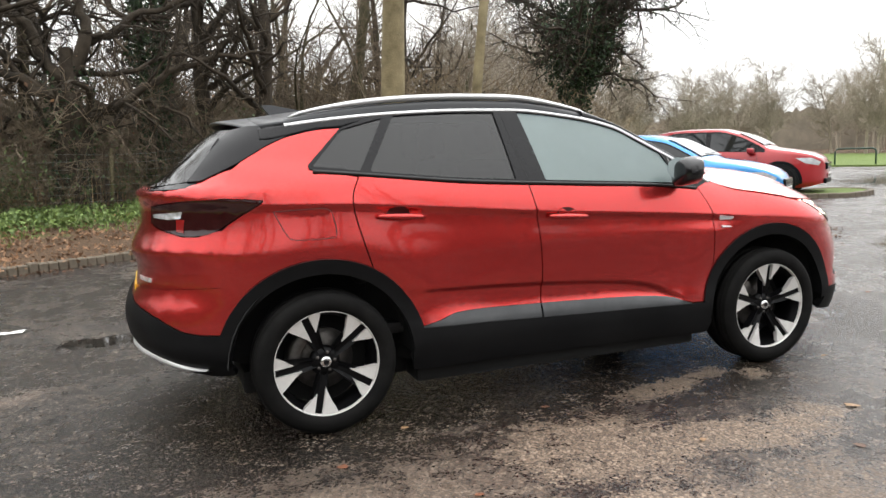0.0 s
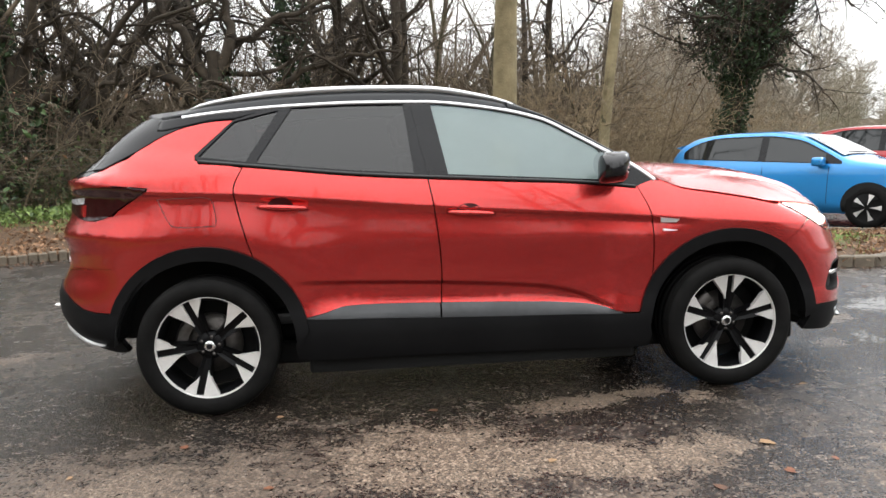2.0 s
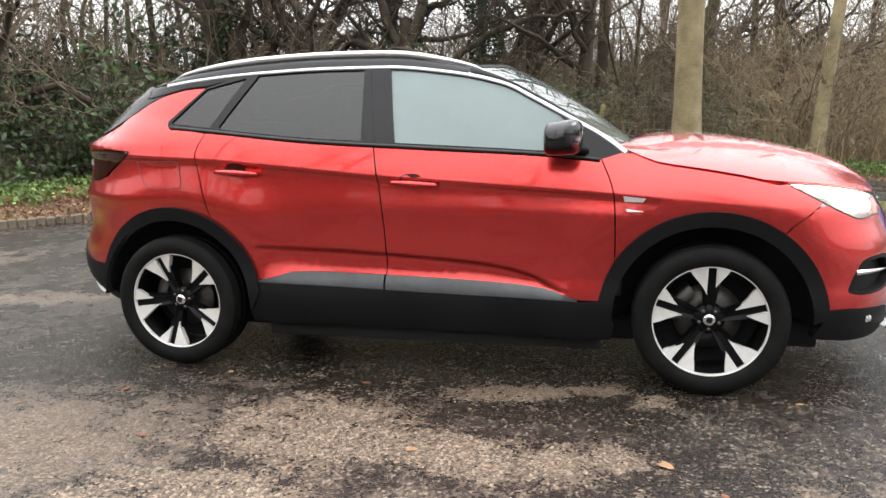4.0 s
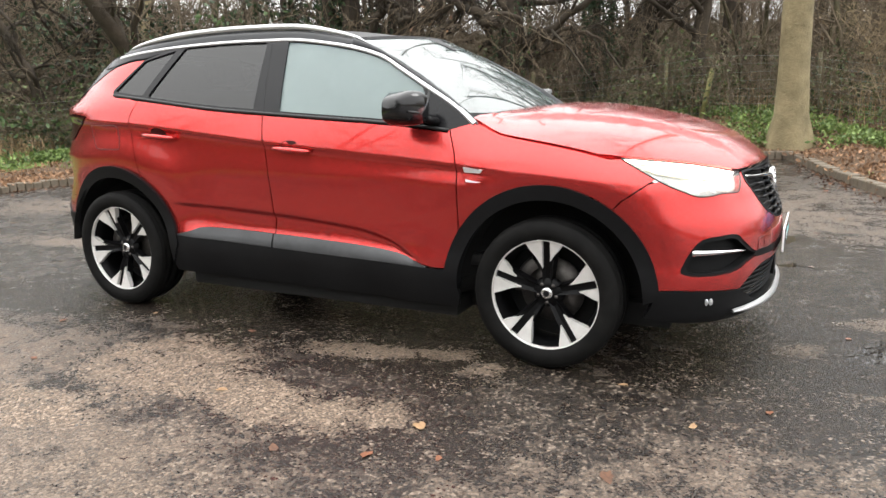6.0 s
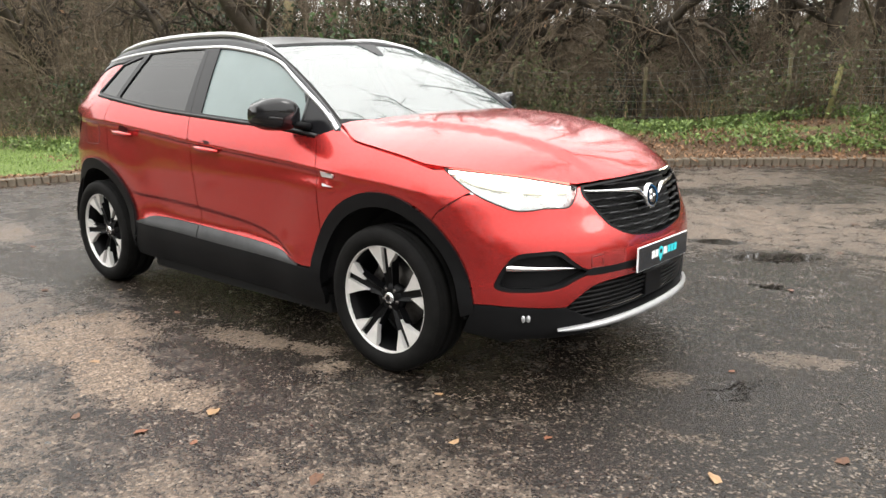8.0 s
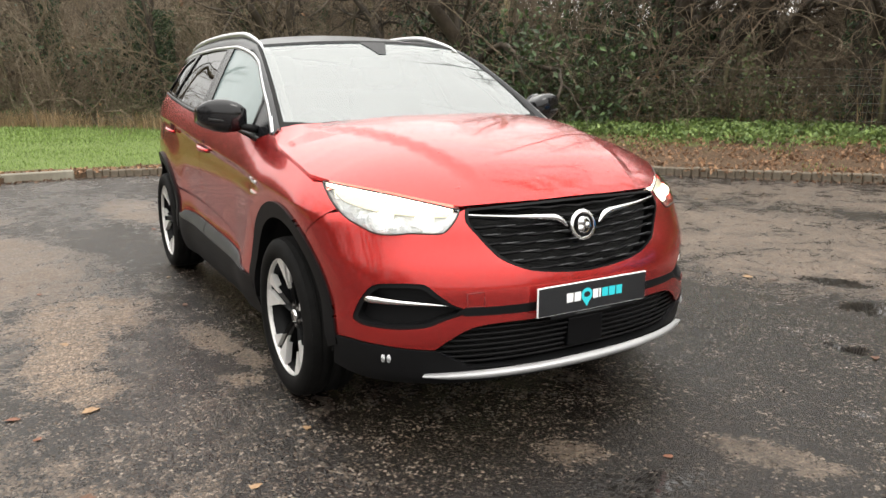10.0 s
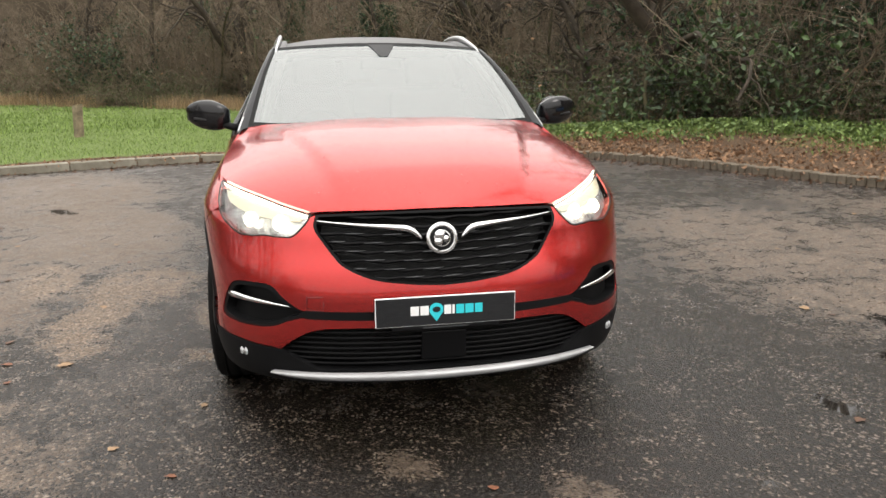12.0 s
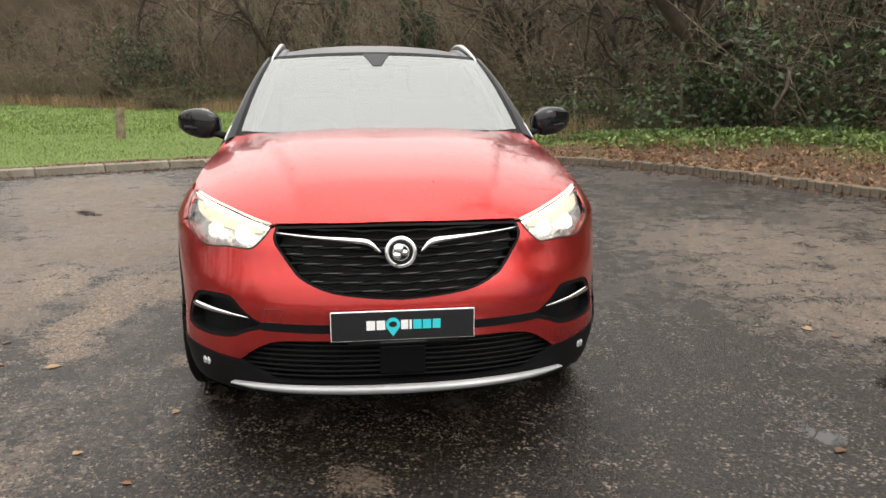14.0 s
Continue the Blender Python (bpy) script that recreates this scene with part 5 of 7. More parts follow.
POOL = [(1.55, 2.70, 0.22, 0.10, 20, 1.0), (2.10, 2.45, 0.30, 0.16, 25, 1.0), (2.28, 1.68, 0.12, 0.05, 15, 1.0), (-2.5, 1.65, 0.34, 0.16, 0, 1.0), (-2.3, -3.75, 0.55, 0.10, 8, 1.0), (-3.3, -2.9, 0.22, 0.08, 40, 0.8),
        (3.6, 0.9, 0.5, 0.25, 20, 0.8), (4.6, 0.3, 0.7, 0.3, 10, 0.9), (7.0, 2.2, 1.2, 0.5, 30, 1.0), (10.5, 4.0, 1.6, 0.7, 30, 1.0), (13.0, 6.0, 1.5, 0.8, 30, 1.0), (2.7, -0.1, 0.25, 0.1, 70, 0.6), (20.0, 12.0, 4.0, 2.0, 30, 1.0)]

# smoother wet film, with the car's shade and dark reflection painted in
SLEEK_SHADE = [(2.65, -0.1, 0.75, 0.85, 0, 1.0), (0.0, -0.2, 2.0, 0.85, 0, 0.8), (-1.9, -1.0, 0.9, 0.5, 10, 0.7), (2.3, 1.5, 1.3, 0.9, 0, 0.8)]


def blot(x, y, spots):
    v = 0.0
    for cx, cy, rx, ry, rot, s in spots:
        dx, dy = x - cx, y - cy
        if abs(dx) > rx * 2.6 + ry * 2 or abs(dy) > rx * 2.6 + ry * 2:
            continue
        c, n = math.cos(radians(rot)), math.sin(radians(rot))
        d = math.hypot((dx * c + dy * n) / rx, (dy * c - dx * n) / ry)
        v = max(v, s * (1 - sstep(0.55, 1.45, d)))
    return v


def spaced(lo, hi, step, far):
    xs = list(np.arange(lo, hi + 1e-6, step))
    out, d = [], step
    a, b = lo, hi
    while b < far:
        d *= 1.28
        a, b = a - d, b + d
        xs.insert(0, a)
        xs.append(b)
    return [float(v) for v in xs]


gx, gy = spaced(-4.6, 4.2, 0.06, 900), spaced(-4.2, 3.6, 0.06, 900)
gverts = [(x, y, rise(x, y)) for x in gx for y in gy]
ny = len(gy)
gfaces = [(i * ny + j, (i + 1) * ny + j, (i + 1) * ny + j + 1, i * ny + j + 1) for i in range(len(gx) - 1) for j in range(ny - 1)]


def asphalt():
    m = material("wet_asphalt", (0.05, 0.05, 0.05), 0.4)
    n, l, b = nodes_of(m)
    c = n.new("ShaderNodeTexCoord")

    def attr(name):
        a = n.new("ShaderNodeAttribute")
        a.attribute_name = name
        return a.outputs["Fac"]

    def math_node(op, a, b2, clamp=False):
        k = n.new("ShaderNodeMath")
        k.operation, k.use_clamp = op, clamp
        for i, v in enumerate((a, b2)):
            if isinstance(v, (int, float)):
                k.inputs[i].default_value = v
            else:
                l.new(v, k.inputs[i])
        return k.outputs[0]

    def mix(f, a, b2):
        k = n.new("ShaderNodeMix")
        k.data_type = "RGBA"
        for s, v in (("Factor", f), ("A", a), ("B", b2)):
            ins = [q for q in k.inputs if q.name == s and q.type == ("VALUE" if s == "Factor" else "RGBA")][0]
            if isinstance(v, tuple):
                ins.default_value = (*v, 1)
            elif isinstance(v, (int, float)):
                ins.default_value = v
            else:
                l.new(v, ins)
        return [q for q in k.outputs if q.type == "RGBA"][0]

    def vor(scale, rand=1.0):
        v = n.new("ShaderNodeTexVoronoi")
        v.inputs["Scale"].default_value, v.inputs["Randomness"].default_value = scale, rand
        l.new(c.outputs["Object"], v.inputs["Vector"])
        return v

    chips, grit = vor(94), vor(200)
    big = noise_tex(m, 0.9, 6, 0.62).outputs["Fac"]
    mid = noise_tex(m, 6.0, 5, 0.65).outputs["Fac"]
    # stones in the binder: a few pale ones, most of them dark and wet
    sep = n.new("ShaderNodeSeparateColor")
    l.new(chips.outputs["Color"], sep.inputs[0])
    sep2 = n.new("ShaderNodeSeparateColor")
    l.new(grit.outputs["Color"], sep2.inputs[0])
    pale_share = math_node("ADD", math_node("MULTIPLY", mid, 0.55), math_node("MULTIPLY", big, 0.4))
    wet_stone = ramp(m, math_node("ADD", sep.outputs[0], math_node("MULTIPLY", math_node("SUBTRACT", pale_share, 0.48), 1.1)), [(0.0, (0.005, 0.0042, 0.0036)), (0.62, (0.011, 0.0088, 0.0073)), (0.79, (0.030, 0.023, 0.0175)), (0.92, (0.12, 0.090, 0.066)), (1.0, (0.34, 0.275, 0.22))]).outputs[0]
    wet_grit = ramp(m, sep2.outputs[1], [(0.0, (0.006, 0.005, 0.0042)), (0.75, (0.014, 0.011, 0.009)), (0.96, (0.058, 0.043, 0.032)), (1.0, (0.30, 0.24, 0.19))]).outputs[0]
    wet = mix(0.38, wet_stone, wet_grit)
    dry_stone = ramp(m, sep.outputs[1], [(0.0, (0.02, 0.014, 0.010)), (0.3, (0.070, 0.050, 0.034)), (0.7, (0.19, 0.138, 0.097)), (1.0, (0.44, 0.345, 0.26))]).outputs[0]
    dry_grit = ramp(m, sep2.outputs[2], [(0.0, (0.02, 0.0145, 0.0105)), (0.5, (0.105, 0.076, 0.053)), (1.0, (0.38, 0.285, 0.21))]).outputs[0]
    dry = mix(0.38, dry_stone, dry_grit)
    edge = math_node("MULTIPLY", math_node("SUBTRACT", math_node("ADD", math_node("MULTIPLY", mid, 0.75), math_node("MULTIPLY", big, 0.25)), 0.5), 2.6)
    small = noise_tex(m, 26.0, 4, 0.7).outputs["Fac"]
    speck = math_node("ADD", math_node("MULTIPLY", math_node("SUBTRACT", sep.outputs[2], 0.5), 0.55), math_node("MULTIPLY", math_node("SUBTRACT", small, 0.5), 1.9))
    veins = noise_tex(m, 2.6, 7, 0.72).outputs["Fac"]
    edge = math_node("ADD", math_node("ADD", edge, speck), math_node("MULTIPLY", math_node("SUBTRACT", veins, 0.53), 1.6))
    d_fac = ramp(m, math_node("ADD", attr("dry"), edge), [(0.36, 0.0), (0.78, 0.92)]).outputs[0]
    p_fac = ramp(m, math_node("ADD", attr("pale"), edge), [(0.25, 0.0), (0.85, 0.80)]).outputs[0]
    col = mix(p_fac, wet, mix(0.35, dry, (0.125, 0.095, 0.074)))
    col = mix(d_fac, col, dry)
    pool = ramp(m, math_node("ADD", attr("pool"), edge), [(0.46, 0.0), (0.58, 1.0)]).outputs[0]
    film = ramp(m, math_node("ADD", math_node("MULTIPLY", big, 0.6), math_node("MULTIPLY", mid, 0.4)), [(0.40, 0.15), (0.60, 0.36)]).outputs[0]
    col = mix(pool, col, (0.020, 0.018, 0.016))
    sleek_shade = attr("sleek_shade")
    # darkened colour standing in for shade and reflection of the car
    col = mix(math_node("MULTIPLY", sleek_shade, 0.5), col, (0.007, 0.006, 0.0055))
    l.new(col, b.inputs["Base Color"])
    r1 = math_node("ADD", film, math_node("MULTIPLY", math_node("MAXIMUM", d_fac, p_fac), 0.45))
    r2 = math_node("MULTIPLY", r1, math_node("SUBTRACT", 1.0, math_node("MULTIPLY", pool, 0.93)))
    l.new(math_node("MULTIPLY", r2, math_node("SUBTRACT", 1.0, math_node("MULTIPLY", sleek_shade, 0.5))), b.inputs["Roughness"])
    b.inputs["Specular IOR Level"].default_value = 0.40
    h = math_node("ADD", math_node("MULTIPLY", chips.outputs["Distance"], -1.0), math_node("MULTIPLY", grit.outputs["Distance"], -0.5))
    h = math_node("MULTIPLY", h, math_node("SUBTRACT", 1.0, pool))
    bump(m, h, 0.60, 0.007)
    return m


ground = mesh_part("ground", gverts, gfaces, asphalt(), None)
tagged(ground, "wet patched asphalt with loose stone chips and puddles", "ground", kind="structure")
for nm, spots in (("dry", DRY), ("pale", PALE), ("pool", POOL), ("sleek_shade", SLEEK_SHADE)):
    at = ground.data.attributes.new(nm, "FLOAT", "POINT")
    at.data.foreach_set("value", [blot(v[0], v[1], spots) for v in gverts])

LEFT_KERB = [(-4.0, -9.5), (-5.35, -6.7), (-6.55, -4.3), (-7.3, -2.3), (-7.45, -1.05)]
BACK_KERB = [(-7.42, -0.95), (-7.15, 0.6), (-7.05, 1.8), (-6.9, 2.7), (-6.4, 3.45), (-5.5, 4.15), (-4.5, 4.72), (-3.5, 5.12), (-2.5, 5.58), (-1.5, 6.15), (-0.5, 6.85), (0.5, 7.45), (1.4, 7.95), (1.98, 8.2)]
SIDE_KERB = [(1.98, 8.2), (2.35, 7.0), (2.7, 5.9), (3.1, 4.8), (3.55, 3.7), (4.0, 2.75), (4.5, 2.48), (5.1, 2.72), (6.3, 3.38), (7.0, 3.95), (7.25, 4.4), (7.0, 4.75), (6.5, 5.0), (5.9, 5.3), (4.6, 5.5), (3.9, 6.6), (3.9, 9.2), (4.4, 10.0), (7.5, 11.3), (12.0, 14.5), (17.0, 19.0)]
ISLAND = [(11.2, 9.0), (12.4, 8.2), (13.6, 8.5), (14.2, 9.2), (13.9, 9.9), (12.6, 9.9), (11.2, 9.0)]
left_line, back_line, side_line = spline(LEFT_KERB, 6), spline(BACK_KERB, 5), SIDE_KERB[:1] + spline(SIDE_KERB[1:], 4)


def verge_height(x, y):
    """Bank behind the kerb: level with the kerb top, swelling towards the trees."""
    d = bank_distance(x, y)
    return rise(x, y) + 0.075 + (0.16 + 0.26 * sstep(-2.0, 0.8, x)) * sstep(0.1, 2.4, d) * (sstep(-10.5, -8.0, x) * (1 - sstep(3.5, 7, x)) * sstep(2, 6, y)) + 0.03 * noise.noise((x * 0.7, y * 0.7, 0))


kerb_pts = np.array(left_line + back_line + side_line)


def bank_distance(x, y):
    return float(np.min(np.hypot(kerb_pts[:, 0] - x, kerb_pts[:, 1] - y)))


def verge_material():
    m = material("grass_and_litter", (0.1, 0.1, 0.05), 0.9, 0, 0, 0.2)
    n, l, b = nodes_of(m)
    a = n.new("ShaderNodeAttribute")
    a.attribute_name = "green"
    big = noise_tex(m, 1.3, 5, 0.6).outputs["Fac"]
    fine = noise_tex(m, 28, 4, 0.7).outputs["Fac"]
    grass = ramp(m, fine, [(0.3, (0.060, 0.085, 0.022)), (0.52, (0.118, 0.165, 0.044)), (0.72, (0.19, 0.235, 0.078))])
    litter = ramp(m, fine, [(0.3, (0.030, 0.020, 0.013)), (0.5, (0.085, 0.055, 0.034)), (0.68, (0.17, 0.105, 0.06)), (0.8, (0.27, 0.17, 0.10))])
    k = n.new("ShaderNodeMath")
    k.operation = "ADD"
    l.new(a.outputs["Fac"], k.inputs[0])
    s = n.new("ShaderNodeMath")
    s.operation = "MULTIPLY_ADD"
    s.inputs[1].default_value, s.inputs[2].default_value = 1.1, -0.55
    l.new(big, s.inputs[0])
    l.new(s.outputs[0], k.inputs[1])
    f = ramp(m, k.outputs[0], [(0.38, 0.0), (0.62, 1.0)])
    x = n.new("ShaderNodeMix")
    x.data_type = "RGBA"
    ins = [q for q in x.inputs if q.type == "RGBA"]
    l.new(f.outputs[0], [q for q in x.inputs if q.name == "Factor" and q.type == "VALUE"][0])
    l.new(litter.outputs[0], ins[0])
    l.new(grass.outputs[0], ins[1])
    l.new([q for q in x.outputs if q.type == "RGBA"][0], b.inputs["Base Color"])
    bump(m, fine, 0.8, 0.03)
    return m


WOOD_EDGE = [(-60, -34), (-42, -22), (-30, -12.5), (-24, -4), (-18.5, 2.0), (-13, 4.4), (-9.5, 6.4), (-6, 9.2), (-3, 10.6), (1, 10.9), (4, 11.6), (8, 13.6), (13, 18), (18, 27), (20, 40)]
wood_line = spline(WOOD_EDGE, 5)
wood_pts = np.array(wood_line)


def wood_depth(x, y):
    """Signed distance into the trees."""
    d = np.hypot(wood_pts[:, 0] - x, wood_pts[:, 1] - y)
    i = int(np.argmin(d))
    a, b = wood_pts[max(i - 1, 0)], wood_pts[min(i + 1, len(wood_pts) - 1)]
    side = (b[0] - a[0]) * (y - a[1]) - (b[1] - a[1]) * (x - a[0])
    return float(d[i]) * (1 if side > 0 else -1)


def greenness(x, y):
    d, w = bank_distance(x, y), wood_depth(x, y)
    g = 0.95 * sstep(0.35, 1.1, d)
    if x > -9 and y > 2 and x < 3.4:
        g = 0.05 + 0.36 * sstep(0.7, 1.8, d)
        g -= 0.5 * math.exp(-((x + 8.0) ** 2 + (y - 5.2) ** 2) / 1.8)
    if x >= 3.4:
        g = 0.18 + 0.42 * sstep(0.3, 1.2, d)
    g *= 1 - 0.85 * sstep(-1.2, 0.8, w)
    return g


def verge_at(x, y):
    return (x, y, verge_height(x, y))


VERGE = verge_material()
near_poly = [p for p in left_line if p[1] > -9] + back_line[1:] + [p for p in side_line[1:] if p[0] < 17.1] + [(14, 24), (2, 24), (-12, 20), (-24, 12), (-34, -8), (-30, -22), (-12, -22)]
v, f, l = panel_data(near_poly, verge_at, step=0.45, out=(0, 0, -50), rim=0.25)
verge = tagged(mesh_part("grass_verge", v, f, VERGE, None, "", True, l), "grass verge with leaf litter under bare trees", "verge", kind="structure")
at = verge.data.attributes.new("green", "FLOAT", "POINT")
at.data.foreach_set("value", [greenness(p[0], p[1]) for p in v])
FIELD = [(19, 30), (21, 23), (27.5, 22.8), (29.5, 18.5), (36, 12), (80, -10), (200, 40), (160, 200), (30, 200)]
v, f, l = panel_data(FIELD, lambda x, y: (x, y, 0.08), step=9, out=(0, 0, -50), rim=0.25)
field = tagged(mesh_part("field", v, f, VERGE, None, "", True, l), "open green field beyond the road", "field", kind="structure")
at = field.data.attributes.new("green", "FLOAT", "POINT")
at.data.foreach_set("value", [0.95 if math.hypot(p[0], p[1]) < 62 else 0.1 for p in v])
island_line = spline(ISLAND, 5)
v, f, l = panel_data(island_line[:-1], lambda x, y: (x, y, 0.085), step=0.3, out=(0, 0, -50), rim=0.2)
island = tagged(mesh_part("grass_island", v, f, VERGE, None, "", True, l), "small grass island in front of the parked cars", "verge", kind="structure")
at = island.data.attributes.new("green", "FLOAT", "POINT")
at.data.foreach_set("value", [0.8] * len(v))
floor_poly = [(14, 24), (2, 24), (-12, 20), (-24, 12), (-34, -8), (-30, -22), (-12, -22), (-10, -80), (-90, -80), (-90, 90), (19, 90), (19, 30)]
v, f, l = panel_data(floor_poly, lambda x, y: (x, y, 0.12), step=8, out=(0, 0, -50), rim=0.1)
wf = tagged(mesh_part("woodland_floor", v, f, VERGE, None, "", True, l), "brown leaf-covered woodland floor", "ground", kind="structure")
wf.data.attributes.new("green", "FLOAT", "POINT")

# kerbs
SETT = mottled("kerb_stone", (0.075, 0.06, 0.045), (0.17, 0.14, 0.10), 9.0, 0.75, 90, 0.6, 0.006)
CONCRETE = mottled("mossy_concrete", (0.13, 0.115, 0.085), (0.27, 0.25, 0.20), 4.0, 0.85, 60, 0.5, 0.006)


def along(line, step):
    """Places at even steps along a line: point and heading."""
    P = [Vector((*p, 0)) for p in line]
    out, carry = [], step * 0.5
    for a, b in zip(P, P[1:]):
        L = (b - a).length
        while carry < L:
            q = a.lerp(b, carry / L)
            out.append((q.x, q.y, math.degrees(math.atan2(b.y - a.y, b.x - a.x))))
            carry += step
        carry -= L
    return out


def kerb_mesh(name, length, width, high, mat, bev):
    bm = box_bm(-length / 2, length / 2, -0.025, width, -0.12, high, bev, 1)
    me = bpy.data.meshes.new(name)
    bm.to_mesh(me)
    bm.free()
    me.materials.append(mat)
    return me


def kerb_run(name, line, length, me_list, label, step, jitter):
    root = tagged(new(name), label, "kerb", kind="structure")
    for x, y, a in along(line, step):
        ob = new("kerb_stone", rng.choice(me_list))
        ob.parent = root
        ob.matrix_basis = pose(x, y, rise(x, y) + rng.uniform(-jitter, jitter), rng.uniform(-2, 2) * jitter * 100, rng.uniform(-1, 1) * jitter * 100, a + rng.uniform(-1, 1) * jitter * 150)
    return root


setts = [kerb_mesh("kerb_stone", s, 0.11, h, SETT, 0.012) for s, h in ((0.098, 0.10), (0.092, 0.108), (0.102, 0.095))]
longs = [kerb_mesh("kerb_stone", 0.905, 0.13, 0.115, CONCRETE, 0.014)]
kerb_run("kerb_back", back_line, 0.1, setts, "low edging of small weathered stone setts", 0.106, 0.006)
kerb_run("kerb_left", left_line, 0.9, longs, "raised grey concrete kerb with moss", 0.915, 0.003)
bricks = [kerb_mesh("kerb_stone", 0.21, 0.11, 0.105, SETT, 0.012)]
side_all_line = [p for p in side_line]
kerb_run("kerb_side", side_all_line[:1] + side_all_line[1:70], 0.2, bricks, "brick-lengths of weathered kerb round the grass island", 0.217, 0.005)

kerb_run("kerb_island", island_line, 0.2, bricks, "weathered kerb round the small grass island", 0.217, 0.005)

# wooden bollards on the lawn
POST = mottled("weathered_timber", (0.085, 0.068, 0.045), (0.30, 0.235, 0.155), 9.0, 0.85, 40, 0.8, 0.012)


def bollard(x, y, lean):
    t = thing("bollard", "square weathered wooden bollard in the lawn", "bollard", group="bollards on the lawn")
    bm = box_bm(-0.075, 0.075, -0.075, 0.075, -0.2, 0.65, 0.012, 2)
    for q in bm.verts:
        if q.co.z > 0.6:
            q.co.z += 0.02 * (q.co.x + q.co.y) / 0.075
    part("post", bm, POST, t)
    t.matrix_basis = pose(x, y, verge_height(x, y) - 0.01, -lean, lean * 0.5, 38)


for bx, by, ln in ((-11.7, -4.85, 2), (-10.2, -6.9, -2), (-8.9, -9.2, 1)):
    bollard(bx, by, ln)


# ---- trees ----
def bark(name, dark, light, rough=0.9):
    m = mottled(name, dark, light, 3.0, rough, 30, 0.9, 0.02)
    return m


BARK_PALE = bark("pale_green_bark", (0.14, 0.112, 0.06), (0.31, 0.255, 0.145))
BARK_DARK = bark("dark_bark", (0.020, 0.015, 0.010), (0.074, 0.057, 0.039))
BARK_OLIVE = bark("mossy_bark", (0.034, 0.030, 0.016), (0.105, 0.090, 0.047))
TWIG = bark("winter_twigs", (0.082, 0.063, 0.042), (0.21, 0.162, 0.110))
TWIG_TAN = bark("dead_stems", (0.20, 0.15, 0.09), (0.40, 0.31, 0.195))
# lighter than the near twigs: distance haze put into the colour
TWIG_HAZE = bark("hazed_twigs", (0.24, 0.205, 0.16), (0.40, 0.345, 0.27))


def leaf_material(name, a, b2, rough=0.5):
    m = material(name, a, rough, 0, 0, 0.35)
    n, l, b = nodes_of(m)
    g = n.new("ShaderNodeNewGeometry")
    r = ramp(m, g.outputs["Random Per Island"], [(0.0, a), (0.7, b2), (1.0, tuple(min(1, c * 1.5) for c in b2))])
    l.new(r.outputs[0], b.inputs["Base Color"])
    return m


IVY = leaf_material("ivy_leaves", (0.010, 0.020, 0.007), (0.030, 0.054, 0.018), 0.5)
BRAMBLE = leaf_material("bramble_leaves", (0.026, 0.040, 0.012), (0.078, 0.098, 0.034))
DEAD_LEAF = leaf_material("dead_leaves", (0.085, 0.045, 0.024), (0.24, 0.14, 0.078), 0.7)
GRASS = leaf_material("grass_blades", (0.080, 0.125, 0.026), (0.165, 0.235, 0.058), 0.6)
STRAW = leaf_material("dry_grass", (0.16, 0.105, 0.055), (0.31, 0.22, 0.125), 0.8)


class Mesh:
    def __init__(self):
        self.v, self.f = [], []

    def limb(self, pts, radii, sides):
        base = len(self.v)
        for i, p in enumerate(pts):
            d = (pts[min(i + 1, len(pts) - 1)] - pts[max(i - 1, 0)])
            a = d.cross(Vector((0.31, 0.2, 0.93))).normalized() if d.length > 1e-9 else Vector((1, 0, 0))
            b = d.cross(a).normalized()
            for k in range(sides):
                t = 2 * math.pi * k / sides
                self.v.append(p + (a * math.cos(t) + b * math.sin(t)) * radii[i])
        for i in range(len(pts) - 1):
            for k in range(sides):
                q = (k + 1) % sides
                self.f.append((base + i * sides + k, base + i * sides + q, base + (i + 1) * sides + q, base + (i + 1) * sides + k))

    def leaf(self, p, size, r):
        n = Vector((r.gauss(0, 1), r.gauss(0, 1), r.gauss(0.4, 0.8))).normalized()
        a = n.cross(Vector((r.gauss(0, 1), r.gauss(0, 1), r.gauss(0, 1)))).normalized()
        b = n.cross(a)
        i = len(self.v)
        self.v += [p - a * size, p - b * size * 0.55 + n * size * 0.15, p + a * size, p + b * size * 0.55 + n * size * 0.15]
        self.f += [(i, i + 1, i + 2), (i, i + 2, i + 3)]

    def build(self, name, mat, parent, label="", smooth=True):
        return mesh_part(name, self.v, self.f, mat, parent, label, smooth)


def wander(r, p, d, length, segs, wob, lift):
    """A crooked line of points from p along d."""
    pts, d = [p.copy()], d.normalized()
    for _ in range(segs):
        d = (d + Vector((r.gauss(0, wob), r.gauss(0, wob), r.gauss(0, wob) + lift))).normalized()
        pts.append(pts[-1] + d * (length / segs))
    return pts


def taper(r0, r1, n):
    return [r0 + (r1 - r0) * k / n for k in range(n + 1)]


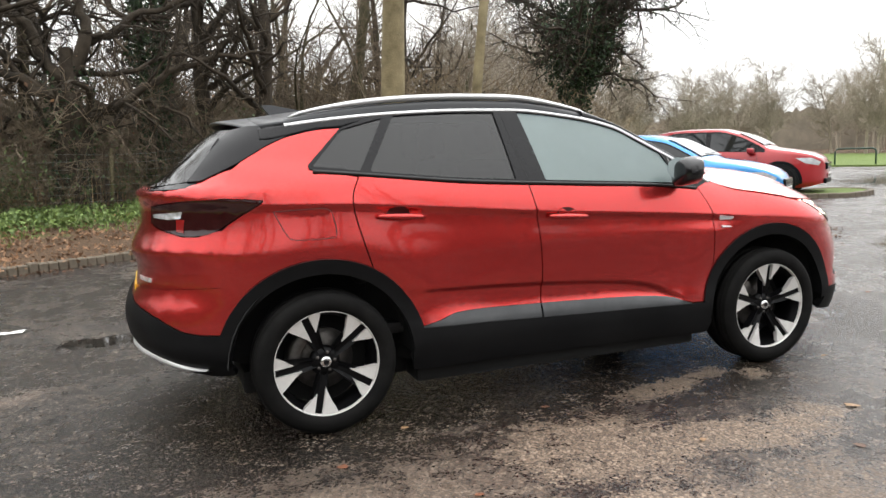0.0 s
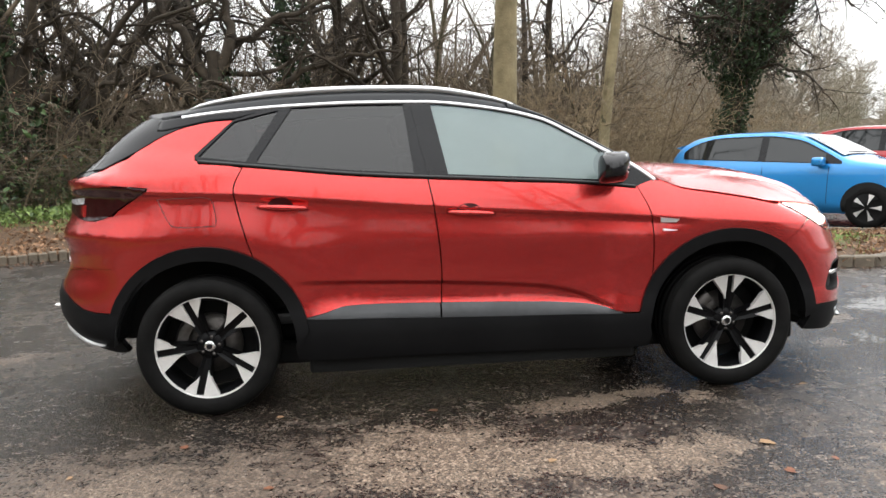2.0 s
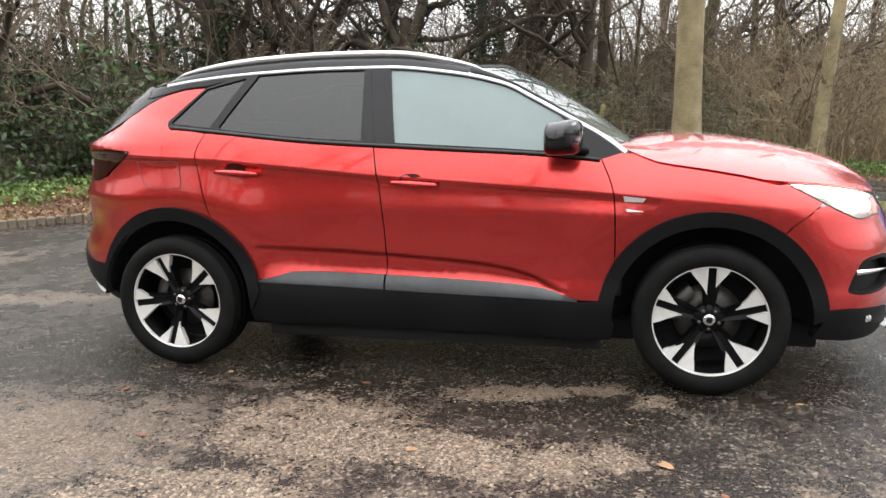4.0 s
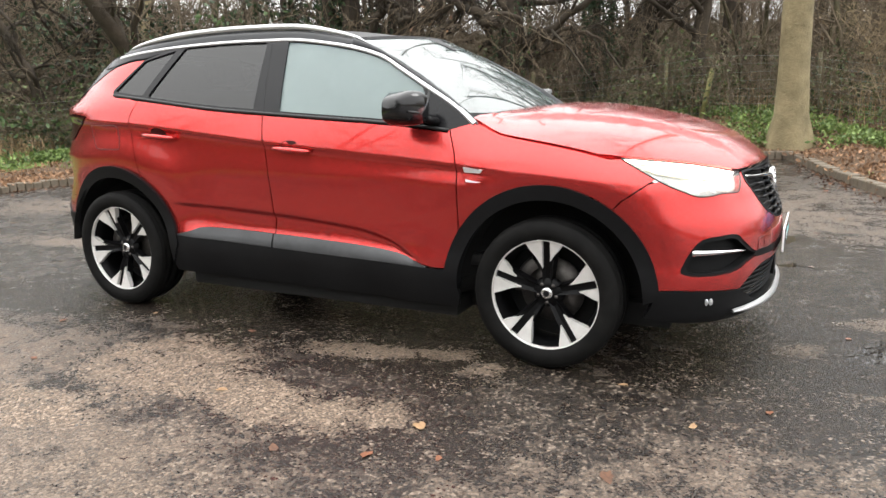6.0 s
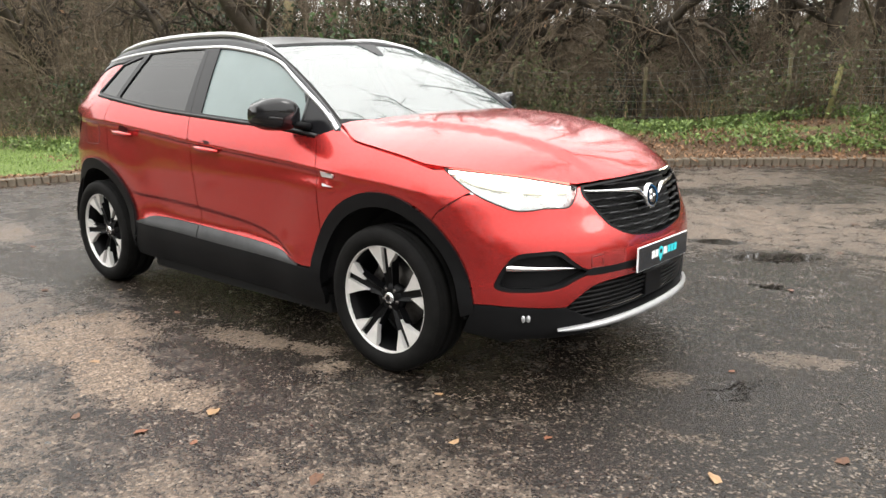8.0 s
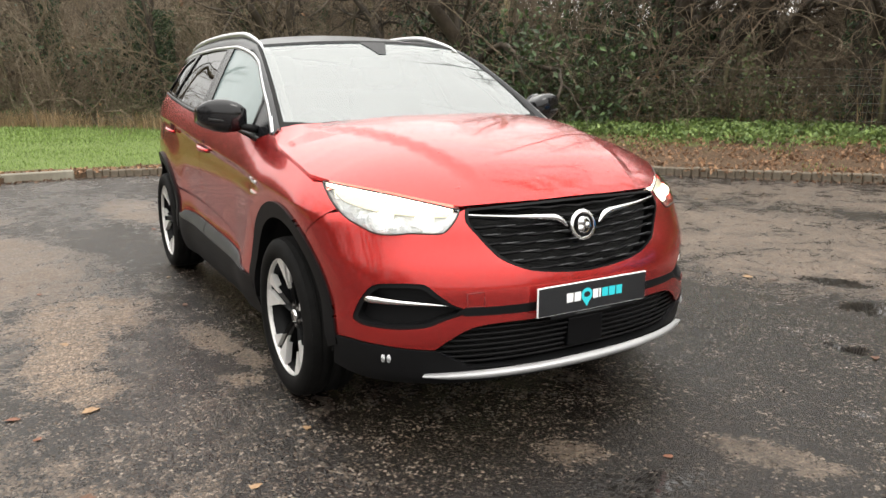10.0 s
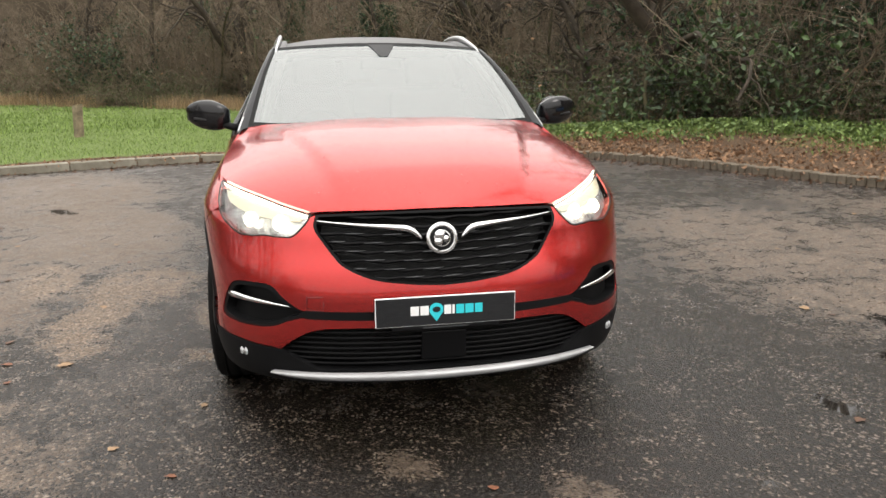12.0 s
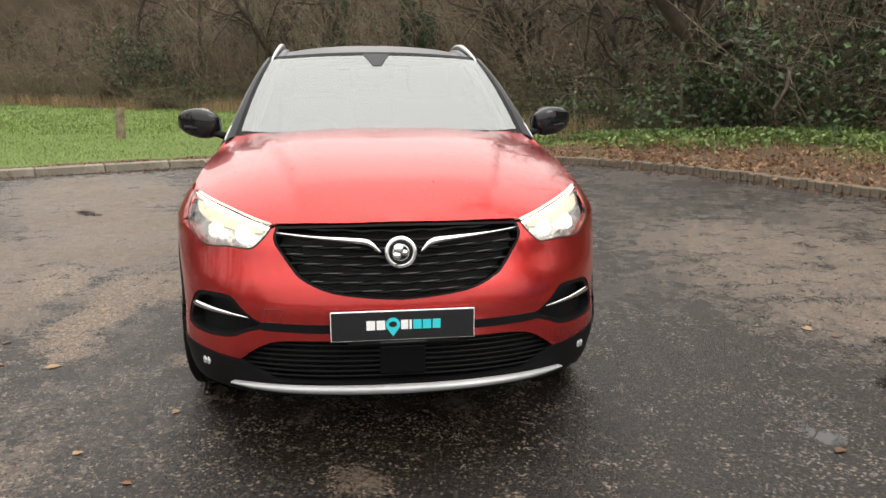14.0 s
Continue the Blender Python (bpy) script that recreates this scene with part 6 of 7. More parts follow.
def grow(r, m, pts, radii, level, spec):
    """Side shoots along a limb, level by level."""
    if level >= len(spec):
        return
    count, ratio, rad, spread, segs, sides, wob, lift = spec[level]
    L = sum((b - a).length for a, b in zip(pts, pts[1:]))
    for c in range(count):
        t = (0.12 + 0.88 * (c + r.random()) / count) if level else (0.22 + 0.78 * (c + r.random()) / count)
        k = min(len(pts) - 2, int(t * (len(pts) - 1)))
        p = pts[k].lerp(pts[k + 1], t * (len(pts) - 1) - k)
        d = (pts[k + 1] - pts[k]).normalized()
        s = d.cross(Vector((r.gauss(0, 1), r.gauss(0, 1), r.gauss(0, 1)))).normalized()
        e = d * math.cos(spread) + s * math.sin(spread)
        ln = L * ratio * r.uniform(0.6, 1.25) * (1 - 0.45 * t)
        q = wander(r, p, e, ln, segs, wob, lift)
        r0 = max(radii[k] * rad, 0.0035)
        rr = taper(r0, max(r0 * 0.25, 0.0022), segs)
        m[min(level, len(m) - 1)].limb(q, rr, sides)
        grow(r, m, q, rr, level + 1, spec)


def make_tree(seed, kind, mats, label, far=False):
    """A bare winter tree with trunk and crown; kinds differ in habit."""
    r = random.Random(seed)
    trunk, crown = Mesh(), Mesh()
    if kind == "tall":
        pts = wander(r, Vector((0, 0, -0.2)), Vector((r.gauss(0, 0.05), r.gauss(0, 0.05), 1)), r.uniform(9, 12), 9, 0.05, 0.03)
        rad = taper(r.uniform(0.11, 0.18), 0.03, 9)
        spec = [(13, 0.36, 0.45, 0.9, 5, 4, 0.16, 0.06), (6, 0.45, 0.5, 0.8, 4, 3, 0.2, 0.05), (5, 0.5, 0.6, 0.8, 2, 3, 0.2, 0.0)]
    elif kind == "far":
        pts = wander(r, Vector((0, 0, -0.2)), Vector((r.gauss(0, 0.05), r.gauss(0, 0.05), 1)), r.uniform(7, 10), 8, 0.06, 0.03)
        rad = taper(r.uniform(0.10, 0.16), 0.04, 8)
        spec = [(26, 0.58, 0.5, 0.85, 5, 4, 0.14, 0.06), (10, 0.5, 0.7, 0.75, 3, 3, 0.18, 0.04), (9, 0.6, 1.0, 0.75, 1, 3, 0.2, 0.03)]
    elif kind == "crooked":
        pts = wander(r, Vector((0, 0, -0.2)), Vector((r.gauss(0, 0.3), r.gauss(0, 0.3), 1)), r.uniform(5, 6.5), 8, 0.2, 0.04)
        rad = taper(r.uniform(0.15, 0.22), 0.05, 8)
        spec = [(12, 0.62, 0.5, 1.05, 7, 5, 0.28, 0.02), (8, 0.45, 0.5, 0.9, 5, 3, 0.3, 0.0), (6, 0.42, 0.6, 0.9, 3, 3, 0.3, -0.02)]
    else:
        pts = wander(r, Vector((0, 0, -0.2)), Vector((r.gauss(0, 0.15), r.gauss(0, 0.15), 1)), r.uniform(5, 8), 7, 0.1, 0.05)
        rad = taper(r.uniform(0.045, 0.08), 0.015, 7)
        spec = [(11, 0.42, 0.5, 0.75, 5, 3, 0.2, 0.05), (6, 0.45, 0.55, 0.8, 3, 3, 0.22, 0.02), (3, 0.5, 0.7, 0.8, 2, 3, 0.2, 0.0)]
    rad[0] *= 1.35
    trunk.limb(pts, rad, 8)
    grow(r, [crown], pts, rad, 0, spec)
    t = thing("tree", label, "tree", group="bare trees at the wood's edge")
    trunk.build("trunk", mats[0], t)
    crown.build("crown", mats[1], t)
    return t


def make_bush(seed, leaves, stem_mat, leaf_mat, label, high=2.2, count=26, leaf_n=420, size=0.03, wide=0.9, group="undergrowth bushes"):
    """A thicket of arching stems with side twigs and some leaves."""
    r = random.Random(seed)
    stems, leaf = Mesh(), Mesh()
    for _ in range(count):
        a = r.uniform(0, 2 * math.pi)
        p = Vector((math.cos(a), math.sin(a), 0)) * r.uniform(0, wide * 0.6)
        d = Vector((math.cos(a) * r.uniform(0, 0.6), math.sin(a) * r.uniform(0, 0.6), 1))
        pts = wander(r, p + Vector((0, 0, -0.05)), d + Vector((r.gauss(0, 0.25), r.gauss(0, 0.25), 0)), high * r.uniform(0.6, 1.25), 7, 0.22, -0.07)
        rr = taper(r.uniform(0.007, 0.017), 0.003, 7)
        stems.limb(pts, rr, 3)
        grow(r, [stems], pts, rr, 0, [(8, 0.35, 0.6, 0.8, 4, 3, 0.25, 0.0), (4, 0.4, 0.7, 0.8, 2, 3, 0.25, 0.0)])
        if leaves:
            for _ in range(int(leaf_n / count)):
                k = r.randrange(2, 7)
                q = pts[k].lerp(pts[k + 1], r.random()) + Vector((r.gauss(0, 0.16), r.gauss(0, 0.16), r.gauss(0, 0.13)))
                leaf.leaf(q, size * r.uniform(0.6, 1.5), r)
    t = thing("bush", label, "bush", group=group)
    stems.build("thicket", stem_mat, t)
    if leaves:
        leaf.build("foliage", leaf_mat, t, smooth=False)
    return t


def set_at(ob, x, y, rot=0, s=1.0, z=None):
    ob.matrix_basis = pose(x, y, (verge_height(x, y) if z is None else z) - 0.03, 0, 0, rot) @ Matrix.Diagonal((s, s, s, 1))
    ob.scale = (s, s, s)
    return ob


def copy_at(ob, x, y, rot=0, s=1.0, z=None):
    c = copy_thing(ob, pose(x, y, (verge_height(x, y) if z is None else z) - 0.03, 0, 0, rot))
    c.scale = (s, s, s)
    return c


# the smooth pale trunk at the corner of the bay
def pale_trunk(x, y, r0, name_label, lean=(0, 0), high=9.0, seed=3):
    r = random.Random(seed)
    m, c = Mesh(), Mesh()
    n = 22
    pts = [Vector((lean[0] * (k / n) ** 1.3, lean[1] * k / n, -0.15 + high * k / n)) for k in range(n + 1)]
    rad = []
    for k in range(n + 1):
        z = pts[k].z
        rad.append(r0 * (1 - 0.045 * z) + r0 * 0.75 * math.exp(-max(z, 0) / 0.28) + r.uniform(-0.006, 0.006))
    base = len(m.v)
    for k, p in enumerate(pts):
        for j in range(20):
            a = 2 * math.pi * j / 20
            f = 1 + 0.16 * math.exp(-max(p.z, 0) / 0.4) * math.sin(a * 5 + 1) + 0.02 * math.sin(a * 3 + p.z * 2)
            m.v.append(p + Vector((math.cos(a), math.sin(a), 0)) * rad[k] * f)
    for k in range(n):
        for j in range(20):
            q = (j + 1) % 20
            m.f.append((k * 20 + j, k * 20 + q, (k + 1) * 20 + q, (k + 1) * 20 + j))
    if high > 12:
        # wide crown of long boughs over the bay
        grow(r, [c], pts[9:], rad[9:], 0, [(15, 0.62, 0.42, 1.0, 9, 5, 0.20, 0.02), (8, 0.45, 0.5, 0.85, 5, 3, 0.26, 0.0), (6, 0.45, 0.7, 0.8, 3, 3, 0.26, -0.02)])
    else:
        grow(r, [c], pts[8:], rad[8:], 0, [(9, 0.5, 0.35, 0.8, 6, 5, 0.15, 0.05), (6, 0.45, 0.5, 0.8, 4, 3, 0.2, 0.03), (5, 0.4, 0.6, 0.8, 2, 3, 0.2, 0)])
    for _ in range(7):
        z = r.uniform(0.8, 4.0)
        a = r.uniform(-2.8, -0.3)
        rr = r0 * (1 - 0.045 * z)
        p = Vector((rr * math.cos(a), rr * math.sin(a), z))
        c.limb([p * 0.98 + Vector((0, 0, z * 0.02)), p * 1.05], [0.035, 0.012], 6)
    t = thing("tree", name_label, "tree")
    m.build("trunk", BARK_PALE, t, "smooth pale greenish bark")
    c.build("crown", BARK_OLIVE, t)
    return set_at(t, x, y)


pale_trunk(1.97, 8.75, 0.225, "tall smooth-barked tree at the corner of the bay", (0.0, -2.3), 15.0)
pale_trunk(4.42, 10.8, 0.125, "slim leaning tree beside the parking bay", (0.95, 0.1), 8.0, 9)
pale_trunk(-11.8, 8.55, 0.13, "slim olive-barked tree leaning out of the wood", (0.2, 1.5), 8.0, 15)


def gnarled_tree(x, y, rot, seed, label, s=1.0):
    """An old hawthorn: a fluted trunk of twisted stems, long arching limbs, drooping twigs."""
    r = random.Random(seed)
    trunk, crown, ivy = Mesh(), Mesh(), Mesh()
    for k in range(5):
        a = 1.3 * k
        o = Vector((0.15 * math.cos(a), 0.15 * math.sin(a), 0))
        pts = [Vector((0, 0, -0.2)) + o * 1.7] + [o * (1.0 - 0.12 * q) + Vector((0.06 * math.sin(q + a), 0.06 * math.cos(q * 1.3 + a), 0.55 * q + 0.2)) for q in range(6)]
        trunk.limb(pts, taper(0.20, 0.10, 6), 8)
    limbs = [((0, 0, 1.6), (0.8, -0.2, 1.95), (1.7, -0.3, 2.5), (2.6, -0.1, 2.85), (3.6, 0.1, 2.9)),
             ((0, 0, 1.3), (0.6, -0.2, 1.6), (1.2, -0.3, 2.0), (1.8, -0.4, 1.75), (2.3, -0.4, 1.2)),
             ((0, 0, 1.9), (-0.6, -0.2, 2.3), (-1.2, -0.2, 2.6), (-1.8, -0.2, 2.3), (-2.7, 0, 2.6))]
    limbs += [((0, 0, 2.4), (0.35, 0, 3.2), (0.2, 0.1, 4.4), (0.7, 0, 6.2)), ((0, 0, 2.2), (-0.5, 0.1, 3.1), (-1.1, 0.2, 4.2), (-1.4, 0, 5.8)), ((0, 0, 2.6), (0.9, 0.1, 3.4), (2.0, 0.2, 3.9), (3.3, 0, 4.2))]
    for limb, r0 in zip(limbs, (0.10, 0.065, 0.12, 0.14, 0.13, 0.09)):
        pts = [Vector(p) + Vector((r.gauss(0, 0.04), r.gauss(0, 0.04), r.gauss(0, 0.05))) for p in spline(limb, 5)]
        rr = taper(r0, r0 * 0.28, len(pts) - 1)
        crown.limb(pts, rr, 7)
        grow(r, [crown], pts, rr, 0, [(12, 0.42, 0.42, 0.95, 7, 4, 0.30, 0.0), (8, 0.48, 0.5, 0.9, 5, 3, 0.32, -0.04), (6, 0.5, 0.6, 0.9, 3, 3, 0.3, -0.05)])
    for _ in range(1500):
        z, a = r.random() ** 1.3 * 2.6, r.uniform(0, 6.28)
        q = 0.30 + 0.16 * r.random()
        if noise.noise((math.cos(a) * 2, math.sin(a) * 2, z * 1.4)) > -0.05:
            ivy.leaf(Vector((q * math.cos(a), q * math.sin(a), z)), 0.04 * r.uniform(0.7, 1.4), r)
    t = thing("tree", label, "tree")
    trunk.build("trunk", BARK_DARK, t, "twisted dark trunk")
    crown.build("crown", BARK_DARK, t, "long crooked bare limbs")
    ivy.build("ivy", IVY, t, "dark green ivy", False)
    return set_at(t, x, y, rot, s)


gnarled_tree(-3.3, 10.75, 0, 61, "old gnarled hawthorn with long arching limbs by the fence")
gnarled_tree(-6.6, 9.9, 150, 67, "old twisted hawthorn with drooping bare limbs", 0.95)

talls = [make_tree(100 + i, "tall", (BARK_OLIVE if i % 2 else BARK_DARK, TWIG), "tall bare tree with thin branches") for i in range(4)]
crooks = [make_tree(200 + i, "crooked", (BARK_DARK, BARK_DARK), "gnarled dark hawthorn with crooked bare limbs") for i in range(3)]
poles = [make_tree(300 + i, "pole", (BARK_OLIVE, TWIG), "slender bare sapling in the undergrowth") for i in range(4)]
brown = [make_bush(400 + i, True, TWIG, DEAD_LEAF, "tangled brown thicket of bare stems", 2.5, 40, 50, 0.026, 2.3) for i in range(3)]
green = [make_bush(500 + i, True, TWIG, BRAMBLE, "bramble thicket with dull green leaves", 1.5, 24, 900, 0.032, 1.1) for i in range(3)]
holly = [make_bush(600 + i, True, BARK_DARK, IVY, "dark evergreen bush with glossy leaves", 2.4, 24, 2400, 0.042, 1.0, "evergreen bushes") for i in range(2)]
ivied = []
for i in range(2):
    t = make_tree(130 + i, "tall", (BARK_DARK, TWIG), "bare tree with an ivy-covered trunk")
    r, lm = random.Random(i), Mesh()
    for _ in range(3600):
        z, a = r.random() ** 0.75 * 4.6, r.uniform(0, 2 * math.pi)
        rad = 0.16 + 0.22 * r.random() + 0.22 * max(0, noise.noise((math.cos(a) * 1.5, math.sin(a) * 1.5 + i * 5, z)))
        lm.leaf(Vector((rad * math.cos(a), rad * math.sin(a), z)), 0.045 * r.uniform(0.7, 1.5), r)
    lm.build("ivy", IVY, t, "dark green ivy", False)
    ivied.append(t)
laurel = make_bush(640, True, BARK_DARK, leaf_material("laurel_leaves", (0.014, 0.028, 0.008), (0.044, 0.074, 0.022), 0.45), "leafy green evergreen bush behind the fence", 2.2, 26, 3200, 0.045, 1.5, "evergreen bushes")
set_at(laurel, -7.6, 8.15, 40, 1.25)

# named trees
spots = [(crooks[0], -2.2, 13.2, 40, 1.35), (crooks[1], -5.3, 12.2, 160, 1.4), (crooks[2], -0.7, 12.4, 250, 1.3), (talls[0], -7.6, 11.2, 0, 1.0), (talls[1], -4.4, 13.0, 90, 1.0), (talls[2], 0.4, 13.4, 30, 1.05), (talls[3], 2.6, 13.9, 10, 1.0),
         (poles[0], 2.9, 12.0, 0, 1.0), (poles[1], 5.9, 14.6, 0, 0.8), (poles[2], -9.9, 9.4, 0, 1.0), (poles[3], -2.0, 12.4, 0, 1.0),
         (ivied[0], -7.0, 10.0, 0, 1.0), (ivied[1], -1.9, 12.0, 0, 1.0), (brown[0], -4.2, 10.9, 0, 1.0), (brown[1], -1.2, 11.5, 0, 1.0), (brown[2], 1.2, 11.6, 0, 1.0), (green[0], -6.4, 9.9, 0, 1.0), (green[1], -8.6, 7.9, 0, 1.0), (green[2], -2.6, 11.2, 0, 1.0), (holly[0], -9.6, 8.2, 0, 1.0), (holly[1], -13.6, 5.6, 0, 1.0)]
for ob, x, y, a, s in spots:
    set_at(ob, x, y, a, s)


def edge_spot(s, depth, r):
    """A place at share s of the wood's edge, that deep in."""
    k = s * (len(wood_line) - 1)
    i = min(int(k), len(wood_line) - 2)
    a, b = Vector(wood_line[i]), Vector(wood_line[i + 1])
    p = a.lerp(b, k - i)
    d = (b - a).normalized()
    return p.x - d.y * depth, p.y + d.x * depth


placed = [(x, y) for _, x, y, _, _ in spots] + [(1.97, 8.65), (4.35, 10.7), (-3.3, 10.75), (-6.6, 9.9), (-11.8, 8.55)]


def open_view(x, y):
    """The gap in the wood beside the bay, where only scrub grows under the sky."""
    return x > 3.6 and y < 40 and 0.95 * (x - 3.6) > 0.36 * (y - 11)


def scatter(kinds, count, d0, d1, s0, s1, gap, lo=0.16, hi=0.93):
    made = tries = 0
    while made < count and tries < count * 12:
        tries += 1
        x, y = edge_spot(rng.uniform(lo, hi), d0 + (d1 - d0) * rng.random() ** 1.3, rng)
        if any((x - a) ** 2 + (y - b) ** 2 < gap * gap for a, b in placed) or (3.2 < x < 16 and y < 0.7 * x + 8.2 and y > 4) or open_view(x, y) or (x > -9 and y > 14 and rng.random() < 0.65):
            continue
        placed.append((x, y))
        ob = rng.choice(kinds)
        copy_at(ob, x, y, rng.uniform(0, 360), rng.uniform(s0, s1), None if wood_depth(x, y) < 6 else 0.12)
        made += 1


scatter(talls, 44, 1.8, 24, 0.6, 1.0, 1.3)
scatter(crooks, 22, 0.8, 9, 0.8, 1.15, 1.5)
scatter(ivied, 13, 0.6, 9, 0.7, 0.95, 1.6)
scatter(poles, 60, 0.6, 14, 0.7, 1.25, 0.7)
scatter(green, 50, -0.3, 2.2, 0.7, 1.15, 0.6)
scatter(brown, 94, 0.3, 9, 1.0, 2.0, 0.75)
scatter(holly, 36, 1.2, 12, 0.8, 1.8, 0.9)
scatter(brown, 48, 0.2, 6, 1.0, 1.8, 0.8, 0.0, 0.36)
scatter(holly, 9, 2.0, 9, 1.0, 1.9, 1.0, 0.05, 0.36)
scatter(crooks, 12, 1.0, 8, 0.8, 1.1, 1.4, 0.08, 0.36)
scatter(green, 12, -0.4, 1.5, 0.8, 1.3, 0.8, 0.05, 0.3)
scatter(talls, 30, 1, 11, 0.5, 0.8, 1.2, 0.0, 0.36)
reeds = [make_bush(430 + i, False, TWIG_TAN, None, "tall tan thicket of dead stems", 2.6, 60, 0, 0.03, 1.5) for i in range(2)]
reed_spots = [(4.6, 12.2), (6.2, 13.2), (7.4, 14.6), (5.6, 15.0), (8.2, 16.6), (10.4, 16.4), (11.6, 18.2), (9.6, 18.6), (7.0, 17.4), (13.2, 19.8), (12.2, 21.6), (5.2, 17.6), (14.6, 22.4), (8.8, 21.0), (3.9, 13.9)]
for k, (x, y) in enumerate(reed_spots):
    if k < 2:
        set_at(reeds[k], x, y, 30 * k, 1.0)
    else:
        copy_at(reeds[k % 2], x, y, 47 * k, rng.uniform(0.8, 1.25))
for x, y, s in ((-8.4, 8.5, 1.2), (-7.6, 10.4, 1.5), (-10.2, 7.9, 1.45)):
    copy_at(rng.choice(holly), x, y, rng.uniform(0, 360), s)
for k, (x, y) in enumerate(((-6.3, 9.4), (-2.6, 10.7), (0.3, 11.3), (-9.4, 7.6))):
    copy_at(crooks[k % 3], x, y, 75 * k + 20, 1.15)
for x, y, a, sc in ((-9.3, 7.1, 120, 1.15),):
    copy_at(laurel, x, y, a, sc)
# unseen trees and bushes added behind the walk, to darken the car's reflections
for k in range(18):
    copy_at(rng.choice(talls + crooks), -17 + 1.9 * k + rng.uniform(-1, 1), -13.5 - rng.uniform(0, 8) - 0.03 * (k - 7) ** 2, rng.uniform(0, 360), rng.uniform(1.1, 1.7), 0.0)
for k in range(18):
    copy_at(rng.choice(holly + brown), -18 + 1.95 * k + rng.uniform(-1, 1), -14 - rng.uniform(0, 5), rng.uniform(0, 360), rng.uniform(1.0, 1.9), 0.0)

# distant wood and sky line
# haze is painted into the pale tone, the wood's inner gloom into the dark one
back_m = mottled("hazed_wood", (0.17, 0.148, 0.118), (0.30, 0.26, 0.205), 0.5, 1.0, 2.5, 0.0, 0.01, 0, 0.0)
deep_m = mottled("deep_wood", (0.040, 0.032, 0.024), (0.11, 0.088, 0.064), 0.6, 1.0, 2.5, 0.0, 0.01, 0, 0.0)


def backdrop(lo, hi, mat, radius, height, label):
    rows = []
    for i in range(int((hi - lo) * 4) + 1):
        a = radians(lo + i * 0.25)
        R = radius(math.degrees(a))
        h = height(math.degrees(a)) * (1 + 0.14 * noise.noise((math.cos(a) * 9, math.sin(a) * 9, 0))) + 0.5 * noise.noise((i * 0.13, 0, 3)) + rng.uniform(-0.4, 0.4)
        rows.append([(R * math.cos(a), R * math.sin(a), z) for z in (-1, h * 0.5, h)])
    tagged(sheet("backdrop", rows, mat, None), label, "backdrop", kind="structure")


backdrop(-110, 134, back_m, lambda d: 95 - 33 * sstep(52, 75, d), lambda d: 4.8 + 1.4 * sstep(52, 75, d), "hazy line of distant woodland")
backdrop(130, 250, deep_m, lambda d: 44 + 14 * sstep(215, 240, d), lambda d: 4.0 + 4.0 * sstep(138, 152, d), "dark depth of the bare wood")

# far trees across the field, air haze painted in as a paler bark tone
fars = [make_tree(700 + i, "far", (TWIG_HAZE, TWIG_HAZE), "distant bare tree across the field") for i in range(4)]
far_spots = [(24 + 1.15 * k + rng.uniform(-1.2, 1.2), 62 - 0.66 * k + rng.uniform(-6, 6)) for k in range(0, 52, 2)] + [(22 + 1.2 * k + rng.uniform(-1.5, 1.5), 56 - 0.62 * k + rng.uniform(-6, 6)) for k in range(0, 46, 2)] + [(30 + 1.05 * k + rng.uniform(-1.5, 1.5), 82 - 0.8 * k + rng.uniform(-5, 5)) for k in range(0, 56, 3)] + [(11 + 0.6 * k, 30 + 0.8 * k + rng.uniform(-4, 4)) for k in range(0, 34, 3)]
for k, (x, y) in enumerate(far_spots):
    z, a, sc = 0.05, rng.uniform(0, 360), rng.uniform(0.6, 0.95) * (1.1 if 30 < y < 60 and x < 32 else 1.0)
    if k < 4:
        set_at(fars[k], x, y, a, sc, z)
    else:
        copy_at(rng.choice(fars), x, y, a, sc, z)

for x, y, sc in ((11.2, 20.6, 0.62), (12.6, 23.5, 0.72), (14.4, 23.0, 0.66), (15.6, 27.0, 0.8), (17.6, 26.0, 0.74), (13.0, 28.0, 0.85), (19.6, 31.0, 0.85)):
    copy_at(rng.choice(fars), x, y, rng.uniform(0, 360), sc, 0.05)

# ivy-clad tree beside the far bay
r = random.Random(77)
ivy_t = thing("tree", "leaning tree wrapped in dark ivy beside the parking bay", "tree")
tm, cm, lm = Mesh(), Mesh(), Mesh()
tp = wander(r, Vector((0, 0, -0.2)), Vector((0.05, 0, 1)), 7.0, 10, 0.05, 0.03)
tr = taper(0.30, 0.09, 10)
tm.limb(tp, tr, 10)
grow(r, [cm], tp[3:], tr[3:], 0, [(30, 0.60, 0.24, 1.0, 8, 4, 0.2, 0.04), (14, 0.45, 0.5, 0.85, 5, 3, 0.26, -0.03), (12, 0.5, 0.8, 0.8, 3, 3, 0.26, -0.06)])
for _ in range(12000):
    z = r.random() ** 0.8 * 6.0
    k = min(9, int((z + 0.2) / 0.7))
    wide = 0.27 + 0.05 * math.sin(z * 2.3) + 0.75 * sstep(1.9, 3.4, z) * (1 - 0.4 * sstep(4.8, 6.0, z)) * (0.55 + 0.9 * max(0, noise.noise((z * 1.1, 4, 1))))
    a = r.uniform(0, 2 * math.pi)
    rad = wide * (0.55 + 0.6 * r.random()) + (0.25 * r.random() if noise.noise((math.cos(a) * 2, math.sin(a) * 2, z * 1.6)) > 0.1 else 0)
    lm.leaf(tp[k] + Vector((rad * math.cos(a), rad * math.sin(a), z - tp[k].z)), 0.045 * r.uniform(0.7, 1.5), r)
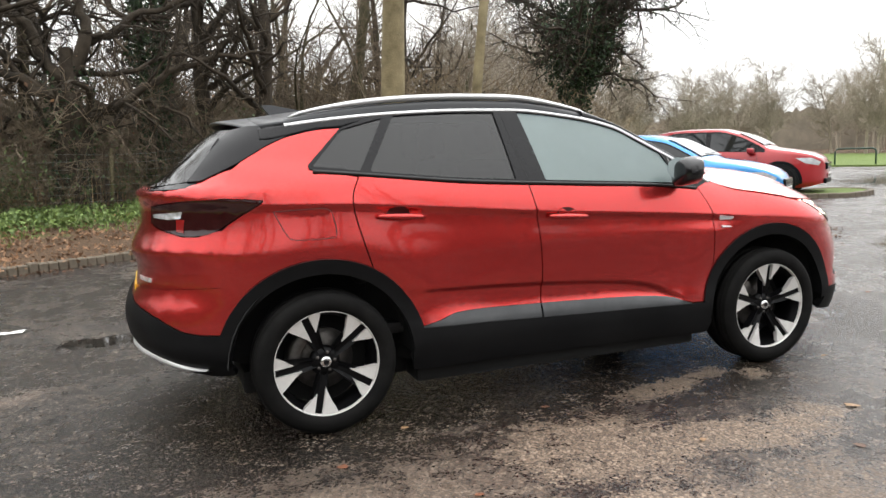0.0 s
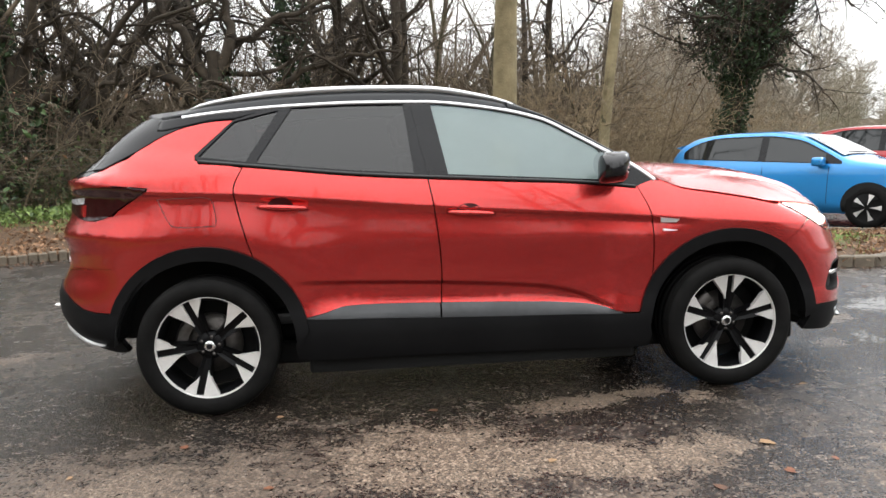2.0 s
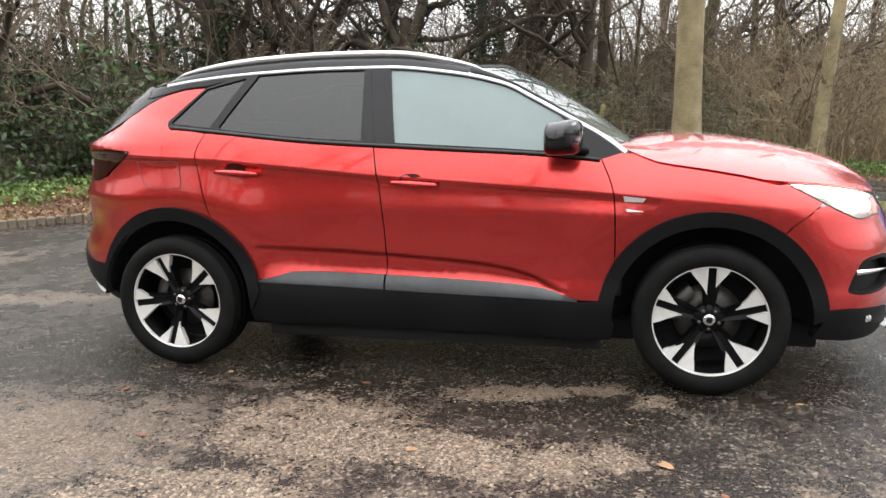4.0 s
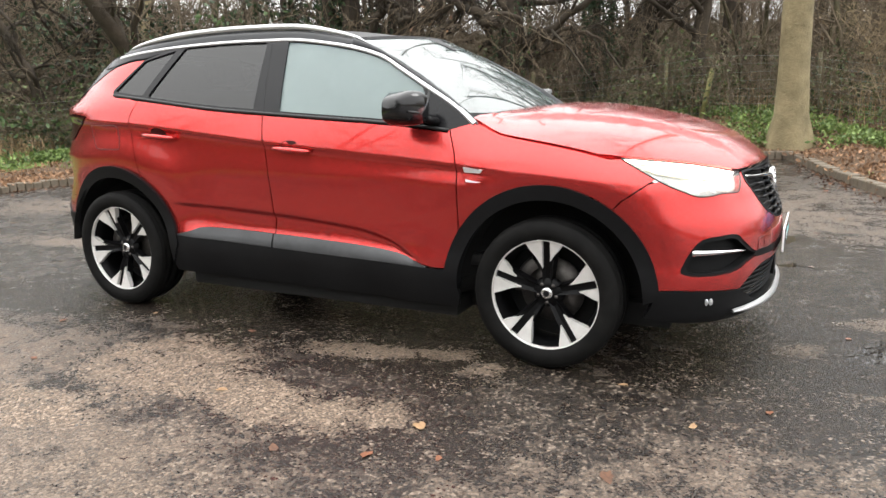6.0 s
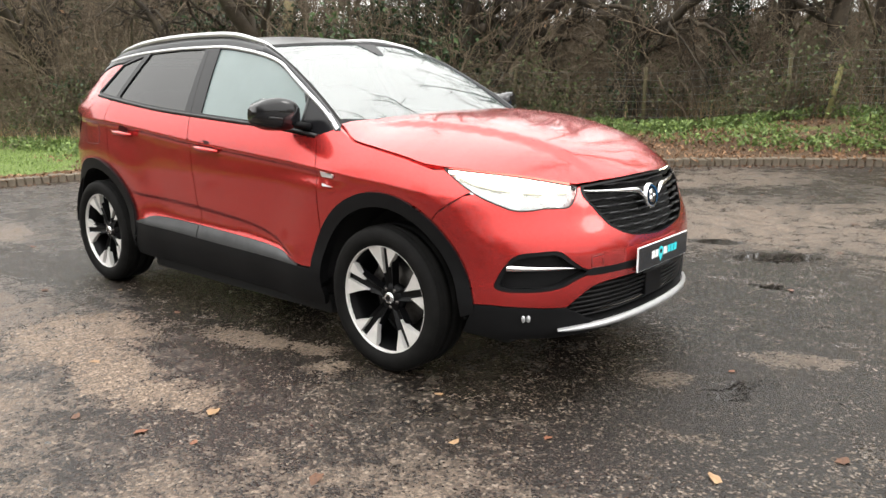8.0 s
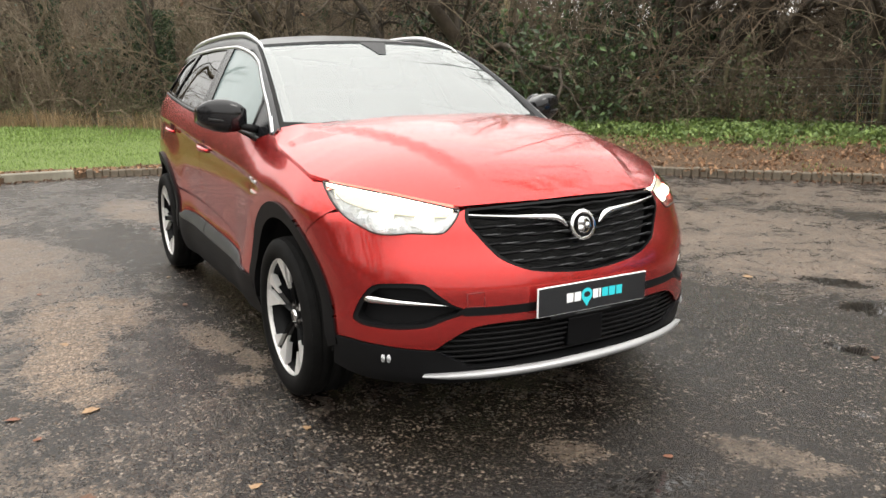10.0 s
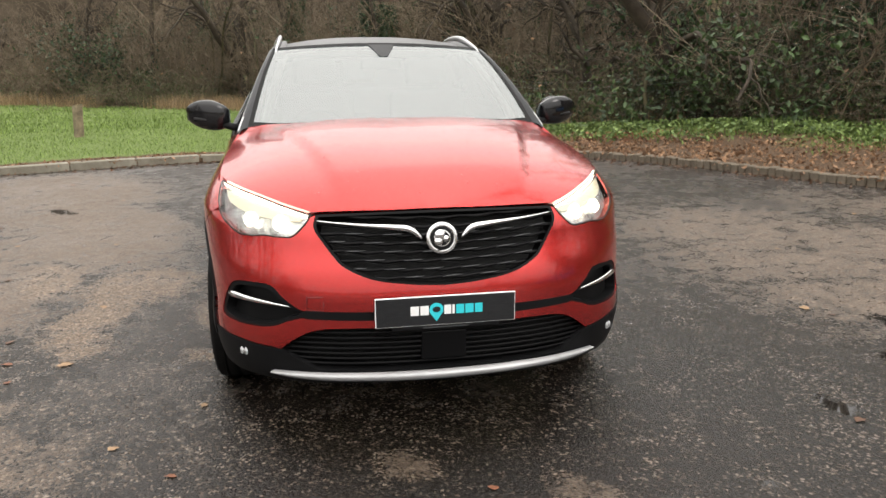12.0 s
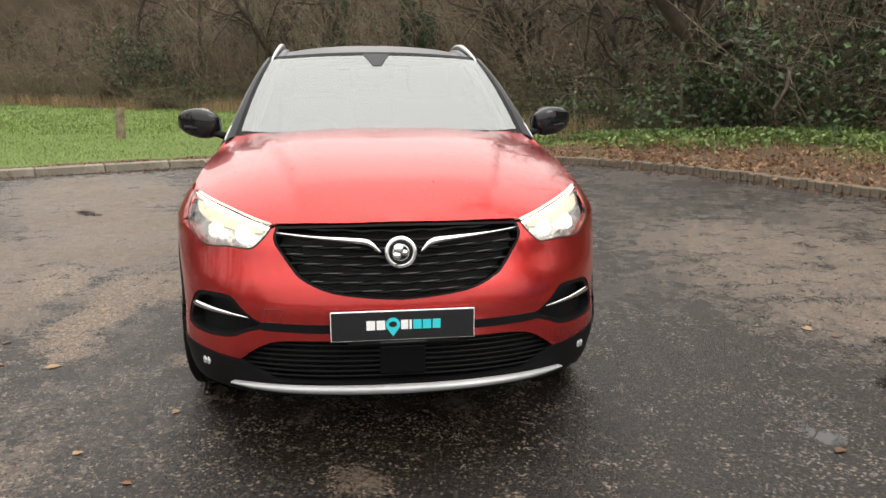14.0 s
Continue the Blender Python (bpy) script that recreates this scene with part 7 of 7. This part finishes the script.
for k in range(26):
    # spreading boughs hung with ivy
    a, z = 2.4 * k, r.uniform(2.6, 6.2)
    p = tp[min(9, int((z + 0.2) / 0.7))]
    pts = wander(r, Vector((p.x, p.y, z)), Vector((math.cos(a), math.sin(a), r.uniform(0.1, 0.7))), r.uniform(2.2, 4.4), 8, 0.20, 0.01)
    rr = taper(0.055, 0.014, 8)
    cm.limb(pts, rr, 4)
    grow(r, [cm], pts, rr, 0, [(12, 0.42, 0.55, 0.9, 5, 3, 0.26, -0.03), (9, 0.5, 0.8, 0.85, 3, 3, 0.28, -0.06)])
    for _ in range(110):
        q = pts[r.randrange(0, 6)].lerp(pts[r.randrange(1, 7)], r.random())
        lm.leaf(q + Vector((r.gauss(0, 0.12), r.gauss(0, 0.12), r.gauss(-0.02, 0.12))), 0.045 * r.uniform(0.7, 1.5), r)
tm.build("trunk", BARK_DARK, ivy_t)
cm.build("crown", BARK_DARK, ivy_t)
lm.build("ivy", IVY, ivy_t, "dark green ivy", False)
set_at(ivy_t, 9.13, 14.78, 0, 1.15)


# ---- parked cars in the next bay ----
DARK_GLASS = material("car_window", (0.010, 0.012, 0.013), 0.03, 0, 0.0, 0.5)
PALE_SCREEN = material("car_windscreen", (0.02, 0.022, 0.024), 0.04, 0, 1.0, 1.0)
LAMP_GLASS = mottled("pale_lamp", (0.35, 0.36, 0.37), (0.7, 0.71, 0.72), 7.0, 0.15, 30, 0.2, 0.004, 0.3)
BLUE = paint("blue_paint", (0.018, 0.24, 0.60), 0.3)
SCARLET = paint("scarlet_paint", (0.36, 0.010, 0.014), 0.3)


def parked_car(name, label, coat, top_k, belt_z, wb, half, nose_x, tail_x, glass_x, wheel_r, sills):
    c = thing(name, label, "car")
    top = pch(*top_k)

    def plan(x):
        L = (nose_x if x > 0 else -tail_x)
        q = clampf((abs(x) - 0.9) / (L - 0.9), 0, 0.995)
        return (1 - q ** 3.0) ** (1 / 3.0)

    def wide(x, z):
        w = half - 0.035 * ((z - 0.6) / 0.4) ** 2 if z < belt_z else half - 0.035 * ((belt_z - 0.6) / 0.4) ** 2 - 0.42 * (z - belt_z)
        if z < 0.32:
            w -= 0.10 * (0.32 - z) / 0.12
        return max(w, 0.05) * plan(x)

    rows = []
    N = 46
    for i in range(N + 1):
        x = tail_x + 0.01 + (nose_x - tail_x - 0.02) * (0.5 - 0.5 * math.cos(math.pi * i / N))
        t = top(x)
        lo = 0.21 + 0.10 * sstep(nose_x - 0.5, nose_x, abs(x))
        zs = [lo, lo + 0.06] + [lo + 0.06 + (t - 0.02 - lo - 0.06) * k / 13 for k in range(1, 14)]
        half_row = [(x, -wide(x, z), z) for z in zs]
        e = half_row[-1]
        half_row += [(x, e[1] * 0.93, t - 0.004 + 0.004), (x, e[1] * 0.55, t + 0.022), (x, 0, t + 0.03)]
        rows.append(half_row + [(x, -p[1], p[2]) for p in reversed(half_row[:-1])])
    rows = [[(r[0][0], 0, p[2]) for p in r] for r in rows[:1]] + rows + [[(r[0][0], 0, p[2]) for p in r] for r in rows[-1:]]
    body = sheet("body", rows, coat, c)
    sidef = lambda s: (lambda x, z: (x, -s * wide(x, z), z))
    x0, xb, x1 = glass_x
    for s in (1, -1):
        # one black glazed area, arched over the doors, with its panes
        sill_z = lambda x: belt_z + 0.05 + 0.035 * (x1 - x)
        head = lambda x: min(top(x) - 0.055, sill_z(x0) + (top(-0.4) - sill_z(x0)) * max(0.0, 1 - ((x + 0.35) / (x0 + 0.30)) ** 2) ** 0.5 if x < -0.35 else 9)
        xs = [x0 + (x1 + 0.22 - x0) * k / 24 for k in range(25)]
        up = [(x, max(head(x), sill_z(x) + 0.012)) for x in xs]
        panel("glass_surround", up + [(x, sill_z(x) - 0.012) for x in reversed(xs)], sidef(s), GLOSS_BLACK, c, "black window surround", both=False, step=0.08, off=0.004, rim=0.006)
        for a, b in ((x0 + 0.10, x0 + 0.46), (x0 + 0.50, xb - 0.06), (xb + 0.06, x1 - 0.02)):
            px = [a + (b - a) * k / 10 for k in range(11)]
            pz = [(x, max(head(x) - 0.03, sill_z(x) + 0.02)) for x in px]
            panel("side_window", pz + [(x, sill_z(x)) for x in reversed(px)], sidef(s), DARK_GLASS, c, "dark side window", both=False, step=0.08, off=0.008, rim=0.004)
        for wx in (-wb / 2, wb / 2):
            panel("wheel_arch", arc(wx, wheel_r, wheel_r + 0.055, -12, 192, 22), sidef(s), DARK, body, both=False, step=0.06, off=0.006, rim=0.004)
            w = lathe("wheel", [(0.0, -0.085), (wheel_r * 0.2, -0.09), (wheel_r * 0.62, -0.075), (wheel_r * 0.66, -0.10), (wheel_r * 0.72, -0.105), (wheel_r * 0.93, -0.10), (wheel_r, -0.07), (wheel_r, 0.08), (wheel_r * 0.7, 0.1)], RUBBER, c, "dark tyre on an alloy wheel", 32)
            w.matrix_basis = pose(wx, -s * (half - 0.10), wheel_r, 0, 0, 0 if s > 0 else 180)
            for k in range(5):
                bm = blade(0.04, wheel_r * 0.62, 72 * k - 11, 72 * k + 11, 72 * k, -0.098, 0.02)
                part("spoke", bm, MACHINED, w)
        lamp = [(nose_x - 0.62, 0.80), (nose_x - 0.30, 0.80), (nose_x - 0.12, 0.70), (nose_x - 0.16, 0.62), (nose_x - 0.42, 0.68)]
        panel("headlamp", [(x, z + belt_z - 0.92) for x, z in lamp], sidef(s), LAMP_GLASS, c, "clear headlamp", both=False, step=0.05, off=0.006, rim=0.01)
        tl = [(tail_x + 0.12, 0.98), (tail_x + 0.42, 1.0), (tail_x + 0.36, 0.86), (tail_x + 0.12, 0.80)]
        panel("tail_lamp", [(x, z + belt_z - 0.95) for x, z in tl], sidef(s), RED_LENS, c, "red tail lamp", both=False, step=0.05, off=0.006, rim=0.01)
        bm = box_bm(-0.09, 0.07, -0.11, 0.10, -0.065, 0.07, 0.045, 3)
        bmesh.ops.transform(bm, matrix=pose(x1 - 0.06, -s * (wide(x1 - 0.06, belt_z) + 0.10), belt_z + 0.07), verts=bm.verts)
        part("door_mirror", bm, coat, c, "painted door mirror", True)
        for hx in (xb - 0.25, x0 + 0.62):
            tube("door_handle", [(hx - 0.09 + 0.03 * k, -s * (wide(hx, belt_z - 0.13) + 0.012 + 0.012 * math.sin(k * math.pi / 6)), belt_z - 0.13) for k in range(7)], 0.013, coat, c, "painted door handle", sides=6)
        for gap_x in (xb, x1 + 0.02, x0 + 0.2):
            tube("door_gap", [(gap_x + 0.05 * (z - 0.4), -s * (wide(gap_x, z) + 0.0005), z) for z in np.linspace(0.36, belt_z, 9)], 0.004, DARK, body, sides=4)
        if sills:
            panel("sill_trim", [(-wb / 2 + 0.36, 0.40), (wb / 2 - 0.36, 0.40), (wb / 2 - 0.36, 0.25), (-wb / 2 + 0.36, 0.25)], sidef(s), CLAD, c, "black sill trim", both=False, step=0.08, off=0.012, rim=0.012)
            for wx in (-wb / 2, wb / 2):
                ring = arc(wx, wheel_r, wheel_r + 0.12, -5, 185, 24) + arc(wx, wheel_r, wheel_r + 0.05, 187, -7, 24)
                panel("arch_trim", ring, sidef(s), CLAD, c, "black wheel arch trim", both=False, step=0.06, off=0.014, rim=0.014)
    # windscreen and rear window on the roof profile
    xs = [x1 - 0.42 + 0.62 * k / 10 for k in range(11)]
    sheet("windscreen", [[(x + 0.012, -wide(x, top(x) - 0.02) * 0.90 * t, top(x) + 0.035 - 0.012 * t * t) for t in np.linspace(-1, 1, 9)] for x in xs], PALE_SCREEN, c, "windscreen mirroring the sky")
    lip = [[(tail_x + 0.30 - d, 0.56 * half / 0.9 * t, top(tail_x + 0.32) + 0.05 - e) for t in np.linspace(-1, 1, 9)] for d, e in ((-0.15, -0.03), (0.0, 0.0), (0.10, 0.025), (0.0, 0.06))]
    sheet("roof_lip", lip, coat, c, "painted roof lip", thick=0.01)
    nz = nose_x - 0.005
    part("grille", box_bm(nz - 0.06, nz + 0.012, -0.40, 0.40, 0.52 + sills * 0.1, 0.68 + sills * 0.1, 0.03, 3), GLOSS_BLACK, c, "black grille", True)
    part("lower_intake", box_bm(nz - 0.06, nz + 0.006, -0.48, 0.48, 0.30, 0.42, 0.03, 3), GRILLE, c, "", True)
    pl = part("number_plate", box_bm(nz + 0.008, nz + 0.018, -0.26, 0.26, 0.43, 0.54, 0.004), WHITE, c, "white number plate")
    for i in range(7):
        part("plate_mark", box_bm(nz + 0.0185, nz + 0.0195, -0.225 + i * 0.065, -0.185 + i * 0.065, 0.45, 0.52), PLATE_BLACK, pl)
    tube("wiper", [(x1 + 0.19, -0.5 + 0.1 * k, top(x1 + 0.17) + 0.05) for k in range(9)], 0.008, CLAD, c, sides=5)
    return c


blue_car = parked_car("parked_hatchback", "bright blue hatchback parked beyond the grass island", BLUE,
                      ([-2.16, -2.10, -1.98, -1.80, -1.45, -0.9, -0.3, 0.25, 0.65, 1.05, 1.5, 1.9, 2.10, 2.19], [0.80, 0.98, 1.10, 1.26, 1.41, 1.465, 1.47, 1.40, 1.22, 1.02, 0.95, 0.85, 0.74, 0.60]),
                      0.93, 2.64, 0.90, 2.2, -2.16, (-1.72, -0.28, 0.72), 0.32, 0)
blue_car.matrix_basis = pose(6.75, 7.32, 0.0, 0, 0, -53)
red_car = parked_car("parked_suv", "bright red SUV parked beside the blue hatchback", SCARLET,
                     ([-2.24, -2.18, -2.05, -1.85, -1.5, -0.8, -0.1, 0.4, 0.8, 1.12, 1.6, 2.0, 2.2, 2.29], [0.80, 1.05, 1.28, 1.45, 1.57, 1.63, 1.62, 1.50, 1.31, 1.14, 1.06, 0.97, 0.86, 0.65]),
                     1.02, 2.70, 0.92, 2.3, -2.24, (-1.80, -0.30, 0.80), 0.36, 1)
red_car.matrix_basis = pose(11.5, 10.9, 0.0, 0, 0, -54)

# hoop barrier by the field
hoop = thing("hoop_barrier", "low green metal hoop barrier by the field", "barrier", pose(28.9, 22.0, 0.08, 0, 0, -52))
tube("hoop", [(-0.85, 0, -0.1), (-0.85, 0, 0.6), (-0.80, 0, 0.70), (-0.70, 0, 0.74), (0.70, 0, 0.74), (0.80, 0, 0.70), (0.85, 0, 0.6), (0.85, 0, -0.1)], 0.04, mottled("green_paint", (0.01, 0.03, 0.02), (0.02, 0.05, 0.035), 5, 0.5), hoop, sides=8)


# ---- fence, plants and litter ----
WIRE = material("galvanised_wire", (0.26, 0.27, 0.265), 0.5, 0.4)
LICHEN = mottled("lichen_timber", (0.11, 0.11, 0.04), (0.27, 0.25, 0.10), 9.0, 0.9, 50, 0.7, 0.01)
fence_line = spline([(-12.2, 4.0), (-9.0, 6.3), (-6.1, 8.75), (-3.3, 10.15), (0.66, 10.35), (3.7, 10.95)], 6)
fence = thing("wire_fence", "sagging galvanised wire fence on old wooden posts", "fence")
post_places = along(fence_line, 2.55)
for x, y, a in post_places:
    bm = bmesh.new()
    bmesh.ops.create_cone(bm, cap_ends=True, segments=9, radius1=0.042, radius2=0.036, depth=1.50)
    lean = rng.uniform(-7, 7), rng.uniform(-7, 7)
    bmesh.ops.transform(bm, matrix=pose(x, y, verge_height(x, y) + 0.40, *lean, 0), verts=bm.verts)
    part("post", bm, BARK_OLIVE, fence, "", True)
bm = bmesh.new()
bmesh.ops.create_cone(bm, cap_ends=True, segments=9, radius1=0.046, radius2=0.040, depth=1.05)
bmesh.ops.transform(bm, matrix=pose(0.53, 10.25, verge_height(0.53, 10.25) + 0.34, 2, 10, 0), verts=bm.verts)
part("post", bm, LICHEN, fence, "leaning yellow-green lichened post", True)
fp = [(x, y) for x, y, a in along(fence_line, 0.16)]
for i in range(8):
    h = 0.10 + 0.135 * i
    tube("wire", [(x, y - 0.05, verge_height(x, y) + h + 0.012 * math.sin(k * 0.41 + i)) for k, (x, y) in enumerate(fp) if k % 3 == 0], 0.0022, WIRE, fence, sides=3)
vm = Mesh()
for x, y in fp:
    z = verge_height(x, y)
    vm.limb([Vector((x, y - 0.05, z + 0.08)), Vector((x + rng.gauss(0, 0.01), y - 0.05, z + 0.6)), Vector((x, y - 0.05, z + 1.06))], [0.0012] * 3, 3)
tagged(vm.build("stay_wire", WIRE, fence), kind="stuff")


def blades(name, label, mat, count, spot, high, wide, category="grass"):
    m = Mesh()
    r = random.Random(len(name) * 31 + count)
    made = 0
    while made < count:
        x, y = spot(r)
        if x is None:
            continue
        made += 1
        z = verge_height(x, y)
        a, h = r.uniform(0, 6.28), high * r.uniform(0.5, 1.3)
        d = Vector((math.cos(a), math.sin(a), 0))
        s = Vector((-d.y, d.x, 0)) * wide * r.uniform(0.7, 1.3)
        p = Vector((x, y, z - 0.01))
        lean = d * h * r.uniform(0.1, 0.7)
        i = len(m.v)
        m.v += [p - s, p + s, p + lean * 0.4 + Vector((0, 0, h * 0.6)) + s * 0.6, p + lean * 0.4 + Vector((0, 0, h * 0.6)) - s * 0.6, p + lean + Vector((0, 0, h))]
        m.f += [(i, i + 1, i + 2, i + 3), (i + 3, i + 2, i + 4)]
    ob = m.build(name, mat, None, smooth=False)
    return tagged(ob, label, category, kind="stuff")


def in_strip(x0, x1, y0, y1, test):
    def spot(r):
        for _ in range(40):
            x, y = r.uniform(x0, x1), r.uniform(y0, y1)
            if test(x, y, r):
                return x, y
        return None, None
    return spot


near_list = [tuple(p) for p in near_poly]
on_verge = lambda x, y: inside((x, y), near_list)
lawn = lambda x, y, r: on_verge(x, y) and bank_distance(x, y) > 0.25 and greenness(x, y) + 0.7 * noise.noise((x * 1.1, y * 1.1, 5)) > r.uniform(0.3, 0.9)
blades("lawn_grass", "short green grass on the lawn", GRASS, 52000, in_strip(-19, -7.2, -10, 4.5, lawn), 0.05, 0.006)
blades("rough_grass", "longer tufts of grass far over the lawn", GRASS, 26000, in_strip(-34, -13, -22, 4, lambda x, y, r: on_verge(x, y) and wood_depth(x, y) < -0.5 and noise.noise((x * 0.5, y * 0.5, 3)) > r.uniform(-0.7, 0.3)), 0.08, 0.014)
blades("verge_grass", "rough green grass along the verge", GRASS, 7000, in_strip(-9, 14, 2.6, 11, lawn), 0.06, 0.006)
dry_edge = lambda x, y, r: on_verge(x, y) and -1.4 < wood_depth(x, y) < 1.6 and noise.noise((x * 0.4, y * 0.4, 8)) > r.uniform(-0.15, 0.45)
blades("dry_grass", "pale dead grass at the foot of the wood", STRAW, 12000, in_strip(-32, -9, -16, 7, dry_edge), 0.46, 0.007)
blades("dead_stems", "pale dead stems along the fence", STRAW, 1800, in_strip(-9, 9, 6, 13, lambda x, y, r: on_verge(x, y) and -0.6 < wood_depth(x, y) < 1.5), 0.75, 0.005)


def low_leaves(name, label, mat, count, spot, z0, z1, size, category):
    m = Mesh()
    r = random.Random(count)
    k = 0
    while k < count:
        x, y = spot(r)
        if x is None:
            break
        n = r.randrange(5, 12)
        for _ in range(n):
            px, py = x + r.gauss(0, 0.09), y + r.gauss(0, 0.09)
            m.leaf(Vector((px, py, verge_height(px, py) + r.uniform(z0, z1))), size * r.uniform(0.6, 1.5), r)
        k += n
    return tagged(m.build(name, mat, None, smooth=False), label, category, kind="stuff")


cover = lambda x, y, r: on_verge(x, y) and 0.45 < bank_distance(x, y) and -3.0 < wood_depth(x, y) < 0.6 and noise.noise((x * 0.9, y * 0.9, 2)) > r.uniform(-0.45, 0.25)
low_leaves("ground_ivy", "low green ivy and nettles on the bank", leaf_material("nettle_leaves", (0.050, 0.088, 0.020), (0.135, 0.190, 0.052)), 80000, in_strip(-14, 9, 2.6, 13, cover), 0.02, 0.20, 0.034, "plants")
litter_on = lambda x, y, r: on_verge(x, y) and bank_distance(x, y) < (r.uniform(0.2, 3.6) if y > 2.2 else 0.45)
low_leaves("leaf_litter", "brown fallen leaves over the verge", DEAD_LEAF, 26000, in_strip(-11, 6.5, -6, 11, litter_on), 0.003, 0.03, 0.028, "leaves")
orange_on = lambda x, y, r: on_verge(x, y) and math.hypot((x + 7.9) / 1.5, (y - 5.3) / 0.8) < r.uniform(0.4, 1.1)
low_leaves("orange_leaves", "drift of orange-brown leaves on the verge", leaf_material("orange_leaf", (0.13, 0.060, 0.032), (0.30, 0.155, 0.085), 0.7), 2600, in_strip(-10.5, -5.5, 3.5, 7, orange_on), 0.004, 0.04, 0.035, "leaves")
edge_m = Mesh()
r = random.Random(5)
for x, y, a in along(back_line + side_line[1:52], 0.012) + along(left_line, 0.012):
    if noise.noise((x * 0.8, y * 0.8, 9)) < r.uniform(-0.9, 0.35):
        continue
    d = abs(r.gauss(0, 0.16)) + 0.02
    px, py = x + d * math.sin(radians(a)), y - d * math.cos(radians(a))
    n = Vector((r.gauss(0, 0.35), r.gauss(0, 0.35), 1)).normalized()
    edge_m.leaf(Vector((px, py, rise(px, py) + 0.010)), 0.023 * r.uniform(0.5, 1.3), r)
tagged(edge_m.build("gutter_leaves", leaf_material("wet_leaves", (0.035, 0.018, 0.01), (0.12, 0.06, 0.03), 0.5), None, smooth=False), "wet brown leaves along the kerb", "leaves", kind="stuff")

# single leaves on the tarmac
leaf_mats = [mottled("leaf_" + n, d, e, 40, 0.6, 120, 0.4, 0.003) for n, d, e in (("rust", (0.12, 0.045, 0.022), (0.22, 0.09, 0.045)), ("tan", (0.20, 0.12, 0.06), (0.34, 0.22, 0.12)), ("dark", (0.05, 0.025, 0.015), (0.13, 0.06, 0.03)))]
leaf_meshes = []
for i in range(6):
    r = random.Random(40 + i)
    rim = [(0.05 * math.cos(a) * (1 + 0.3 * math.sin(3 * a + i)) * r.uniform(0.8, 1.1), 0.034 * math.sin(a) * r.uniform(0.75, 1.15)) for a in np.linspace(0, 2 * math.pi, 14, endpoint=False)]
    vs = [(0, 0, 0.004)] + [(x, y, 0.003 + 2.0 * (abs(y) ** 2) * r.uniform(0.3, 1.4)) for x, y in rim]
    me = bpy.data.meshes.new("fallen_leaf")
    me.from_pydata(vs, [], [(0, k + 1, (k + 1) % 14 + 1) for k in range(14)])
    me.materials.append(leaf_mats[i % 3])
    leaf_meshes.append(me)
LEAVES = [(-0.96, -1.78), (1.72, -0.95), (0.72, -2.05), (1.05, -1.95), (2.05, -1.25), (1.85, -1.75), (-1.38, -1.30), (-1.0, -0.98), (-0.25, -1.02), (2.3, -1.0), (2.9, -0.9), (3.2, -0.5), (2.6, 0.1), (3.4, 0.6), (-0.6, -2.5)]
r = random.Random(21)
for k in range(62):
    x, y = LEAVES[k] if k < len(LEAVES) else (r.uniform(-5.5, 4.2), r.uniform(-4.2, 5.5))
    if abs(x) < 2.2 and abs(y) < 0.75:
        continue
    ob = new("fallen_leaf", leaf_meshes[k % 6])
    s = r.uniform(0.35, 0.75)
    ob.matrix_basis = pose(x, y, rise(x, y) + 0.003, r.uniform(-6, 6), r.uniform(-6, 6), r.uniform(0, 360)) @ Matrix.Diagonal((s, s, s, 1))
    ob.scale = (s, s, s)
    tagged(ob, ("curled rust-brown leaf lying on wet asphalt", "pale tan leaf lying on wet asphalt", "dark wet leaf stuck to the asphalt")[(k % 6) % 3], "leaf", "fallen leaves on the tarmac")
scrap = bmesh.new()
scrap.faces.new([scrap.verts.new(p) for p in ((-0.09, -0.03, 0.006), (0.08, -0.04, 0.010), (0.10, 0.03, 0.022), (-0.02, 0.045, 0.008), (-0.1, 0.03, 0.015))])
sc = part("paper_scrap", scrap, material("paper", (0.7, 0.7, 0.68), 0.8), None)
sc.location = (-3.15, 2.2, rise(-3.15, 2.2))
tagged(sc, "crumpled white paper scrap on the tarmac", "litter")
